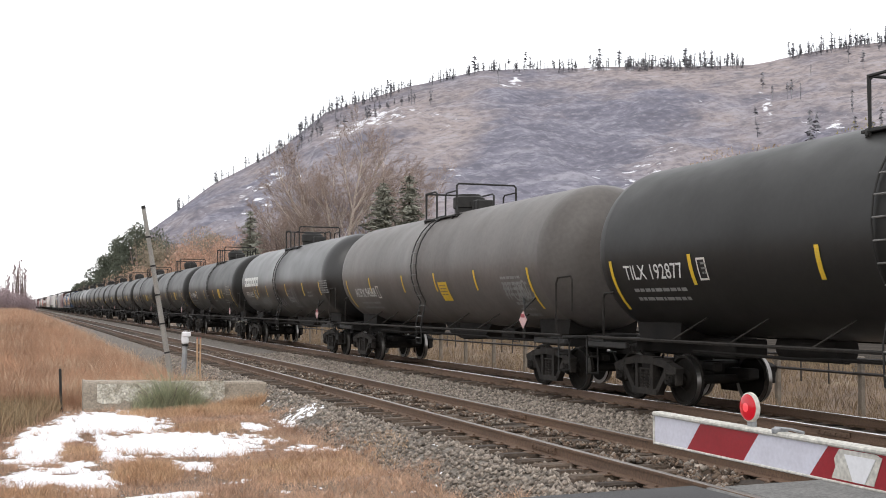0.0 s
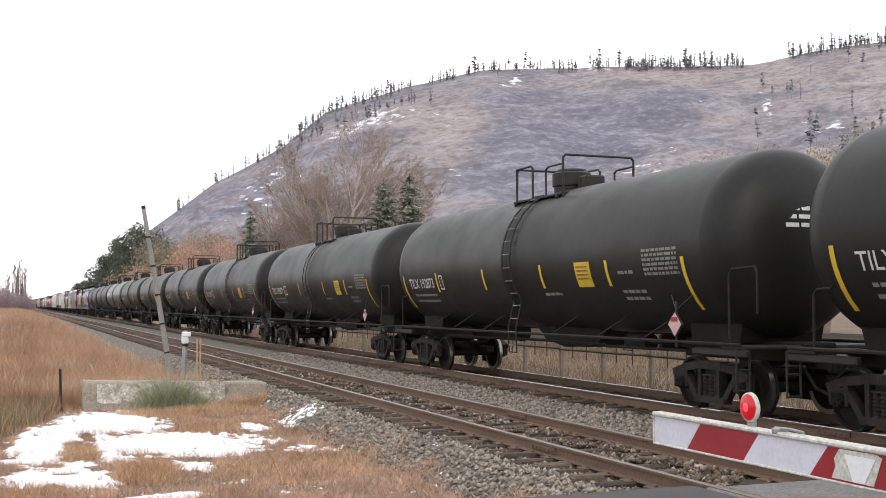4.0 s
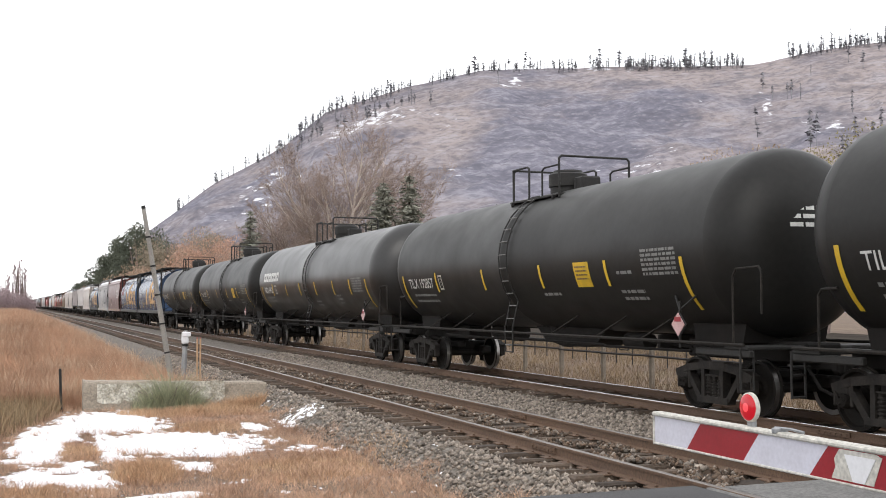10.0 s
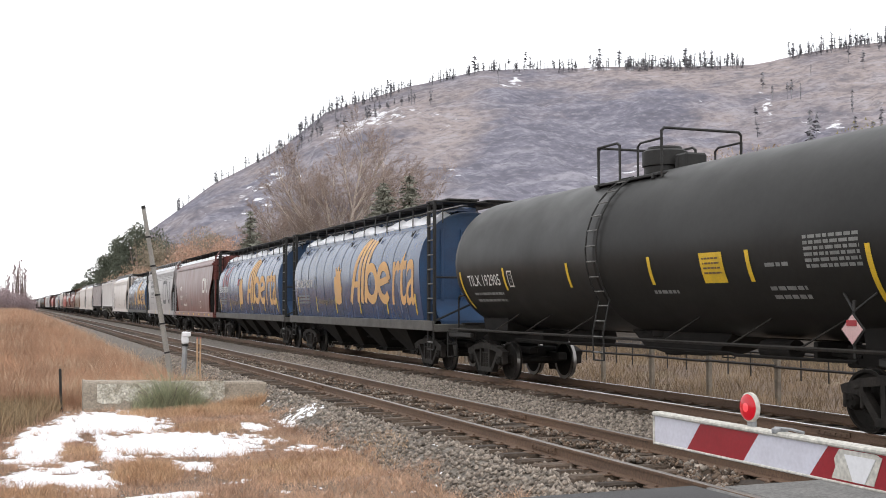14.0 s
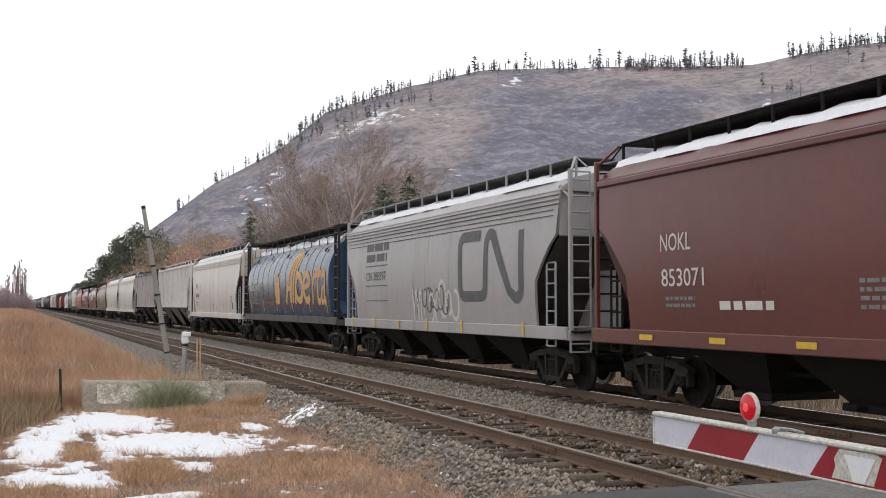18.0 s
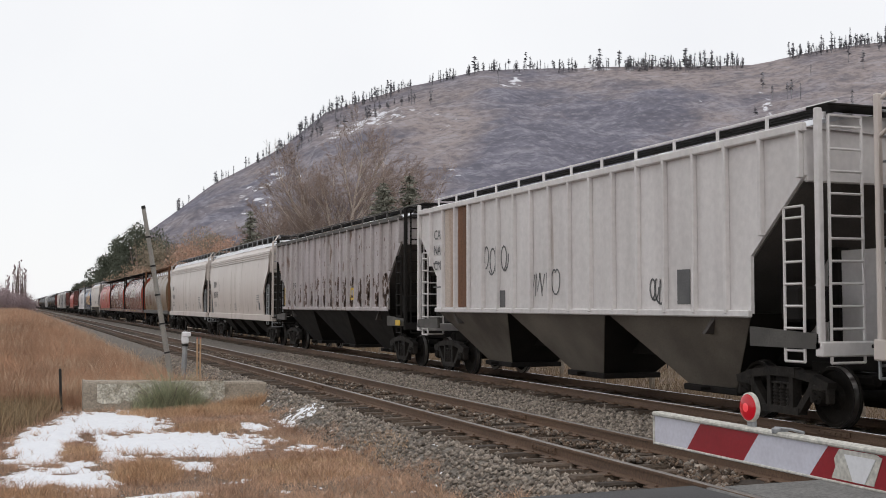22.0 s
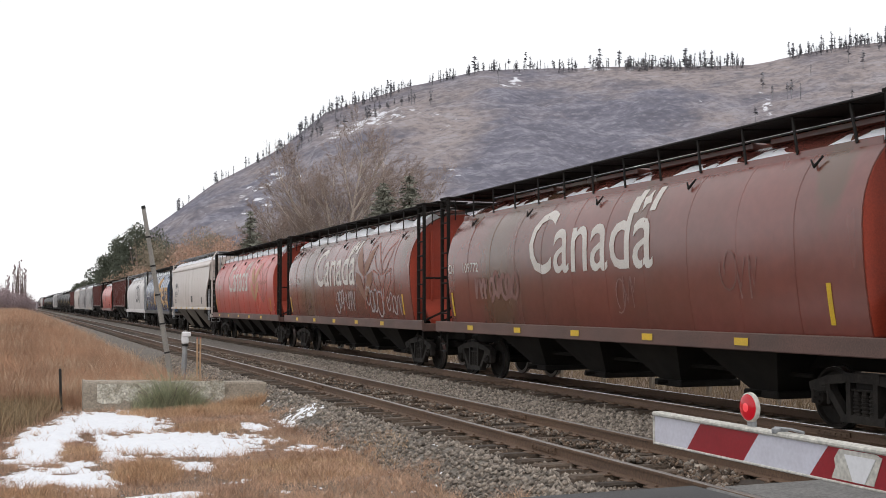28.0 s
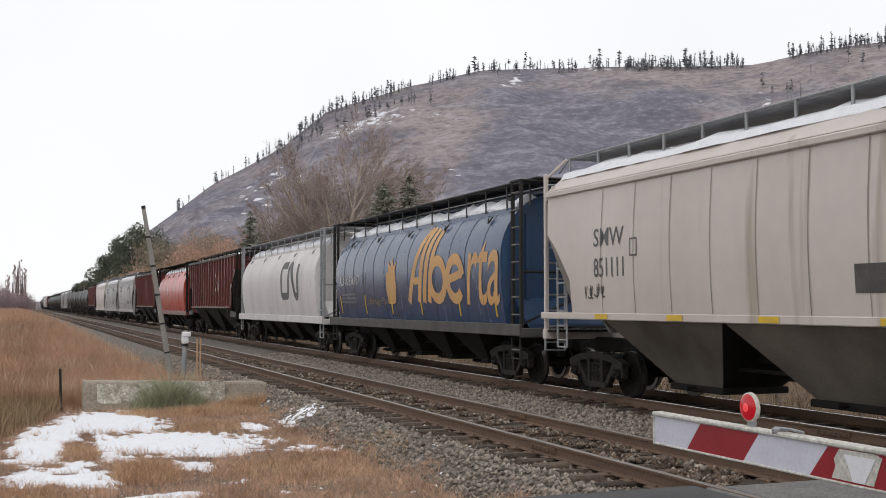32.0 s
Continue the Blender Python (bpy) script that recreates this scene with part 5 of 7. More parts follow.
def ribbed_hopper(label, skin, half, rails, bay_mat, dark=False):
    """A covered hopper with upright ribs, cut-back lower corners and three open bays."""
    car = tagged(new("ribbed_hopper_car"), label, "hopper car", "freight train")
    hb = half - 0.7
    z0, zt = 1.7, 4.45
    prof = [(-hb + 1.45, z0), (hb - 1.45, z0), (hb - 1.45, 2.6), (hb - 0.15, 3.75), (hb - 0.15, zt), (-hb + 0.15, zt), (-hb + 0.15, 3.75), (-hb + 1.45, 2.6)]
    for k in (-1, 1):
        part("flank", Build().prism(prof, k * 1.5, k * 1.44), skin, car, "", 20)
        n = 18
        for i in range(n + 1):
            y = -hb + 0.2 + (2 * hb - 0.4) * i / n
            over = abs(y) - (hb - 1.45)
            lo = z0 if over <= 0 else 2.6 + 1.15 * over / 1.3
            part("rib", Build().box(k * 1.545, y, (lo + zt) / 2, 0.1, 0.075, zt - lo, 0.012), skin, car)
        part("top_chord", Build().box(k * 1.53, 0, zt, 0.12, 2 * hb - 0.2, 0.14, 0.02), skin if not dark else M["sillgrey"], car)
        part("bottom_chord", Build().box(k * 1.52, 0, z0, 0.1, 2 * hb - 2.9, 0.12, 0.02), skin, car)
        b = Build()
        for i in range(3):
            b.box(k * (0.5 + 0.16 * i), 0, 4.84, 0.12, 2 * hb - 0.3, 0.03, 0.006)
        part("running_board", b, M["dark"], car)
        part("roof_rail", Build().path([(k * 1.0, -hb, 4.86), (k * 1.0, hb, 4.86)], 0.018), rails, car)
        for i in range(13):
            y = -hb + 0.3 + (2 * hb - 0.6) * i / 12
            part("rail_post", Build().box(k * 1.0, y, 4.68, 0.05, 0.05, 0.4, 0.008), rails, car)
    rings = [[(-1.5, y, zt), (-0.5, y, zt + 0.22), (0.5, y, zt + 0.22), (1.5, y, zt), (0, y, zt - 0.05)] for y in (-hb + 0.1, 0, hb - 0.1)]
    part("roof", Build().loft(rings), skin if not dark else M["sillgrey"], car, "", 25)
    for k in (-1, 1):
        rr = []
        rng = random.Random(3)
        for i in range(37):
            y = -hb + 0.2 + (2 * hb - 0.4) * i / 36
            t = 0.04 + 0.05 * rng.random()
            rr.append([(k * 0.55, y, zt + 0.2), (k * 0.55, y, zt + 0.24 + t), (k * 1.0, y, zt + 0.14 + t), (k * 1.3, y, zt + 0.05)])
        part("roof_snow", Build().loft(rr), M["snow"], car, "strip of old snow on the roof")
    for s in (-1, 1):
        part("end_sheet", Build().box(0, s * (hb - 0.2), 4.05, 2.9, 0.07, 0.8, 0.02), skin, car)
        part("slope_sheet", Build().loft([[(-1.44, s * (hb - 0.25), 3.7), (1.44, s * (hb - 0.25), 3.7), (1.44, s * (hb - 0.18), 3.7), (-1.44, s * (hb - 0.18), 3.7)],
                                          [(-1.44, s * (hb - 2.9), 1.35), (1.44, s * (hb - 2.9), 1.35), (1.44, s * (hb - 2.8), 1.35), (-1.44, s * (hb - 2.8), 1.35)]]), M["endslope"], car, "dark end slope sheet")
        mt = M["dark"] if dark else rails
        for k in (-1, 1):
            part("corner_post", Build().box(k * 1.45, s * (hb + 0.1), 2.95, 0.1, 0.1, 3.5, 0.015), mt, car)
            add_ladder(car, [(k * 1.47, s * (hb - 0.45), 1.0), (k * 1.47, s * (hb - 0.45), 3.3)], 0.44, 1, 7, mt, "side ladder", whole=k > 0)
            part("gusset", Build().prism([(s * (hb - 1.5), 1.2), (s * (hb + 0.1), 1.2), (s * (hb + 0.1), 1.42), (s * (hb - 1.5), 1.5)], k * 1.5, k * 1.42), M["sillgrey"], car)
        add_ladder(car, [(-1.0, s * (hb + 0.14), 1.0), (-1.0, s * (hb + 0.14), 4.6)], 0.6, 0, 11, mt, "end ladder", whole=s > 0)
        part("shear_plate", Build().prism([(s * (hb - 2.5), 1.15), (s * (hb - 0.1), 1.15), (s * (hb - 0.1), 2.7), (s * (hb - 1.3), 2.7)], -0.05, 0.05), M["sillgrey"] if dark else skin, car, "upright plate under the end slope")
        part("shear_post", Build().box(0, s * (hb - 1.2), 2.0, 0.25, 0.25, 1.5, 0.02).box(-0.9, s * (hb - 0.9), 1.85, 0.6, 0.5, 0.55, 0.05), M["dark"], car)
        part("end_crosswalk", Build().box(0, s * (hb + 0.02), 4.74, 2.8, 0.5, 0.04, 0.01), M["dark"], car)
    part("centre_sill", Build().box(0, 0, 0.98, 0.55, 2 * half - 0.9, 0.3, 0.02), M["dark"], car)
    for s in (-1, 1):
        add_truck(car, s * (half - 2.0))
        part("end_sill", Build().box(0, s * (half - 0.6), 1.2, 3.0, 0.16, 0.22, 0.02), M["dark"] if dark else rails, car)
    add_couplers(car, half)
    w = 2 * (hb - 1.45) / 3
    for i in range(3):
        y0 = -hb + 1.45 + i * w
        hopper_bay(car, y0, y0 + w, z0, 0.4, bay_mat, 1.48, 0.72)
    return car


# each car by the far end of its slot in the train, metres ahead at the clip's start
SPEED = 15.351
ENDS = [2.1, 20.5, 38.9, 57.3, 75.7, 94.1, 112.5, 130.9, 149.3, 167.7, 186.4, 206.5, 224.8, 243.1, 261.2, 279.35, 296.55, 314.3, 332.3, 350.15, 368.4, 386.8, 404.7, 422.6, 440.3,
        458.85, 477.15, 495.45, 513.75, 531.2, 548.8, 566.7, 583.5]
CARS = []          # (object, centre at the start)



def slot(i):
    return (ENDS[i - 1] + ENDS[i]) / 2, (ENDS[i] - ENDS[i - 1]) / 2


def place(car, i=None, centre=None):
    c = slot(i)[0] if i is not None else centre
    car.matrix_basis = pose(FAR, c, 0)
    CARS.append((car, c))
    return car


TIL = dict(tapes=(1.65, -1.55, -4.45), square=(-3.2, 2.2), table=(-5.85, 2.85), endtape=(7.55, -7.1), number=(7.05, 2.3, 1.95, 0.27), print=((-1.5, 2.1, 0.8, 1), (-4.9, 2.48, 0.55, 1), (-4.85, 2.12, 0.85, 2)))
PRO = dict(tapes=(4.2, 2.2, -1.6, -4.6, -7.2), table=(-7.3, 2.75), number=(6.8, 2.2, 1.6, 0.27), print=((-1.9, 2.15, 0.9, 2), (-5.2, 2.35, 0.7, 2), (-2.2, 1.8, 0.9, 1)))
PRB = dict(tapes=(3.45, 1.05, -1.4, -3.95, -6.1), table=(-6.45, 2.75), endtape=(8.15, -8.0), number=(7.55, 2.35, 1.5, 0.27), box=0.62, gap=0.05, print=((-0.9, 2.0, 0.7, 2), (-4.15, 2.2, 0.55, 3), (-7.0, 1.9, 0.6, 2)))
GRY = dict(tapes=(4.8, 1.55, -1.15, -4.0), square=(-1.4, 1.95), endtape=(7.4, -7.1), number=(6.6, 2.1, 2.2, 0.28), gap=9.0, box=0.2, print=((-5.6, 2.5, 1.1, 4), (-5.9, 1.9, 0.8, 3)))


def block_mark(car, y, z, w, h):
    """A wordmark as six plain white blocks with dark slots."""
    for i in range(6):
        u = w / 6
        d = decal("block_mark", ring(u * 0.9, h, u * 0.25), y - i * u, z, tank_surf, M["white"], car, "plain white block of a painted mark")


place(tank_car("black tank car with white numbers and yellow tapes", M["tank"], 9.2, TIL), centre=-7.1)
OFF = {1: 0.2, 5: 0.0, 6: 0.85, 7: -0.2, 10: 0.15, 12: -0.4, 13: 0.4}      # how far each platform stands off the middle
NUM = {1: "TILX 192877", 4: "TILX 192949", 5: "TILX 192873", 6: "TILX 192879", 7: "TILX 192907", 8: "TILX 192939", 9: "TILX 192835", 10: "TILX 192857", 12: "TILX 192971", 13: "TILX 192905"}
for i, n in NUM.items():
    place(tank_car("black tank car with white numbers and yellow tapes", M["tank"], slot(i)[1], {**TIL, "tapes": (2.2, -1.55, -4.45)} if i == 6 else TIL, n, seed=i, oy=OFF.get(i, -0.1)), i)
g = place(tank_car("dusty grey-brown tank car with faded print", M["tank_grey"], slot(2)[1], GRY, "ACFX 94568", seed=2, oy=0.2), 2)
decal("spray_scrawl", scribble(1.2, 0.45, 4, 0.05), -5.6, 1.95, tank_surf, M["faint"], g, "pale sprayed scrawl")
g = place(tank_car("black tank car with a white block mark and sprayed scrawls", M["tank_dull"], slot(3)[1], PRO, "PROX 43355", seed=3, oy=0.1), 3)
block_mark(g, 7.0, 2.72, 3.2, 0.42)
decal("spray_scrawl", scribble(2.0, 0.5, 8, 0.05), 3.9, 1.75, tank_surf, M["faint"], g, "pale sprayed scrawl")
decal("spray_scrawl", scribble(1.0, 0.55, 12, 0.04), 0.2, 1.7, tank_surf, M["sprayed"], g, "pale sprayed scrawl")
decal("spray_scrawl", scribble(1.1, 0.8, 13, 0.05), -1.7, 1.75, tank_surf, M["sprayed"], g, "pale sprayed scrawl")
g = place(tank_car("black tank car with a white block mark and white numbers", M["tank_dull"], slot(11)[1], PRB, "PROX 41412", seed=11, oy=-0.2), 11)
block_mark(g, 7.6, 2.86, 3.0, 0.38)


def alberta(i, number, red=False, skin="blue"):
    half = slot(i)[1]
    car = cylinder_hopper("blue rounded grain hopper with amber lettering and roof snow", M[skin], M["bluedark"], M["sillgrey"], half, M["iron"], (half - 2.0, half - 4.9, half - 7.6, -1.5, -4.4, -half + 2.0), seams=13, seam_mat=M["blueseam"])
    y = -0.6
    oval = lambda cx, cy, rx, ry, a0, a1, w: stroke([(cx + rx * math.cos(radians(a0 + (a1 - a0) * q / 18)), cy + ry * math.sin(radians(a0 + (a1 - a0) * q / 18))) for q in range(19)], w)
    word = [stroke([(0.0, 0.0), (1.2, 2.1)], 0.27), stroke([(0.5, 0.62), (0.95, 0.62)], 0.2), stroke([(0.86, 0.0), (1.46, 2.1)], 0.27), stroke([(1.27, 0.0), (1.85, 2.05)], 0.27), stroke([(1.68, 0.0), (2.24, 2.0)], 0.27),
            oval(2.42, 0.62, 0.56, 0.52, 0, 360, 0.29), oval(3.7, 0.62, 0.52, 0.52, 8, 318, 0.29), stroke([(3.2, 0.6), (4.2, 0.74)], 0.22)]
    for k, sh in enumerate(word):
        decal("painted_stroke", sh, y, 1.9, cyl_surf, M["orange"], car, "amber stroke of the painted province name", lift=0.0085 + 0.0011 * k)
    decal("painted_word", letters("rta", 2.1, 1.6, 0.3), y - 4.4, 1.82, cyl_surf, M["orange"], car, "amber painted end of the province name")
    decal("emblem", ([(.1, 0), (.45, -.06), (.8, 0), (.95, .5), (.85, .95), (1.0, 1.25), (.72, 1.1), (.6, 1.4), (.45, 1.1), (.22, 1.3), (.24, .95), (.02, .9), (.0, .4)], [tuple(range(13))]), 1.45, 1.9, cyl_surf, M["orange"], car, "amber flower emblem")
    decal("car_number", letters(number, 2.4, 0.32), half - 2.0, 2.5, cyl_surf, M["logowhite"], car, "white car number")
    decal("box_mark", ring(0.34, 0.44, 0.04), half - 4.75, 2.45, cyl_surf, M["faint"], car)
    decal("number_print", bars([(1.7, 0.07)] * 3, 0.06, i), half - 2.25, 2.22, cyl_surf, M["faint"], car)
    decal("slogan", letters("Heritage Fund", 2.2, 0.3), half - 5.3, 1.78, cyl_surf, M["dullamber"], car, "amber slogan lettering")
    if red:
        for u, w, hh in ((3.0, 0.34, 1.1), (3.55, 0.16, 0.7), (3.95, 0.14, 0.8), (4.3, 0.3, 1.15), (7.2, 0.5, 0.4)):
            decal("spray_scrawl", ([(0, .1), (w * .3, 0), (w, .2), (w * .9, hh * .7), (w * 1.3, hh), (w * .3, hh * .95), (w * .15, hh * .5)], [tuple(range(7))]), half - u, 2.75, cyl_surf, M["redspray"], car, "red sprayed streak")
    return place(car, i)


alberta(14, "ALNX 396219")
alberta(15, "ALNX 396223", True)
alberta(18, "ALNX 396091", skin="bluedull")
alberta(29, "ALNX 396107")

h = slot(16)[1]
g = smooth_hopper("brown-red covered hopper with a white ribbon mark", M["brown"], M["brown"], h, M["dark"], 4, M["slope"], ribs=False)
decal("ribbon_mark", worm(1.75, 0.72, 0.17), -4.3, 2.64, smooth_surf, M["logowhite"], g, "white bent ribbon mark")
decal("car_number", letters("NOKL", 0.95, 0.31), 5.42, 2.78, smooth_surf, M["logowhite"], g)
decal("car_number", letters("853071", 1.3, 0.31), 5.4, 2.16, smooth_surf, M["logowhite"], g, "white car number")
decal("small_print", bars([(0.9, 0.06)] * 2, 0.06, 4), 5.3, 1.98, smooth_surf, M["faint"], g)
decal("small_print", bars([(1.4, 0.14)], 0.06, 7), 3.7, 1.9, smooth_surf, M["logowhite"], g)
decal("small_print", bars([(0.6, 0.06)] * 4, 0.06, 8), 0.45, 2.2, smooth_surf, M["faint"], g)
decal("box_mark", ring(0.42, 0.45, 0.06), -3.2, 1.62, smooth_surf, M["logowhite"], g)
for y in (6.2, 4.0, 1.8, -0.4, -2.6, -4.8, -6.4):
    decal("reflective_tape", rect(0.45, 0.1), y, 1.2, lambda z: 1.56, M["yellow"], g, "yellow reflective tape")
place(g, 16)

h = slot(17)[1]
g = smooth_hopper("grey covered hopper with a dark ribbon mark and graffiti", M["grey"], M["grey"], h, M["postgrey"], 4, M["slope"], walk_mat=M["grating"])
decal("ribbon_mark", worm(3.7, 1.5, 0.27), -2.5, 2.05, smooth_surf, M["logogrey"], g, "dark grey bent ribbon mark")
decal("small_print", bars([(2.2, 0.24), (2.1, 0.24)], 0.1, 5), 5.65, 3.78, smooth_surf, M["logogrey"], g, "dark grey name as plain bars")
decal("rule_line", rect(2.3, 0.035), 5.75, 3.05, smooth_surf, M["logogrey"], g)
decal("car_number", letters("CN 388397", 2.03, 0.28), 5.66, 2.6, smooth_surf, M["logogrey"], g, "dark grey car number")
decal("rule_line", rect(2.3, 0.035), 5.75, 2.42, smooth_surf, M["logogrey"], g)
decal("rule_line", rect(2.2, 0.03), 5.7, 1.95, smooth_surf, M["logogrey"], g)
for zz in (3.98, 3.86, 3.74):
    decal("seam_line", rect(2 * h - 2.2, 0.022), h - 1.1, zz, smooth_surf, M["sillgrey"], g)
decal("spray_scrawl", scribble(3.3, 1.05, 21, 0.1), 1.3, 1.35, smooth_surf, M["logowhite"], g, "pale sprayed graffiti")
decal("spray_scrawl", scribble(2.6, 0.75, 22, 0.05), 0.9, 1.55, smooth_surf, M["logogrey"], g, "dark sprayed graffiti")
for y in (7.3, 4.9, 2.5, 0.1, -2.5, -6.2):
    decal("reflective_tape", rect(0.12, 0.34), y, 1.12, lambda z: 1.57, M["yellow"], g, "yellow reflective tape")
place(g, 17)


def plain_white(i, number):
    h = slot(i)[1]
    car = smooth_hopper("pale grey smooth covered hopper with roof snow", M["cream"], M["cream"], h, M["postgrey"], 4, M["slope"], walk_mat=M["grating"])
    decal("car_number", letters("SMW", 0.9, 0.34), h - 2.5, 2.8, smooth_surf, M["logogrey"], car)
    decal("car_number", letters(number, 1.3, 0.36), h - 2.5, 2.22, smooth_surf, M["logogrey"], car, "dark grey car number")
    decal("box_mark", ring(0.24, 0.3, 0.03), h - 4.2, 2.65, smooth_surf, M["logogrey"], car)
    decal("small_print", bars([(0.7, 0.05)] * 3, 0.05, i), h - 2.6, 2.0, smooth_surf, M["faint"], car)
    decal("small_print", bars([(0.5, 0.05)] * 4, 0.05, i), 0.2, 1.9, smooth_surf, M["faint"], car)
    decal("small_print", rect(0.34, 0.34), -h + 3.0, 1.6, smooth_surf, M["logogrey"], car)
    decal("small_print", bars([(0.55, 0.05)] * 4, 0.05, i), -h + 3.4, 2.3, smooth_surf, M["faint"], car)
    for y in (h - 3.9, h - 5.8, 1.4, -1.0, -3.4, -5.4):
        decal("stain_strip", rect(0.05, 0.4), y, 1.5, smooth_surf, M["olivestripe"], car, "dull olive vertical stripe")
    rng = random.Random(i)
    for k in range(9):                                          # rain streaks and weld lines
        decal("weld_line", rect(0.018, rng.uniform(0.5, 1.9)), h - 2.3 - (2 * h - 4.6) * (k + rng.random() * 0.6) / 9, 1.5 + rng.uniform(0, 0.5), smooth_surf, M["dullseam"], car, lift=0.006)
    return place(car, i)


plain_white(19, "841444")
plain_white(22, "840189")
plain_white(23, "840366")

h = slot(20)[1]
g = ribbed_hopper("dirty white ribbed hopper with rusty panels and scrawls", M["ribwhite"], h, M["ribwhite"], M["slopepale"])
decal("rust_panel", rect(0.83, 2.6), h - 3.75, 1.78, lambda z: 1.502, M["rust"], g, "rust-brown panel")
decal("rust_panel", rect(0.83, 2.6), h - 2.83, 1.78, lambda z: 1.502, M["palerust"], g, "pale rust-streaked panel")
decal("spray_scrawl", scribble(1.1, 0.6, 31, 0.04), 1.0, 2.0, lambda z: 1.5, M["logogrey"], g, "dark sprayed scrawl")
decal("spray_scrawl", scribble(1.1, 0.7, 33, 0.05), 3.8, 2.6, lambda z: 1.5, M["logogrey"], g, "dark sprayed scrawl")
decal("spray_scrawl", scribble(0.6, 0.5, 34, 0.04), -3.9, 1.85, lambda z: 1.5, M["logogrey"], g, "dark sprayed scrawl")
decal("dark_patch", rect(0.5, 0.4), 2.9, 1.78, lambda z: 1.5, M["logogrey"], g)
decal("dark_patch", rect(0.4, 0.6), -4.9, 1.85, lambda z: 1.5, M["logogrey"], g)
for k, word in enumerate(("CA", "NA", "CN")):
    decal("stencil", letters(word, 0.5, 0.26), h - 2.0, 3.62 - 0.42 * k, lambda z: 1.51, M["logogrey"], g, "dark stencilled letters")
for z in (2.95, 2.3):
    decal("rule_line", rect(0.65, 0.04), h - 1.95, z, lambda q: 1.512, M["logogrey"], g)
place(g, 20)

h = slot(21)[1]
g = ribbed_hopper("grey ribbed hopper with peeling rusty paint", M["ribrust"], h, M["sillgrey"], M["slope"], dark=True)
rng = random.Random(77)


def blot(V, F, cx, cz, w, hh):
    k = 11
    o = len(V)
    V += [(cx + w / 2 * math.cos(6.283 * q / k) * rng.uniform(0.55, 1.25), cz + hh / 2 * math.sin(6.283 * q / k) * rng.uniform(0.55, 1.25)) for q in range(k)]
    F.append(tuple(range(o, o + k)))


for q in range(18):                                             # peeled, rusted places, thickest low on each panel
    V, F = [], []
    wide = (2 * (h - 0.9)) / 18
    worse = 0.4 + 0.6 * min(1, q / 7)
    for _ in range(int(4 + 9 * rng.random() * worse)):
        blot(V, F, wide * rng.uniform(0.15, 0.85), 0.5 + 1.95 * rng.random() ** 1.2, rng.uniform(0.025, 0.08), rng.uniform(0.06, 0.26))
    for _ in range(int(16 + 16 * worse)):
        blot(V, F, wide * min(0.9, max(0.1, rng.gauss(0.5, 0.19))), 0.06 + 0.95 * worse * rng.random() ** 1.5, rng.uniform(0.04, 0.2), rng.uniform(0.08, 0.42) * worse)
    top = h - 0.9 - wide * q
    if abs(top - wide / 2) < h - 2.2:
        decal("rust_blot", (V, F), top, 1.78, lambda z: 1.5, M["rustblot"], g, "dark rusted places where paint has peeled", lift=0.004, cut=9)["kind"] = "stuff"
decal("car_number", letters("7694  44", 2.3, 0.24), h - 3.3, 2.5, lambda z: 1.5, M["sillgrey"], g, "dark faded car number")
decal("reflective_tape", rect(0.1, 0.7), h - 2.2, 1.85, lambda z: 1.5, M["yellow"], g, "yellow reflective tape")
decal("box_mark", ring(0.4, 0.42, 0.08), -3.0, 2.0, lambda z: 1.5, M["yellow"], g)
part("yellow_tag", Build().box(-1.56, -h + 1.0, 1.3, 0.02, 0.4, 0.16, 0.004), M["yellow"], g)
place(g, 21)


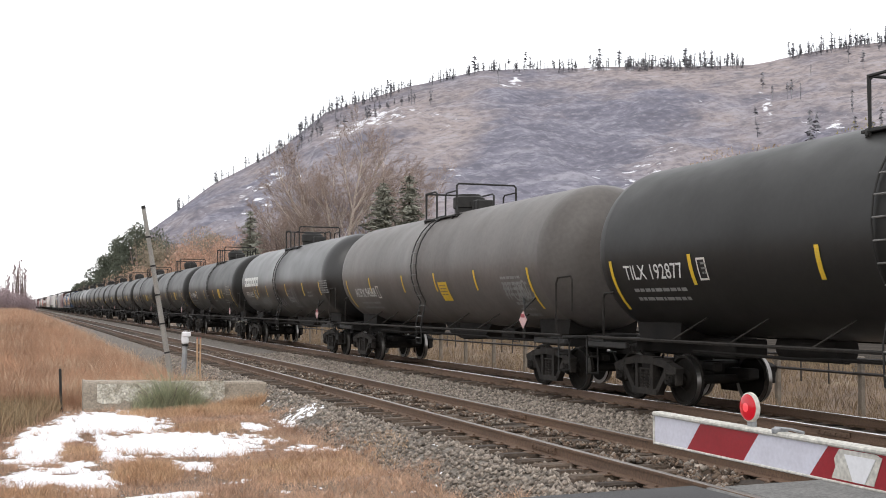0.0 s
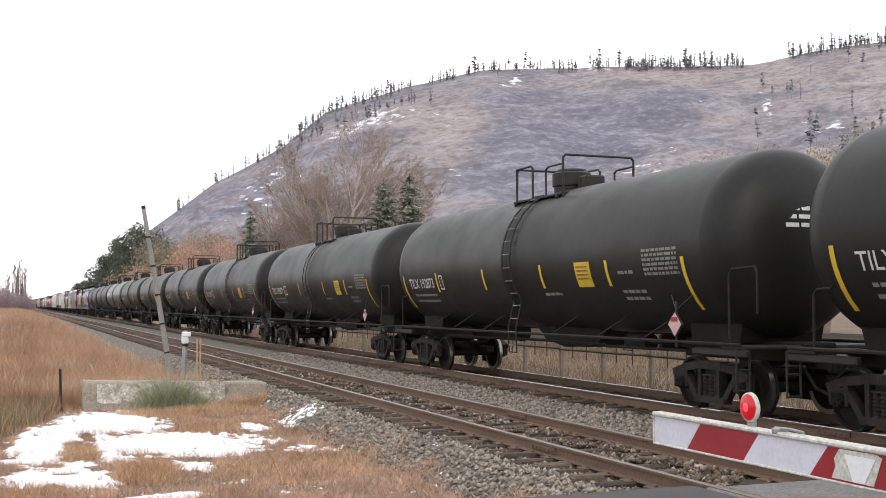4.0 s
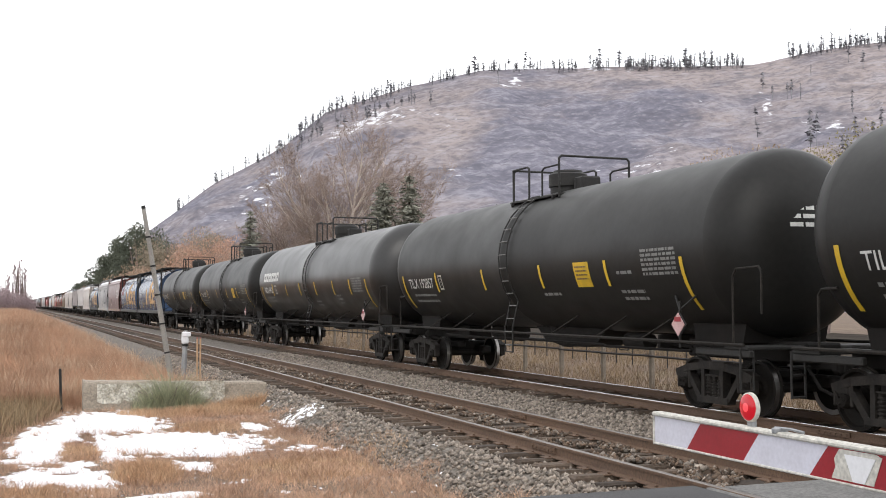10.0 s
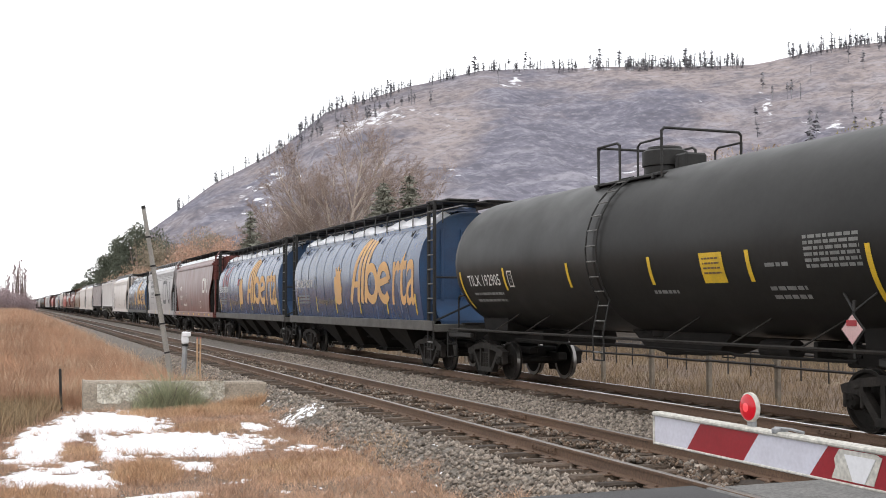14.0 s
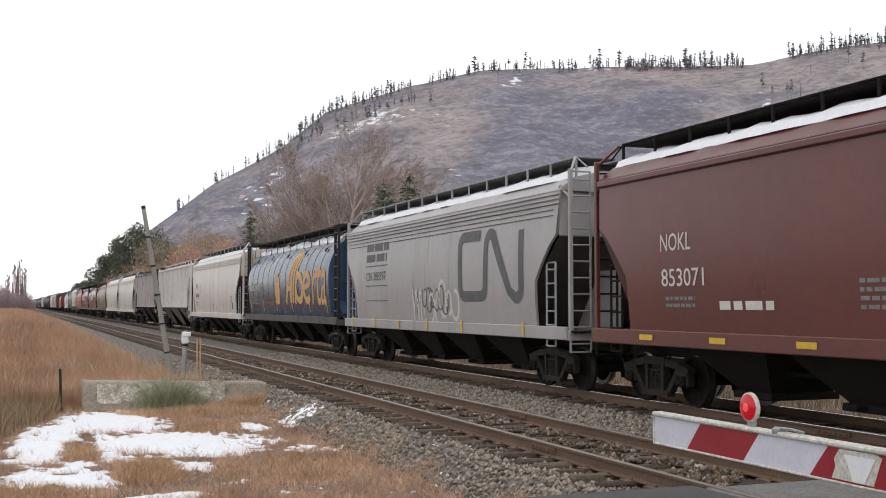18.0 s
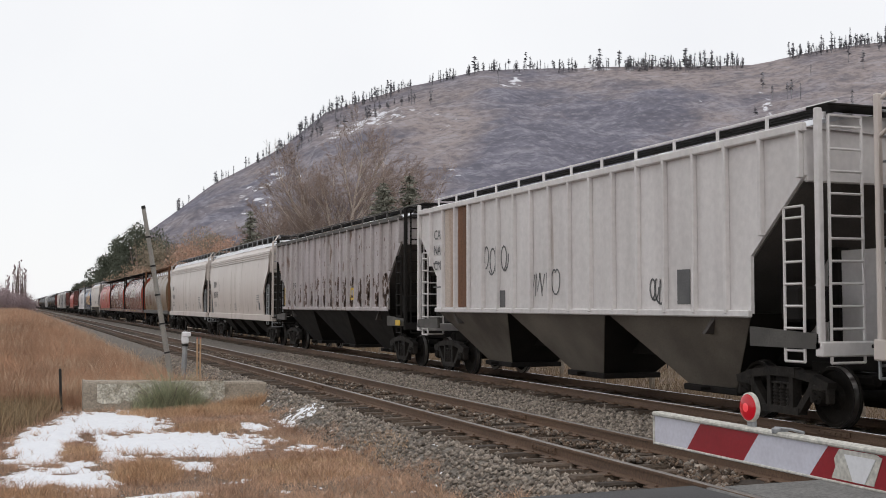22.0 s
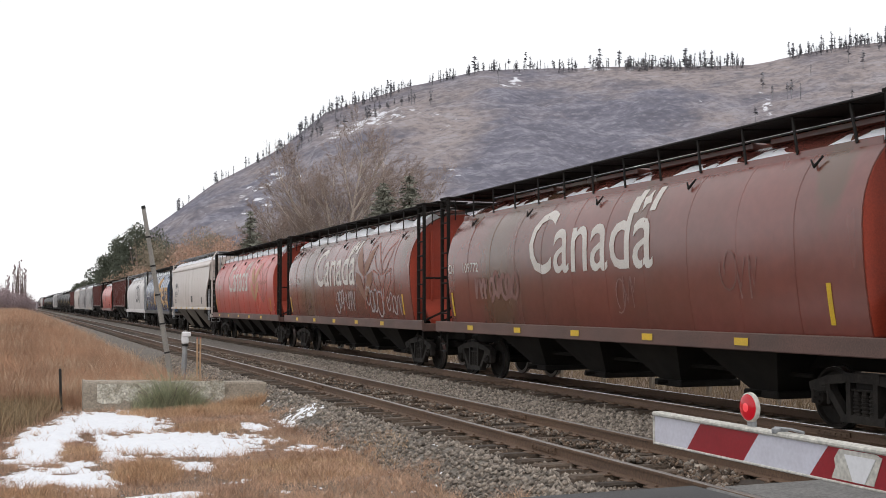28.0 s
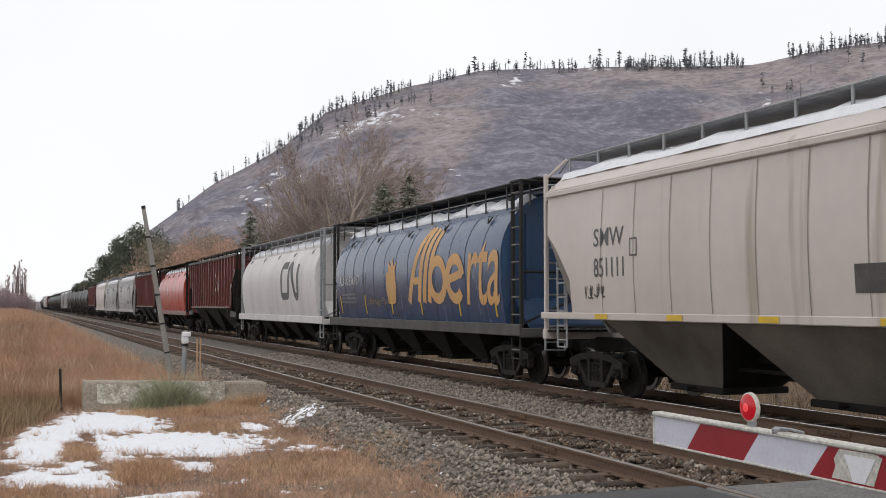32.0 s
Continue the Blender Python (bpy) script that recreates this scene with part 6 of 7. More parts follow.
def canada(i, number, skin, wheat=False, spray=(), shift=0.0, snow=1.0):
    h = slot(i)[1]
    car = cylinder_hopper("red rounded grain hopper with white lettering and roof snow", skin, M["endred"], M["rustsill"], h, M["dark"], (h - 1.75, -h + 2.3), snow=snow, seams=11)
    decal("painted_word", letters("Canada", 5.15, 1.4), 3.3 + shift, 2.5, cyl_surf, M["logowhite"], car, "white painted country name")
    for k in (0, 1):
        decal("flag_bar", ([(0, 0), (.19, 0), (.2, .44), (.01, .44)], [(0, 1, 2, 3)]), -0.98 + shift - 0.6 * k, 3.56, cyl_surf, M["logowhite"], car)
    decal("flag_leaf", ([(.1, 0), (.2, .12), (.32, .14), (.24, .26), (.2, .4), (.1, .28), (0, .26), (.06, .14)], [tuple(range(8))]), -1.21 + shift, 3.58, cyl_surf, M["logowhite"], car)
    decal("car_number", letters("CN", 0.36, 0.24), h - 1.65, 2.65, cyl_surf, M["logowhite"], car)
    decal("car_number", letters(number, 1.0, 0.24), h - 2.65, 2.65, cyl_surf, M["logowhite"], car, "white car number")
    if wheat:
        low = [(0.0, 0.0), (.42, .28), (.86, .62), (.9, .98), (.4, .86), (.07, .4)]
        high = [(.07, .82), (.5, 1.02), (.84, 1.4), (.9, 1.86), (.4, 1.56), (.08, 1.2)]
        for y, key, z in ((wheat[0], wheat[2], 1.95), (wheat[1], "", 1.95)):
            for s in (-1, 1):
                for leaf in (low, high):
                    pts = [(s * u, w) for u, w in leaf]
                    if key:
                        decal("grain_leaf", (pts, [tuple(range(6))]), y, z, cyl_surf, M[key], car, "gold painted grain leaf")
                    else:
                        decal("leaf_outline", stroke(pts + pts[:1], 0.05), y, z, cyl_surf, M["wheatline"], car, "faded outline of a painted leaf")
            if key:
                decal("grain_stalk", stroke([(0, -0.25), (0, 1.3)], 0.05), y, z, cyl_surf, M["wheatline"], car)
    for y, z, w, hh, sd_, lw, key in spray:
        decal("spray_scrawl", scribble(w, hh, sd_, lw), y, z, cyl_surf, M[key], car, "pale sprayed graffiti")
    for y in (6.4, 3.6, 0.8, -2.0, -4.8):
        decal("reflective_tape", rect(0.36, 0.12), y, 1.2, lambda z: 1.56, M["yellow"], car, "yellow reflective tape")
    return place(car, i)


h = slot(24)[1]
g = cylinder_hopper("tan-brown rounded grain hopper with roof snow", M["gold"], M["gold"], M["sillgrey"], h, M["rust"], (h - 1.9, h - 5.2))
decal("car_number", letters("CN   395435", 2.4, 0.27), h - 2.0, 2.62, cyl_surf, M["white"], g, "white car number")
for k, (y, z) in enumerate(((h - 2.7, 1.75), (h - 5.15, 1.8), (h - 5.9, 1.8))):
    decal("repaint_patch", rect(0.6, 0.85), y, z, cyl_surf, M["redpatch"], g, "red-brown repainted patch")
for s in (-1, 1):
    for leaf in ([(0.0, 0.0), (.42, .28), (.86, .62), (.9, .98), (.4, .86), (.07, .4)], [(.07, .82), (.5, 1.02), (.84, 1.4), (.9, 1.86), (.4, 1.56), (.08, 1.2)]):
        pts = [(s * u, w) for u, w in leaf]
        decal("leaf_outline", stroke(pts + pts[:1], 0.09), -1.08, 1.95, cyl_surf, M["logowhite"], g, "pale outline of a painted leaf")
place(g, 24)
canada(25, "109772", M["canada"], spray=((5.9, 1.95, 2.4, 0.6, 51, 0.12, "dullpink"), (-0.9, 1.75, 0.7, 0.7, 52, 0.03, "dullpink"), (-4.4, 1.9, 0.8, 0.8, 53, 0.035, "dullpink")), shift=-0.6, snow=0.3)
canada(26, "111867", M["canada"], (-3.15, -5.05, "wheatdull"), spray=((-5.3, 1.5, 1.3, 0.7, 57, 0.05, "paint_pink"), (0.5, 1.6, 2.4, 0.8, 54, 0.06, "paint_pink"), (-3.2, 1.5, 1.7, 1.0, 55, 0.06, "paint_pink"), (5.2, 1.6, 0.9, 0.5, 56, 0.03, "dullpink")), shift=-0.25)
canada(27, "111484", M["canadared"], (-3.55, -5.45, "wheat"))

h = slot(28)[1]
g = smooth_hopper("cream covered hopper with exposed discharge bays and roof snow", M["cream"], M["cream"], h, M["postgrey"], 3, M["slopepale"], ribs=False, z0=1.66, sill_lo=1.54)
decal("car_number", letters("SMW", 1.16, 0.36), 6.13, 2.98, smooth_surf, M["logogrey"], g)
decal("car_number", letters("851111", 1.16, 0.38), 6.13, 2.38, smooth_surf, M["logogrey"], g, "dark grey car number")
decal("box_mark", ring(0.26, 0.34, 0.03), h - 4.4, 2.75, smooth_surf, M["logogrey"], g)
decal("spray_scrawl", scribble(0.8, 0.3, 61, 0.03), h - 2.6, 1.95, smooth_surf, M["sillgrey"], g)
decal("small_print", rect(0.7, 0.4), -1.2, 2.0, smooth_surf, M["sillgrey"], g)
decal("small_print", rect(0.4, 0.4), -5.4, 1.9, smooth_surf, M["logogrey"], g)
for k in range(10):
    decal("weld_line", rect(0.02, 2.45), h - 3.3 - 1.22 * k, 1.68, smooth_surf, M["dullseam"], g, lift=0.006)
for k in range(6):
    decal("reflective_tape", rect(0.5, 0.1), h - 3.0 - 2.6 * k, 1.56, lambda z: 1.56, M["yellow"], g, "yellow reflective tape")
place(g, 28)

h = slot(30)[1]
g = cylinder_hopper("white rounded hopper with a dark ribbon mark", M["ribwhite"], M["ribwhite"], M["ribwhite"], h, M["postgrey"])
decal("ribbon_mark", worm(2.9, 1.3, 0.3), -1.6, 2.2, cyl_surf, M["logogrey"], g, "dark bent ribbon mark")
place(g, 30)
h = slot(31)[1]
g = ribbed_hopper("dark brown ribbed hopper with a pale mark", M["brown"], h, M["dark"], M["slope"], dark=True)
decal("ribbon_mark", worm(1.6, 0.8, 0.2), -1.5, 2.7, lambda z: 1.5, M["logowhite"], g, "pale bent ribbon mark")
place(g, 31)
g = cylinder_hopper("faded pink-red rounded grain hopper", M["canadared"], M["endred"], M["brown"], slot(32)[1], M["dark"])
place(g, 32)

# the far tail of the train, copies of the kinds above
KIND = {"dark": 31, "grey": 17, "white": 22, "blue": 18, "tank": 13, "red": 27, "brown": 16, "cn": 30}
proto = {k: next(o for o, c in CARS if abs(c - slot(i)[0]) < 0.01) for k, i in KIND.items()}
tail = ["dark", "grey", "grey", "white", "dark", "tank", "tank", "tank", "tank", "grey", "grey", "tank", "tank", "tank", "tank", "tank", "tank", "dark", "grey", "white", "brown", "tank", "tank", "tank"]
end = ENDS[-1]
for k in tail:
    src = proto[k]
    c = end + 9.2
    car = copy_thing(src, pose(FAR, c, 0))
    CARS.append((car, c))
    end += 18.3
# ---------------------------------------------------------------- beside the track
def concrete_barrier():
    t = tagged(new("concrete_barrier"), "low weathered concrete block, chipped along its face", "barrier")
    x0, x1, y = 1.5, 5.72, 27.0
    n = 22
    rng = random.Random(2)
    rings = []
    for i in range(n + 1):
        x = x0 + (x1 - x0) * i / n
        d = 0.015 * rng.uniform(-1, 1)
        top = 0.1 - 0.13 * i / n + 0.012 * rng.uniform(-1, 1)
        rings.append([(x, y - 0.34 + d, -0.9), (x, y - 0.26 + d, top - 0.04), (x, y - 0.22, top), (x, y + 0.22, top), (x, y + 0.3, -0.9)])
    part("block", Build().loft(rings), M["concrete"], t, "", 25)
    rings = []
    for i in range(25):
        x = 1.8 + 2.9 * i / 24
        lo = -0.42 + 0.09 * rng.uniform(-1, 1)
        rings.append([(x, y - 0.31, lo), (x, y - 0.295 + 0.02 * rng.random(), -0.12), (x, y - 0.272, 0.03), (x, y - 0.2, 0.02), (x, y - 0.2, lo)])
    part("spalled_face", Build().loft(rings), M["chip"], t, "pale broken concrete face", 15)


def leaning_pole():
    t = tagged(new("leaning_pole"), "tall thin grey pole that leans sideways", "pole")
    a, b_ = Vector((4.58, 35.0, -0.75)), Vector((3.64, 35.0, 4.77))
    part("shaft", Build().rod(a, b_, 0.09, 0.062, 12), M["pole"], t)
    part("cap", Build().rod(b_, b_ + (b_ - a).normalized() * 0.1, 0.068, 0.06, 12), M["iron"], t)
    for k in range(5):
        p = a.lerp(b_, 0.2 + 0.16 * k)
        part("mark_band", Build().rod(p, p + (b_ - a).normalized() * 0.05, 0.088, 0.087, 12), M["iron"], t)


def marker_post():
    t = tagged(new("marker_post"), "grey steel post with a white plastic cap", "post")
    x, y = 4.62, 33.0
    part("post", Build().rod((x - 0.02, y, -0.7), (x + 0.03, y, 0.64), 0.075, n=14), M["postgrey"], t)
    part("collar", Build().rod((x + 0.03, y, 0.64), (x + 0.03, y, 0.7), 0.1, n=14), M["iron"], t)
    part("cap", Build().box(x + 0.03, y, 0.88, 0.19, 0.19, 0.36, 0.04).box(x + 0.06, y - 0.03, 0.98, 0.24, 0.16, 0.14, 0.02), M["cap"], t, "white plastic cap")


def stakes():
    for x, y, h in ((5.0, 33.0, 1.6), (5.1, 33.05, 1.6)):
        t = tagged(new("wooden_stake"), "thin raw wooden stake in the verge", "stake", "survey stakes")
        part("shaft", Build().box(x, y, -0.75 + h / 2, 0.045, 0.045, h, 0.006), M["stake"], t)
        part("painted_tip", Build().box(x, y, -0.75 + h + 0.02, 0.046, 0.046, 0.04, 0.006), M["redspray"], t)


def black_post():
    t = tagged(new("thin_black_post"), "thin black metal post in the weeds", "post")
    part("shaft", Build().rod((1.05, 27.0, -0.8), (1.0, 27.0, 0.38), 0.03, n=8), M["blackpost"], t)


def crossing_gate():
    t = tagged(new("crossing_gate"), "lowered crossing gate arm with red and white stripes", "gate")
    X, TIP, ZT, ZB = 3.95, 6.355, 1.118, 0.945
    seg, lean = 0.573, 0.15
    edges = [TIP, 5.906]
    while edges[-1] > -1.2:
        edges.append(edges[-1] - seg)
    for i, (a, b_) in enumerate(zip(edges, edges[1:])):
        first = i == 0
        top = [(a - (0 if first else lean / 2)), b_ - lean / 2]
        bot = [(a + (0 if first else lean / 2)), b_ + lean / 2]
        poly = [(bot[0], ZB), (bot[1], ZB), (top[1], ZT), (top[0], ZT)]
        part("stripe_panel", Build().prism(poly, X - 0.02, X + 0.02), M["gatewhite" if i % 2 == 0 else "red"], t, "white reflective panel" if i % 2 == 0 else "red reflective panel")
    L0 = (TIP + edges[-1]) / 2
    part("top_edge", Build().box(X, L0, ZT + 0.012, 0.075, TIP - edges[-1] + 0.02, 0.028, 0.01), M["gateedge"], t, "weathered white top edge")
    part("bottom_edge", Build().box(X, L0, ZB - 0.006, 0.06, TIP - edges[-1] + 0.02, 0.014, 0.005), M["gateedge"], t)
    part("end_cap", Build().box(X, TIP + 0.006, (ZT + ZB) / 2, 0.06, 0.012, ZT - ZB + 0.03, 0.004), M["gateedge"], t)
    rng = random.Random(9)
    poly = [(4.66, ZB + 0.012), (4.36, ZB + 0.01), (4.3, ZT - 0.02), (4.34, ZT - 0.006), (4.6, ZT - 0.008), (4.64, ZT - 0.06), (4.63, ZT - 0.1)]
    part("worn_patch", Build().prism(poly, X - 0.024, X - 0.021), M["gateedge"], t, "worn pale patch on a red panel")
    part("bare_patch", Build().prism([(4.50, ZB + 0.012), (4.42, ZB + 0.012), (4.34, ZT - 0.03), (4.56, ZT - 0.03)], X - 0.028, X - 0.025), M["cap"], t, "bare white patch")
    # lamp on the arm
    y, z = 5.375, 1.253
    lamp = part("lamp_housing", Build().lathe([(-0.028, 0.02), (-0.028, 0.076), (-0.02, 0.085), (-0.005, 0.086), (0.0, 0.078), (0.004, 0.02)], 0, (X + 0.02, y, z), 24), M["gateedge"], t, "round off-white lamp housing")
    part("lens", Build().lathe([(-0.029, 0.076), (-0.034, 0.07), (-0.041, 0.05), (-0.045, 0.02)], 0, (X + 0.02, y, z), 24), M["lens"], lamp, "glowing red lens")
    part("bright_core", Build().lathe([(-0.0445, 0.026), (-0.046, 0.018), (-0.047, 0.005)], 0, (X + 0.02, y, z), 16), M["lenscore"], lamp)
    part("lamp_bracket", Build().box(X + 0.02, y, 1.165, 0.03, 0.06, 0.06, 0.006).rod((X + 0.02, y, 1.15), (X + 0.02, y, 1.2), 0.016), M["postgrey"], t)
    part("cable_clip", Build().box(X, 5.1, 1.15, 0.09, 0.04, 0.03, 0.006).path([(X, 5.14, 1.16), (X, 5.0, 1.165), (X, 4.9, 1.158)], 0.009).rod((X, 5.1, 1.11), (X, 5.1, 1.16), 0.016), M["postgrey"], t, "grey clip with a cable")
    part("mast", Build().rod((X + 0.1, -1.0, -0.1), (X + 0.1, -1.0, 2.2), 0.06, n=16), M["postgrey"], t)
    part("pivot_box", Build().box(X + 0.1, -1.0, 1.03, 0.36, 0.4, 0.5, 0.03), M["postgrey"], t)
    part("base", Build().box(X + 0.1, -1.0, 0.0, 0.5, 0.5, 0.12, 0.02), M["concrete"], t)


def pipe_fence():
    t = tagged(new("pipe_fence"), "low dark rail fence with pale posts behind the tracks", "fence", kind="structure")
    x = 17.85
    rng = random.Random(4)
    n = 0
    y = 11.3
    while y < 120:
        part("fence_post", Build().box(x, y, -0.1, 0.13, 0.13, 1.55, 0.02), M["fencepost"], t)
        y2 = y + 2.95
        for z in (0.3, 0.62):
            part("fence_rail", Build().rod((x - 0.08, y - 0.02, z + rng.uniform(-.02, .02)), (x - 0.08, y2 + 0.02, z + rng.uniform(-.02, .02)), 0.035, n=6), M["fence"], t)
        for k in range(1, 3):
            part("fence_bar", Build().rod((x - 0.08, y + k * 0.98, 0.0), (x - 0.08, y + k * 0.98, 0.62), 0.02, n=6), M["fence"], t)
        y = y2


def track_signal():
    t = tagged(new("track_signal"), "far black railway signal on a mast", "signal")
    part("mast", Build().rod((17.0, 380, -0.7), (17.0, 380, 5.5), 0.12, n=8), M["blackpost"], t)
    part("signal_head", Build().rod((16.9, 379.8, 5.3), (16.9, 380.1, 5.3), 0.75, n=16), M["blackpost"], t)


# ---------------------------------------------------------------- trees
def spruce(seed, height, spread, sparse=0.0, label="grey-green spruce with layered boughs"):
    rng = np.random.default_rng(seed)
    t = tagged(new("spruce_tree"), label, "tree", "evergreen trees")
    b = Build()
    b.rod((0, 0, -0.5), (0, 0, height * 0.55), 0.017 * height, 0.01 * height, 8).rod((0, 0, height * 0.55), (0, 0, height), 0.01 * height, 0.02, 6)
    part("trunk", b, M["conifertrunk"], t)
    v = []
    z = height * 0.06
    while z < height * 0.985:
        u = 1 - z / height
        r = spread * (u ** 0.62) * rng.uniform(0.72, 1.08) + 0.1
        n = int(6 + 12 * u)
        a0 = rng.uniform(0, 6.28)
        for i in range(n):
            if rng.random() < sparse:
                continue
            a = a0 + 6.28 * i / n + rng.uniform(-.25, .25)
            rr = r * rng.uniform(0.55, 1.15)
            droop = rng.uniform(-0.02, 0.4) * rr
            m = 6 + int(9 * rr / 3)
            q = (np.arange(m) + rng.random(m)) / m
            c = np.stack([math.cos(a) * rr * q, math.sin(a) * rr * q, z - droop * q * q], -1)
            s = (0.09 + 0.12 * rr / 3 * (1.2 - q))[:, None, None]
            tri = rng.normal(0, 1, (m, 3, 3)) * s * (1.6, 1.6, 0.8)
            tri[:, 0] += np.array((math.cos(a), math.sin(a), -0.3)) * s[:, 0] * 2
            v.append((c[:, None] + tri).reshape(-1, 3))
            v.append((c[:, None] + np.roll(tri, 1, 1) * (-1, 1, 1)).reshape(-1, 3))
        z += height * 0.019 * rng.uniform(0.6, 1.4)
    v = np.concatenate(v)
    crown = raw("crown", v, np.arange(len(v)).reshape(-1, 3), M["conifer"])
    crown.parent = t
    return t


def bare_tree(seed, height, loc, limbs_n, fan, label, fork=0.3, fine=1.0, lean=(0, 0), up=0.02, levels=6, turn=0.0):
    """A leafless tree: a trunk that forks into a few thick limbs, which fork again and again into fine twigs."""
    rng = random.Random(seed)
    t = tagged(new("bare_tree"), label, "tree")
    trunk, wood, tv, tf = Build(), Build(), [], []

    def twig(a, b_, r):
        d = (b_ - a).normalized()
        x = d.orthogonal().normalized() * r
        y = d.cross(x).normalized() * r
        o = len(tv)
        tv.extend([tuple(a + x), tuple(a - x * .5 + y * .87), tuple(a - x * .5 - y * .87), tuple(b_)])
        tf.extend([(o, o + 1, o + 3), (o + 1, o + 2, o + 3), (o + 2, o, o + 3)])

    def aside(d, lo, hi):
        s = Vector((rng.uniform(-1, 1), rng.uniform(-1, 1), rng.uniform(-.6, .6)))
        s = (s - s.dot(d) * d).normalized()
        a = radians(rng.uniform(lo, hi))
        return (d * math.cos(a) + s * math.sin(a)).normalized()

    def grow(p, d, length, r, depth):
        n = 3 if depth < 3 else 2
        for i in range(n):
            d = (d + Vector((rng.uniform(-.13, .13), rng.uniform(-.13, .13), rng.uniform(-.1, .1) + up))).normalized()
            q = p + d * length / n
            if depth < 4:
                wood.rod(p, q, r, r * 0.86, 6 if depth < 2 else 4, cap=False)
            else:
                twig(p, q + d * length * 0.12, max(r, 0.02 * fine))
            if depth < levels and i < n - 1 and rng.random() < 0.75:
                grow(q, aside(d, 28, 58), length * rng.uniform(0.5, 0.72), r * 0.5, depth + 1)
            p, r = q, r * 0.86
        if depth < levels:
            for k in range(2 if depth < 4 else 3):
                grow(p, aside(d, 12, 36), length * rng.uniform(0.68, 0.86), r * 0.78, depth + 1)

    base = height * fork
    foot = Vector((0, 0, -0.8))
    head = Vector((lean[0], lean[1], base))
    trunk.rod(foot, head, 0.021 * height, 0.016 * height, 12, cap=False)
    for k in range(limbs_n):
        az = 2.4 * k + 0.3
        tilt = radians(fan * (0.18 + 0.82 * (k / max(1, limbs_n - 1)) ** 0.8))
        d = Vector((math.sin(tilt) * math.cos(az) + 0.05 * lean[0], math.sin(tilt) * math.sin(az), math.cos(tilt))).normalized()
        grow(foot.lerp(head, rng.uniform(0.72, 1.0)), d, height * (1 - fork) * 0.31, 0.0098 * height, 0)
    part("trunk", trunk, M["bark"], t)
    part("branch_work", wood, M["bark"], t)
    tw = raw("twig_crown", tv, tf, M["twig"])
    tw.parent = t
    t.matrix_basis = pose(*loc, 0, 0, turn)
    return t


def cottonwood(seed, height, loc, stems, label):
    """A large leafless tree of several stems from one foot; stems: (lean across, lean along, length, radius)."""
    rng = random.Random(seed)
    t = tagged(new("bare_tree"), label, "tree")
    wood, tv, tf = Build(), [], []

    def twig(a, b_, r):
        d = (b_ - a).normalized()
        x = d.orthogonal().normalized() * r
        y = d.cross(x).normalized() * r
        o = len(tv)
        tv.extend([tuple(a + x), tuple(a - x * .5 + y * .87), tuple(a - x * .5 - y * .87), tuple(b_)])
        tf.extend([(o, o + 1, o + 3), (o + 1, o + 2, o + 3), (o + 2, o, o + 3)])

    def aside(d, lo, hi):
        v = Vector((rng.uniform(-1, 1), rng.uniform(-1, 1), rng.uniform(-.4, .8)))
        v = (v - v.dot(d) * d).normalized()
        a = radians(rng.uniform(lo, hi))
        return (d * math.cos(a) + v * math.sin(a)).normalized()

    def limb(b, p, d, length, r, depth):
        n = (6, 4, 3, 3, 2)[depth]
        for i in range(n):
            k = 0.07 if depth == 0 else 0.15
            d = (d + Vector((rng.uniform(-k, k), rng.uniform(-k, k), rng.uniform(-k, k) + (0.04, 0.04, 0.02, 0, -0.02)[depth]))).normalized()
            q = p + d * length / n
            r2 = r * (0.86, 0.8, 0.75, 0.7, 0.7)[depth]
            if depth < 3:
                b.rod(p, q, r, r2, (8, 6, 4)[depth], cap=False)
            else:
                twig(p, q + d * length * 0.1, max(r, 0.025))
            p, r = q, r2
            if depth < 4 and (i > 0 or depth > 0):
                for _ in range(1 if depth == 1 and i < 2 or i < 1 else 2):
                    limb(wood if depth == 0 else b, p, aside(d, 24, 48), length * rng.uniform(0.42, 0.6) * (1.1 - 0.4 * i / n), r * rng.uniform(0.42, 0.6), depth + 1)
        if depth < 4:
            for _ in range(2):
                limb(b, p, aside(d, 8, 24), length * rng.uniform(0.4, 0.55), r * 0.8, depth + 1)

    for ax, ay, ln, r in stems:
        b = Build()
        d = Vector((math.sin(radians(ax)), math.sin(radians(ay)), math.cos(radians(ax)))).normalized()
        limb(b, Vector((0.02 * ax, 0.02 * ay, -0.8)), d, height * ln, r, 0)
        part("stem", b, M["palebark"], t)
    part("branch_work", wood, M["palebark"], t)
    raw("twig_crown", tv, tf, M["twig"]).parent = t
    t.matrix_basis = pose(*loc)
    return t


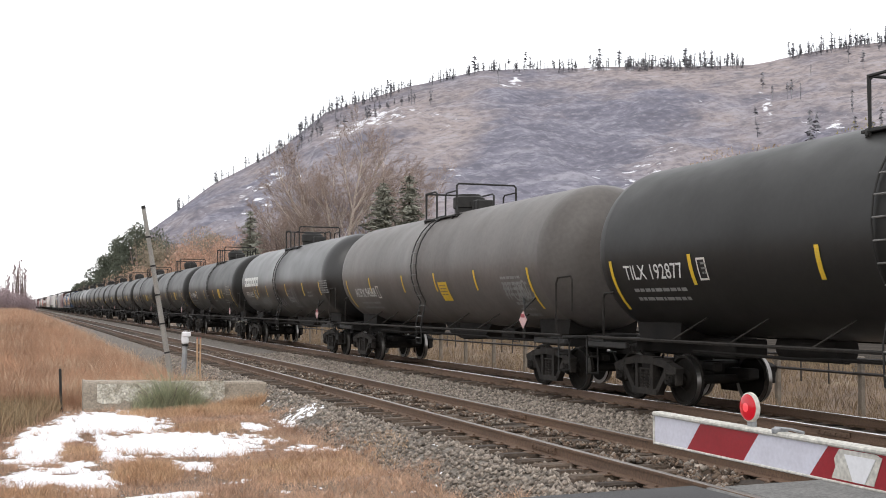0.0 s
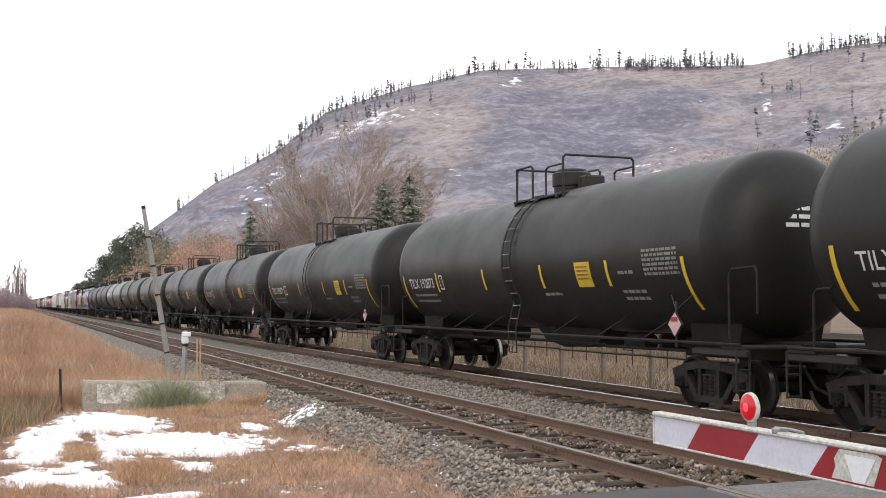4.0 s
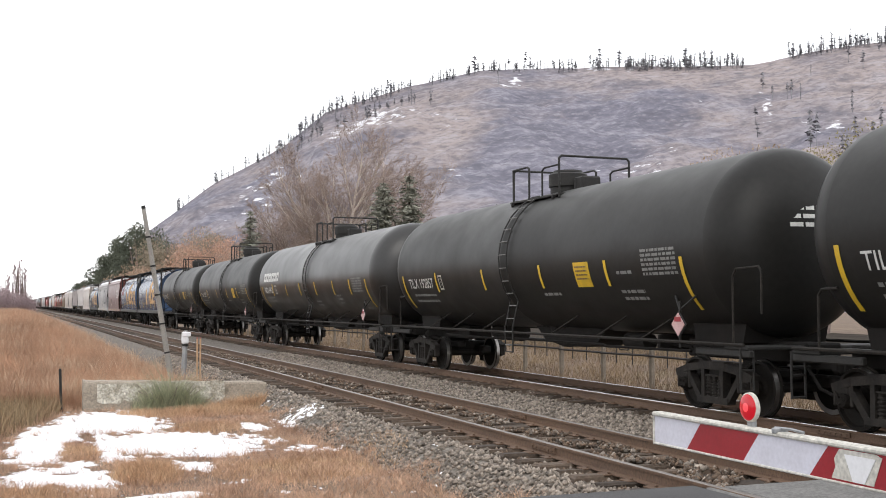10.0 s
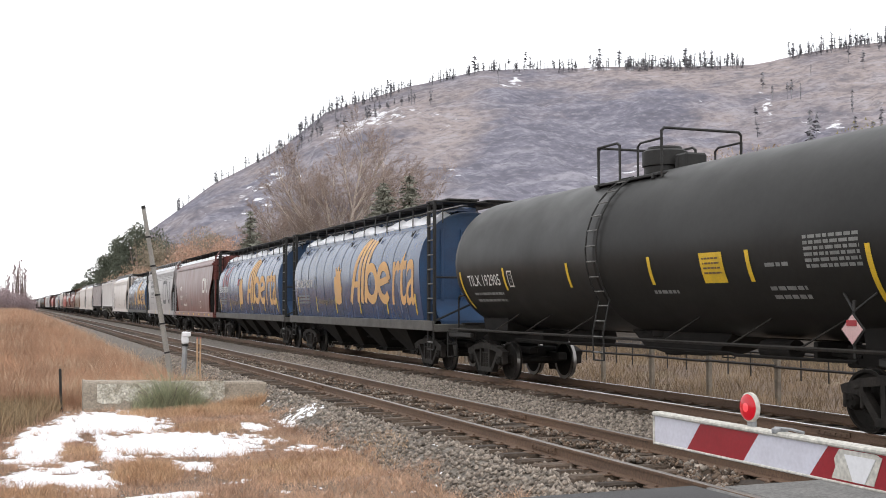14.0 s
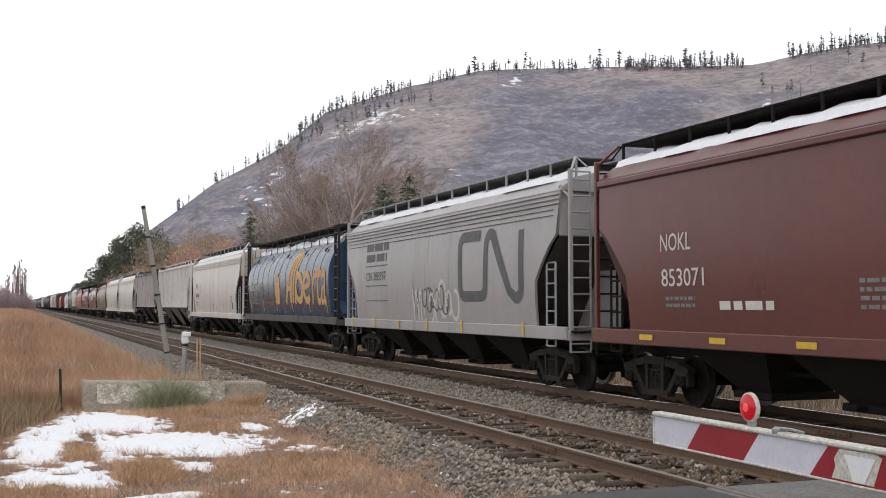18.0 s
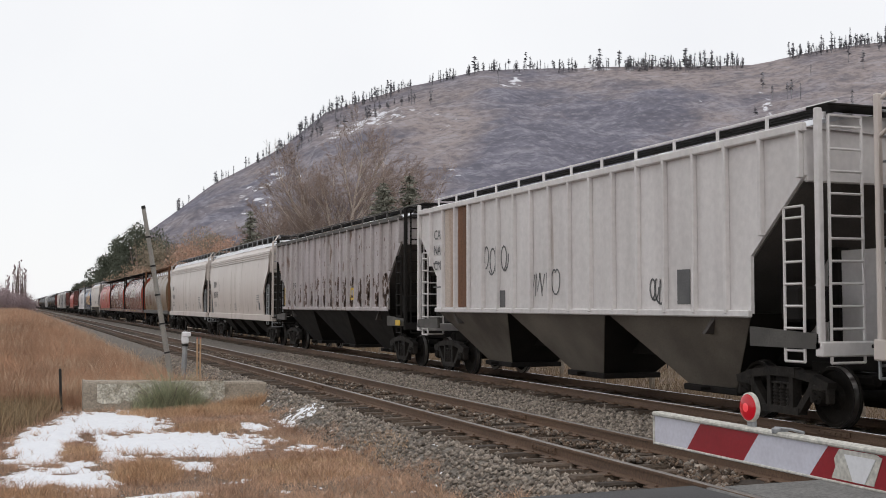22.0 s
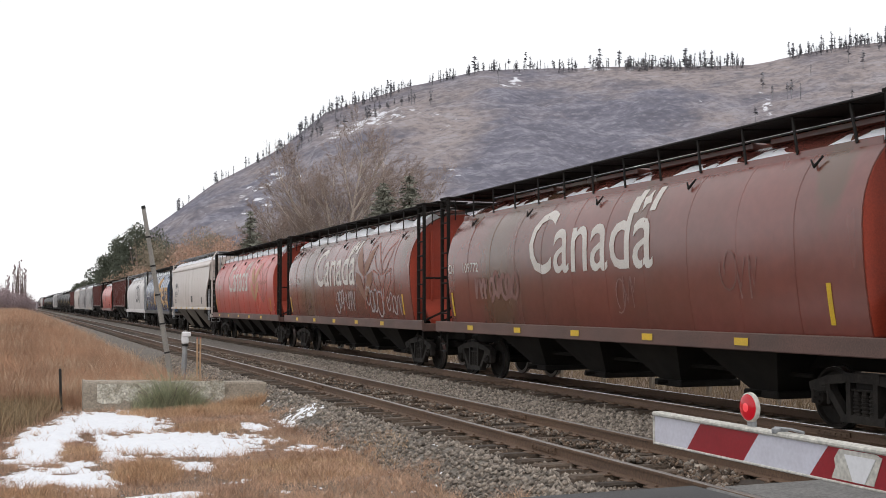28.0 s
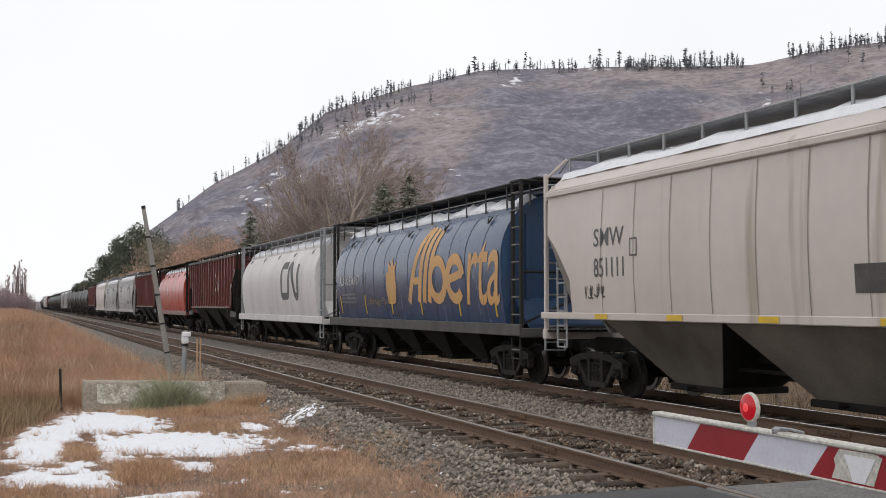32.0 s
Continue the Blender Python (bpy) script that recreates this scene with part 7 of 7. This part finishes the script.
def thicket(seed, w, h, material, label, leaf=0.1, n=15000, tall=False, name="brown_tree", group="thicket along the railway"):
    """A bushy leafless-to-brown tree: a few stems and a loose, uneven crown of small clumps."""
    rng = np.random.default_rng(seed)
    t = tagged(new(name), label, "tree", group)
    b = Build()
    for k in range(5):
        a = rng.uniform(0, 6.28)
        b.rod((0.3 * math.cos(a), 0.3 * math.sin(a), -0.5), (w * 0.3 * math.cos(a), w * 0.3 * math.sin(a), h * rng.uniform(0.6, 0.9)), 0.02 * h, 0.03, 6)
    part("trunk", b, M["bark"], t)
    lobes = [(rng.uniform(-.34, .34) * w, rng.uniform(-.34, .34) * w, h * rng.uniform(0.25, 0.8), rng.uniform(0.16, 0.3) * w) for _ in range(17)]
    if tall:
        lobes = [(rng.uniform(-.12, .12) * w, rng.uniform(-.12, .12) * w, h * q, w * (0.48 - 0.4 * q) * rng.uniform(0.7, 1.2)) for q in np.linspace(0.06, 0.98, 34)]
    per = n // len(lobes)
    V, F = [], []
    for cx, cy, cz, r in lobes:
        d = rng.normal(0, 1, (per, 3))
        d /= np.linalg.norm(d, axis=1)[:, None]
        p = d * (r * rng.uniform(0.35, 1.12, per) ** 0.7)[:, None] * (1, 1, 0.95) + (cx, cy, cz)
        p[:, 2] = np.abs(p[:, 2])
        tri = p[:, None, :] + rng.normal(0, leaf, (per, 3, 3)) * (1, 1, 1.5)
        o = len(V) * 3
        V.append(tri.reshape(-1, 3))
    V = np.concatenate(V)
    F = np.arange(len(V)).reshape(-1, 3)
    c = raw("crown", V, F, material)
    c.parent = t
    return t


def polar(az, dist):
    return dist * math.sin(radians(az)), dist * math.cos(radians(az))


# ---------------------------------------------------------------- the hill
RIDGE_AZ = [-30, -8, 3.0, 4.6, 6.2, 9.4, 12.8, 15.0, 19.0, 23.0, 30.0, 36.7, 39.5, 43.0, 60, 90]
RIDGE_EL = [0.1, 0.15, 0.2, 1.8, 3.7, 6.2, 8.1, 9.9, 11.2, 12.0, 12.1, 11.85, 12.25, 12.5, 12.0, 7.0]
RIDGE_D, FOOT_D = 1150.0, 330.0


def ridge_h(az):
    return RIDGE_D * np.tan(np.radians(np.interp(az, RIDGE_AZ, RIDGE_EL)))


def _rough(x, y):
    """Broken slope: gullies, benches and rocky knobs."""
    p = Vector((x * 0.006, y * 0.006, 0.3))
    a = noise.fractal(p, 0.9, 2.1, 7)
    r = noise.ridged_multi_fractal(p * 1.7, 0.9, 2.1, 5, 1.0, 2.0)
    return 17 * a + 9 * (r - 1.0)


rough_ground = np.vectorize(_rough, otypes=[float])


def hill_z(az, d):
    u = np.clip((d - FOOT_D) / (RIDGE_D - FOOT_D), 0, 1.6)
    rise = np.where(u < 1, u ** 1.15 * (1 - 0.12 * np.sin(u * 3.14)), 1 - 0.9 * (u - 1))
    x, y = d * np.sin(np.radians(az)), d * np.cos(np.radians(az))
    lumps = rough_ground(x, y)
    k = np.clip(u * 3, 0, 1) * np.clip(np.abs(1 - u) * 4 + 0.12, 0, 1) * np.clip(ridge_h(az) / 120, 0.05, 1)
    return -4 + (ridge_h(az) + 5) * rise + lumps * k


def hillside():
    az = np.concatenate([np.arange(-30, -2, 1.5), np.arange(-2, 46, 0.16), np.arange(46, 90, 1.5)])
    d = np.concatenate([np.linspace(FOOT_D, RIDGE_D, 120), np.linspace(RIDGE_D + 12, RIDGE_D * 1.4, 14)])
    ga, gd = np.meshgrid(az, d)
    z = hill_z(ga, gd)
    v = np.stack([gd * np.sin(np.radians(ga)), gd * np.cos(np.radians(ga)), z], -1).reshape(-1, 3)
    nx, ny = len(az), len(d)
    i = np.arange(nx * ny).reshape(ny, nx)
    q = np.stack([i[:-1, :-1], i[:-1, 1:], i[1:, 1:], i[1:, :-1]], -1).reshape(-1, 4)
    ob = raw("hillside", v, q, M["hill"], 4)
    # what covers the slope: (azimuth, height up the slope, spread in each, weight)
    u = (gd - FOOT_D) / (RIDGE_D - FOOT_D)
    for key, base, zones in (("dry", 0.5, ((21.5, 0.72, 2.2, 0.14, 0.5), (18.0, 0.85, 3.0, 0.1, 0.3), (26.5, 0.5, 4.5, 0.3, -0.6), (31.0, 0.75, 2.5, 0.12, -0.25), (33.0, 0.95, 6.0, 0.06, 0.35), (36.0, 0.36, 5.0, 0.16, 0.55), (42.0, 0.85, 4.0, 0.2, 0.4), (40.0, 0.62, 2.5, 0.1, -0.2), (9.0, 0.5, 4.0, 0.4, -0.15))),
                             ("snow", 0.0, ((18.2, 0.84, 1.8, 0.13, 0.48), (16.2, 0.84, 1.7, 0.12, 0.45), (24.6, 0.93, 0.9, 0.055, 0.6), (29.5, 0.985, 3.0, 0.014, 0.6), (37.4, 0.78, 0.35, 0.1, 0.6), (40.6, 0.62, 1.3, 0.1, 0.4), (43.5, 0.66, 1.5, 0.08, 0.42), (9.5, 0.5, 3.5, 0.4, 0.34), (12.5, 0.72, 2.2, 0.25, 0.3), (30.5, 0.42, 2.0, 0.08, 0.34), (21.4, 0.42, 1.3, 0.12, 0.42), (33.0, 0.55, 5.0, 0.3, 0.27), (21.0, 0.72, 1.5, 0.1, 0.3)))):
        f = np.full(ga.shape, base)
        for az0, u0, sa, su, wt in zones:
            f = f + wt * np.exp(-((ga - az0) / sa) ** 2 - ((u - u0) / su) ** 2)
        at = ob.data.attributes.new(key, "FLOAT", "POINT")
        at.data.foreach_set("value", np.clip(f, 0, 1).astype(np.float32).ravel())
    ob.data.polygons.foreach_set("use_smooth", [True] * len(ob.data.polygons))
    tagged(ob, "bare grey-brown hillside of sage, rock and snow scraps", "hill", kind="structure")


def far_trees():
    """The thin burnt conifers on the ridge and the slope, too far to tell apart."""
    rng = np.random.default_rng(5)
    V, F = [], []
    spots = []
    for a0, a1, n in ((7.6, 12.5, 30), (12.5, 15.5, 48), (15.5, 19.6, 62), (20.3, 21.8, 14), (22.2, 26.5, 42), (26.6, 29.0, 22), (29.0, 31.0, 40), (31.0, 33.0, 58), (33.0, 36.3, 84), (38.4, 40.0, 34), (39.8, 46.0, 150)):
        for _ in range(n):
            spots.append((rng.uniform(a0, a1), RIDGE_D * rng.uniform(0.985, 1.005), rng.uniform(5, 14) if rng.random() < 0.93 else rng.uniform(14, 21)))
    for _ in range(24):
        spots.append((rng.uniform(37, 46), RIDGE_D * rng.uniform(0.6, 0.96), rng.uniform(9, 20)))
    for a0, d0 in ((39.4, 640), (39.7, 660), (40.9, 560), (41.1, 580), (41.9, 560), (42.3, 540), (42.5, 590), (42.9, 550), (43.3, 560), (44.0, 570), (38.0, 600), (35.9, 700), (36.4, 640), (33.6, 560), (34.4, 600), (32.1, 520), (32.5, 540), (30.2, 500), (26.7, 470), (26.1, 480), (23.4, 440), (23.8, 450), (36.8, 900), (20.4, 1040), (19.4, 1060), (23.9, 1080), (36.9, 860)):
        spots.append((a0, d0 + 90, rng.uniform(20, 28)) if 39 < a0 < 44.5 else (a0, d0, rng.uniform(12, 18)))
    for _ in range(46):
        spots.append((rng.uniform(13.5, 19.8), RIDGE_D * rng.uniform(0.9, 0.99), rng.uniform(7, 15)))
    for a, d, h in spots:
        x, y = polar(a, d)
        z = float(hill_z(np.array(a), np.array(d))) - 0.5
        full = rng.uniform(0.12, 0.27) if d > 760 else rng.uniform(0.13, 0.2)
        o = len(V)
        w = 0.4
        V += [(x - w, y, z), (x + w, y, z), (x, y + w, z), (x, y, z + h)]
        F += [(o, o + 1, o + 3), (o + 1, o + 2, o + 3), (o + 2, o, o + 3)]
        zz = h * rng.uniform(0.12, 0.55)
        while zz < h * 0.97:
            r = (h * full * (1.15 - zz / h) ** 0.5 + 0.15) * rng.uniform(0.4, 1.2)
            for _ in range(3):
                b = rng.uniform(0, 6.28)
                rr = r * rng.uniform(0.5, 1.2)
                o = len(V)
                V += [(x, y, z + zz + h * 0.06), (x + rr * math.cos(b), y + rr * math.sin(b), z + zz - h * 0.02), (x + rr * math.cos(b + 1.6), y + rr * math.sin(b + 1.6), z + zz)]
                F.append((o, o + 1, o + 2))
            zz += h * rng.uniform(0.04, 0.1)
    tagged(raw("ridge_trees", V, F, M["burnt"]), "thin dark conifers scattered along the ridge and slope", "trees", kind="stuff")


# ---------------------------------------------------------------- set everything out
concrete_barrier()
leaning_pole()
marker_post()
stakes()
black_post()
crossing_gate()
pipe_fence()
track_signal()
hillside()
far_trees()

cottonwood(4, 26.5, (*polar(15.5, 150), -0.6), ((-53, 8, 0.36, 0.38), (-40, -10, 0.4, 0.46), (-23, 14, 0.43, 0.4), (-9, 6, 0.53, 0.66), (7, -8, 0.6, 0.54), (22, 10, 0.59, 0.56), (37, -8, 0.53, 0.42), (51, 8, 0.44, 0.34)), "large bare cottonwood with pale limbs and fine twigs")
bare_tree(8, 15.0, (*polar(13.2, 145), -0.6), 4, 34, "smaller bare tree with thin leaning stems", 0.3, lean=(-2.2, 0), levels=5)
bare_tree(12, 13.5, (*polar(10.9, 165), -0.6), 4, 40, "small bare tree in the thicket", 0.25, levels=5)
for k, (az, d, h, w, sp) in enumerate(((17.95, 130, 17.2, 5.4, 0.1), (19.3, 128, 17.6, 4.8, 0.25), (21.15, 210, 16.5, 2.6, 0.1), (23.55, 230, 17.0, 2.2, 0.1), (24.75, 240, 20.0, 2.5, 0.15), (11.2, 140, 14.2, 3.4, 0.5))):
    s = spruce(20 + k, h, w, sp, "thin open grey-green pine" if sp > 0.4 else "grey-green spruce with layered boughs")
    s.matrix_basis = pose(*polar(az, d), -0.6)
for k, (az, d, w, h) in enumerate(((5.95, 300, 15, 27.5), (5.3, 305, 14, 23.5), (4.7, 300, 12, 19.5), (4.2, 310, 9, 14.0), (3.15, 390, 7, 11.5), (2.8, 395, 6, 8.5))):
    t = thicket(80 + k, w, h, M["evergreen"], "dense dark green evergreen with a rounded crown", 0.15, 16000, name="evergreen_tree", group="dense evergreens")
    t.matrix_basis = pose(*polar(az, d), -0.6)
for k, (az, d, w, h, key, lab) in enumerate(((7.3, 240, 14, 19.4, "thicketgreen", "bushy olive-brown winter tree below the hill"), (8.5, 235, 14, 19.2, "thicketgreen", "bushy olive-brown winter tree below the hill"),
                                              (8.9, 205, 17, 14.5, "thicketrust", "bushy rust-brown winter tree in the thicket"), (10.0, 200, 17, 15.0, "thicketrust", "bushy rust-brown winter tree in the thicket"), (6.0, 215, 13, 9.0, "thicket", "bushy brown winter tree in the thicket"),
                                              (7.2, 200, 13, 9.5, "thicket", "bushy brown winter tree in the thicket"), (5.2, 240, 12, 7.5, "thicket", "bushy brown winter tree in the thicket"), (11.6, 185, 15, 12.0, "thicketrust", "bushy rust-brown winter tree in the thicket"),
                                              (13.0, 190, 13, 12.0, "thicketrust", "bushy rust-brown winter tree in the thicket"), (4.4, 290, 12, 6.5, "thicket", "bushy brown winter tree in the thicket"), (14.6, 200, 14, 11.0, "thicketrust", "bushy rust-brown winter tree in the thicket"), (3.7, 330, 11, 6.5, "thicket", "bushy brown winter tree in the thicket"),
                                              (2.4, 420, 12, 6.0, "thicket", "bushy brown winter tree in the thicket"), (-0.5, 330, 9, 6.5, "mauve", "mauve-brown bare shrubbery beside the line"), (0.3, 340, 8, 5.0, "mauve", "mauve-brown bare shrubbery beside the line"), (-1.6, 320, 12, 8.0, "mauve", "mauve-brown bare shrubbery beside the line"))):
    t = thicket(40 + k, w, h, M[key], lab)
    t.matrix_basis = pose(*polar(az, d), -0.6)
for k, (az, d, w, h, key, lab) in enumerate(((36.2, 96, 12, 17.6, "tantwig", "bushy tan winter tree behind the tracks"), (33.2, 100, 9, 14.0, "tantwig", "bushy tan winter tree behind the tracks"), (39.8, 92, 10, 17.2, "yellowolive", "bushy yellow-olive tree behind the tracks"))):
    t = thicket(90 + k, w, h, M[key], lab, 0.06, 22000, group="tall shrubs behind the tracks")
    t.matrix_basis = pose(*polar(az, d), -0.6)
for k, (az, h) in enumerate(((-0.02, 14.0), (0.22, 15.5), (0.45, 13.0), (-0.3, 11.0))):
    t = thicket(60 + k, 2.6, h, M["mauve"], "tall narrow bare poplar far along the line", 0.08, 2200, True, "poplar_tree", "poplars far along the line")
    t.matrix_basis = pose(*polar(az, 345), -0.6)

track(NEAR, "rusty near railway track on wooden ties", False)
track(FAR, "far railway track with bright worn rails", True)

# loose cover
n = 52000
x, y = RNG.uniform(5.0, 11.6, n), 10.0 + 38 * RNG.random(n) ** 1.6
keep = np.abs(np.abs(x - NEAR) - 0.7525) > 0.1
x, y = x[keep], y[keep]
brown = (np.abs(x - NEAR) < 1.15) & (RNG.random(len(x)) < 0.75)
z = ballast_z(x, y) + RNG.uniform(-.01, .025, len(x)) + np.where((np.abs(x - NEAR) < 0.68) & (wave(x, y, 0.45, 2.0) > 0.0), 0.075, 0.0)
stones("ballast_stones", np.stack([x, y, z], -1)[~brown], 0.036, M["stone"], "loose grey ballast stones")
stones("stained_stones", np.stack([x, y, z], -1)[brown], 0.032, M["stonebrown"], "rust-stained stones between the rails")
n = 3000
x, y = RNG.uniform(10.9, 15.0, n), RNG.uniform(10, 40, n)
stones("far_ballast_stones", np.stack([x, y, ballast_z(x, y)], -1), 0.035, M["stone"], "loose grey ballast stones")

gx, gy = np.meshgrid(np.arange(-1.2, 6.4, 0.032), np.arange(13.8, 27.2, 0.045))
dep = snow_field(gx, gy)
gz = np.maximum(ground_z(gx, gy), np.where(gx > 4.3, ballast_z(gx, gy), -9)) + np.clip(dep, -0.3, 0.6) * 0.06
i = np.arange(gx.size).reshape(gx.shape)
q = np.stack([i[:-1, :-1], i[:-1, 1:], i[1:, 1:], i[1:, :-1]], -1).reshape(-1, 4)
ok = (dep > 0).ravel()
q = q[ok[q].any(1)]
snow = raw("snow_patch", np.stack([gx, gy, gz], -1).reshape(-1, 3), q, M["snow"], 4)
snow.data.polygons.foreach_set("use_smooth", [True] * len(snow.data.polygons))
tagged(snow, "thin melting snow on the grass verge", "snow", kind="structure")

n = 260000
x, y = RNG.uniform(-2.5, 6.6, n), EDGE + 0.5 + 17.5 * RNG.random(n) ** 1.15
keep = (x < 5.45 + 0.35 * wave(x, y, 0.8)) & (snow_field(x, y) < RNG.uniform(-0.3, 0.2, n)) & (wave(x, y, 0.5, 3.0) + RNG.uniform(-.6, .9, n) > -0.25)
x, y = x[keep], y[keep]
z = np.maximum(ground_z(x, y), np.where(x > 4.3, ballast_z(x, y), -9)) - 0.01
hgt = (0.03 + 0.12 * RNG.random(len(x)) ** 2) * (1.1 + 0.8 * wave(x, y, 0.35, 1.5))
blades("dry_verge_grass", x, y, z, np.abs(hgt), 0.0065, 1.6, M["straw"], "short matted straw-coloured verge grass")

n = 290000
x, y = RNG.uniform(-6.0, 5.3, n), 27.6 + 110 * RNG.random(n) ** 1.9
keep = x < 4.9 + 0.4 * wave(x, y, 1.7)
x, y = x[keep], y[keep]
z = ground_z(x, y) - 0.02
hgt = (0.3 + 0.62 * RNG.random(len(x)) ** 2) * (0.85 + 0.4 * wave(x, y, 2.2, 2.5) + 0.3 * wave(x, y, 0.6, 1.0)) * (0.45 + 0.55 * step(5.0, 3.0, x))
blades("dry_weeds", x, y, z, np.abs(hgt), 0.0075, 0.95, M["weed"], "tall reddish-brown dead weeds on the bank")
n = 60000
x, y = RNG.uniform(-6.0, 4.7, n), 28 + 110 * RNG.random(n) ** 1.7
keep = (wave(x, y, 1.9, 6.0) + wave(x, y, 0.5, 2.0) * 0.5 > 0.35)
x, y = x[keep], y[keep]
blades("pale_seed_weeds", x, y, ground_z(x, y) + 0.15, 0.25 + 0.45 * RNG.random(len(x)), 0.011, 0.9, M["paleweed"], "pale seed heads among the dead weeds")
n = 9000
x, y = RNG.uniform(-2.4, 1.0, n), RNG.uniform(20.5, 28, n)
keep = x < 0.9 - 0.25 * (26 - y)
x, y = x[keep], y[keep]
blades("green_brown_weeds", x, y, ground_z(x, y) - 0.02, 0.15 + 0.4 * RNG.random(len(x)), 0.014, 0.8, M["olive"], "dull green and brown weeds")
n = 60000
x, y = RNG.uniform(14.6, 29.5, n), 11 + 95 * RNG.random(n) ** 1.5
z = np.maximum(ground_z(x, y), np.where(x < 15.7, ballast_z(x, y), -9)) - 0.02
hgt = (0.2 + 0.45 * RNG.random(len(x))) * (0.8 + 0.45 * wave(x, y, 1.6, 1.5) + 0.4 * wave(x, y, 0.5, 3.5)) * (0.4 + 0.6 * step(14.6, 16.2, x))
blades("tan_field_grass", x, y, z, np.abs(hgt), 0.014, 0.95, M["tan"], "tall tan grass between track and fence")

# long golden tufts on the verge and along the foot of the barrier
tx, ty, th = [], [], []
for cx, cy, rx, ry, m, h in ((1.82, 16.6, 0.5, 0.8, 2600, 0.3), (1.05, 19.2, 0.32, 0.6, 1100, 0.22), (2.6, 25.4, 0.5, 0.5, 900, 0.2), (4.0, 25.2, 1.5, 0.7, 4200, 0.26), (5.1, 26.3, 0.5, 0.3, 1500, 0.42), (4.6, 25.9, 0.5, 0.3, 900, 0.34),
                              (5.0, 17.3, 0.9, 1.6, 2600, 0.12), (3.9, 16.4, 1.2, 1.4, 3800, 0.15), (0.4, 15.6, 0.8, 0.4, 1300, 0.18), (3.6, 22.5, 0.7, 0.8, 1500, 0.17)):
    a, r = RNG.uniform(0, 6.28, m), np.sqrt(RNG.random(m))
    tx.append(cx + rx * r * np.cos(a))
    ty.append(cy + ry * r * np.sin(a))
    th.append(h * RNG.uniform(0.4, 1.15, m) * (1.1 - 0.5 * r))
x, y, h = np.concatenate(tx), np.concatenate(ty), np.concatenate(th)
z = np.maximum(ground_z(x, y), np.where(x > 4.3, ballast_z(x, y), -9)) - 0.01
blades("golden_grass_tufts", x, y, z, h, 0.008, 1.1, M["gold_grass"], "long golden dead grass in loose tufts")

# green shrub against the barrier
bush = tagged(new("green_shrub"), "sprawling grey-green weed in front of the concrete block", "shrub")
n = 2300
a, r = RNG.uniform(0, 6.28, n), np.sqrt(RNG.random(n))
x, y = 3.35 + 0.85 * r * np.cos(a), 26.2 + 0.34 * r * np.sin(a)
fo = blades("foliage", x, y, np.full(n, -0.66), (0.35 + 0.85 * RNG.random(n) ** 1.5) * (1.2 - 0.85 * r), 0.016, 0.9, M["greenweed"], "")
fo.parent = bush
b = Build()
for k in range(9):
    a = 0.7 * k
    b.path([(3.35 + 0.1 * math.cos(a), 26.2, -0.7), (3.35 + 0.35 * math.cos(a), 26.2 + 0.15 * math.sin(a), -0.35), (3.35 + 0.75 * math.cos(a), 26.2 + 0.25 * math.sin(a), -0.1 + 0.12 * math.sin(k * 1.9))], 0.008)
part("stems", b, M["bark"], bush)
for k in ("label", "category", "kind"):
    if k in fo:
        del fo[k]


# ---------------------------------------------------------------- what moves
def motions():
    for car, c in CARS:
        walk(car, [(0.0, pose(FAR, c, 0)), (32.0, pose(FAR, c - SPEED * 32.0, 0))])
    # the wheels roll while a car is near the crossing
    for car, c in CARS:
        t0, t1 = max(0.0, (c - 45.0) / SPEED), min(32.0, (c + 4.0) / SPEED)
        if t1 - t0 < 0.2:
            continue
        for w in car.children_recursive:
            if not w.name.startswith("wheelset"):
                continue
            y = w.location.y
            rows = [(0.0, pose(0, y, 0.462))] if t0 > 0.05 else []
            k = 0
            while t0 + k / FPS <= t1:
                rows.append((t0 + k / FPS, pose(0, y, 0.462, math.degrees(SPEED * k / FPS / WR))))
                k += 1
            last = rows[-1][1]
            if t1 < 31.9:
                rows.append((32.0, last))
            walk(w, rows)


motions()
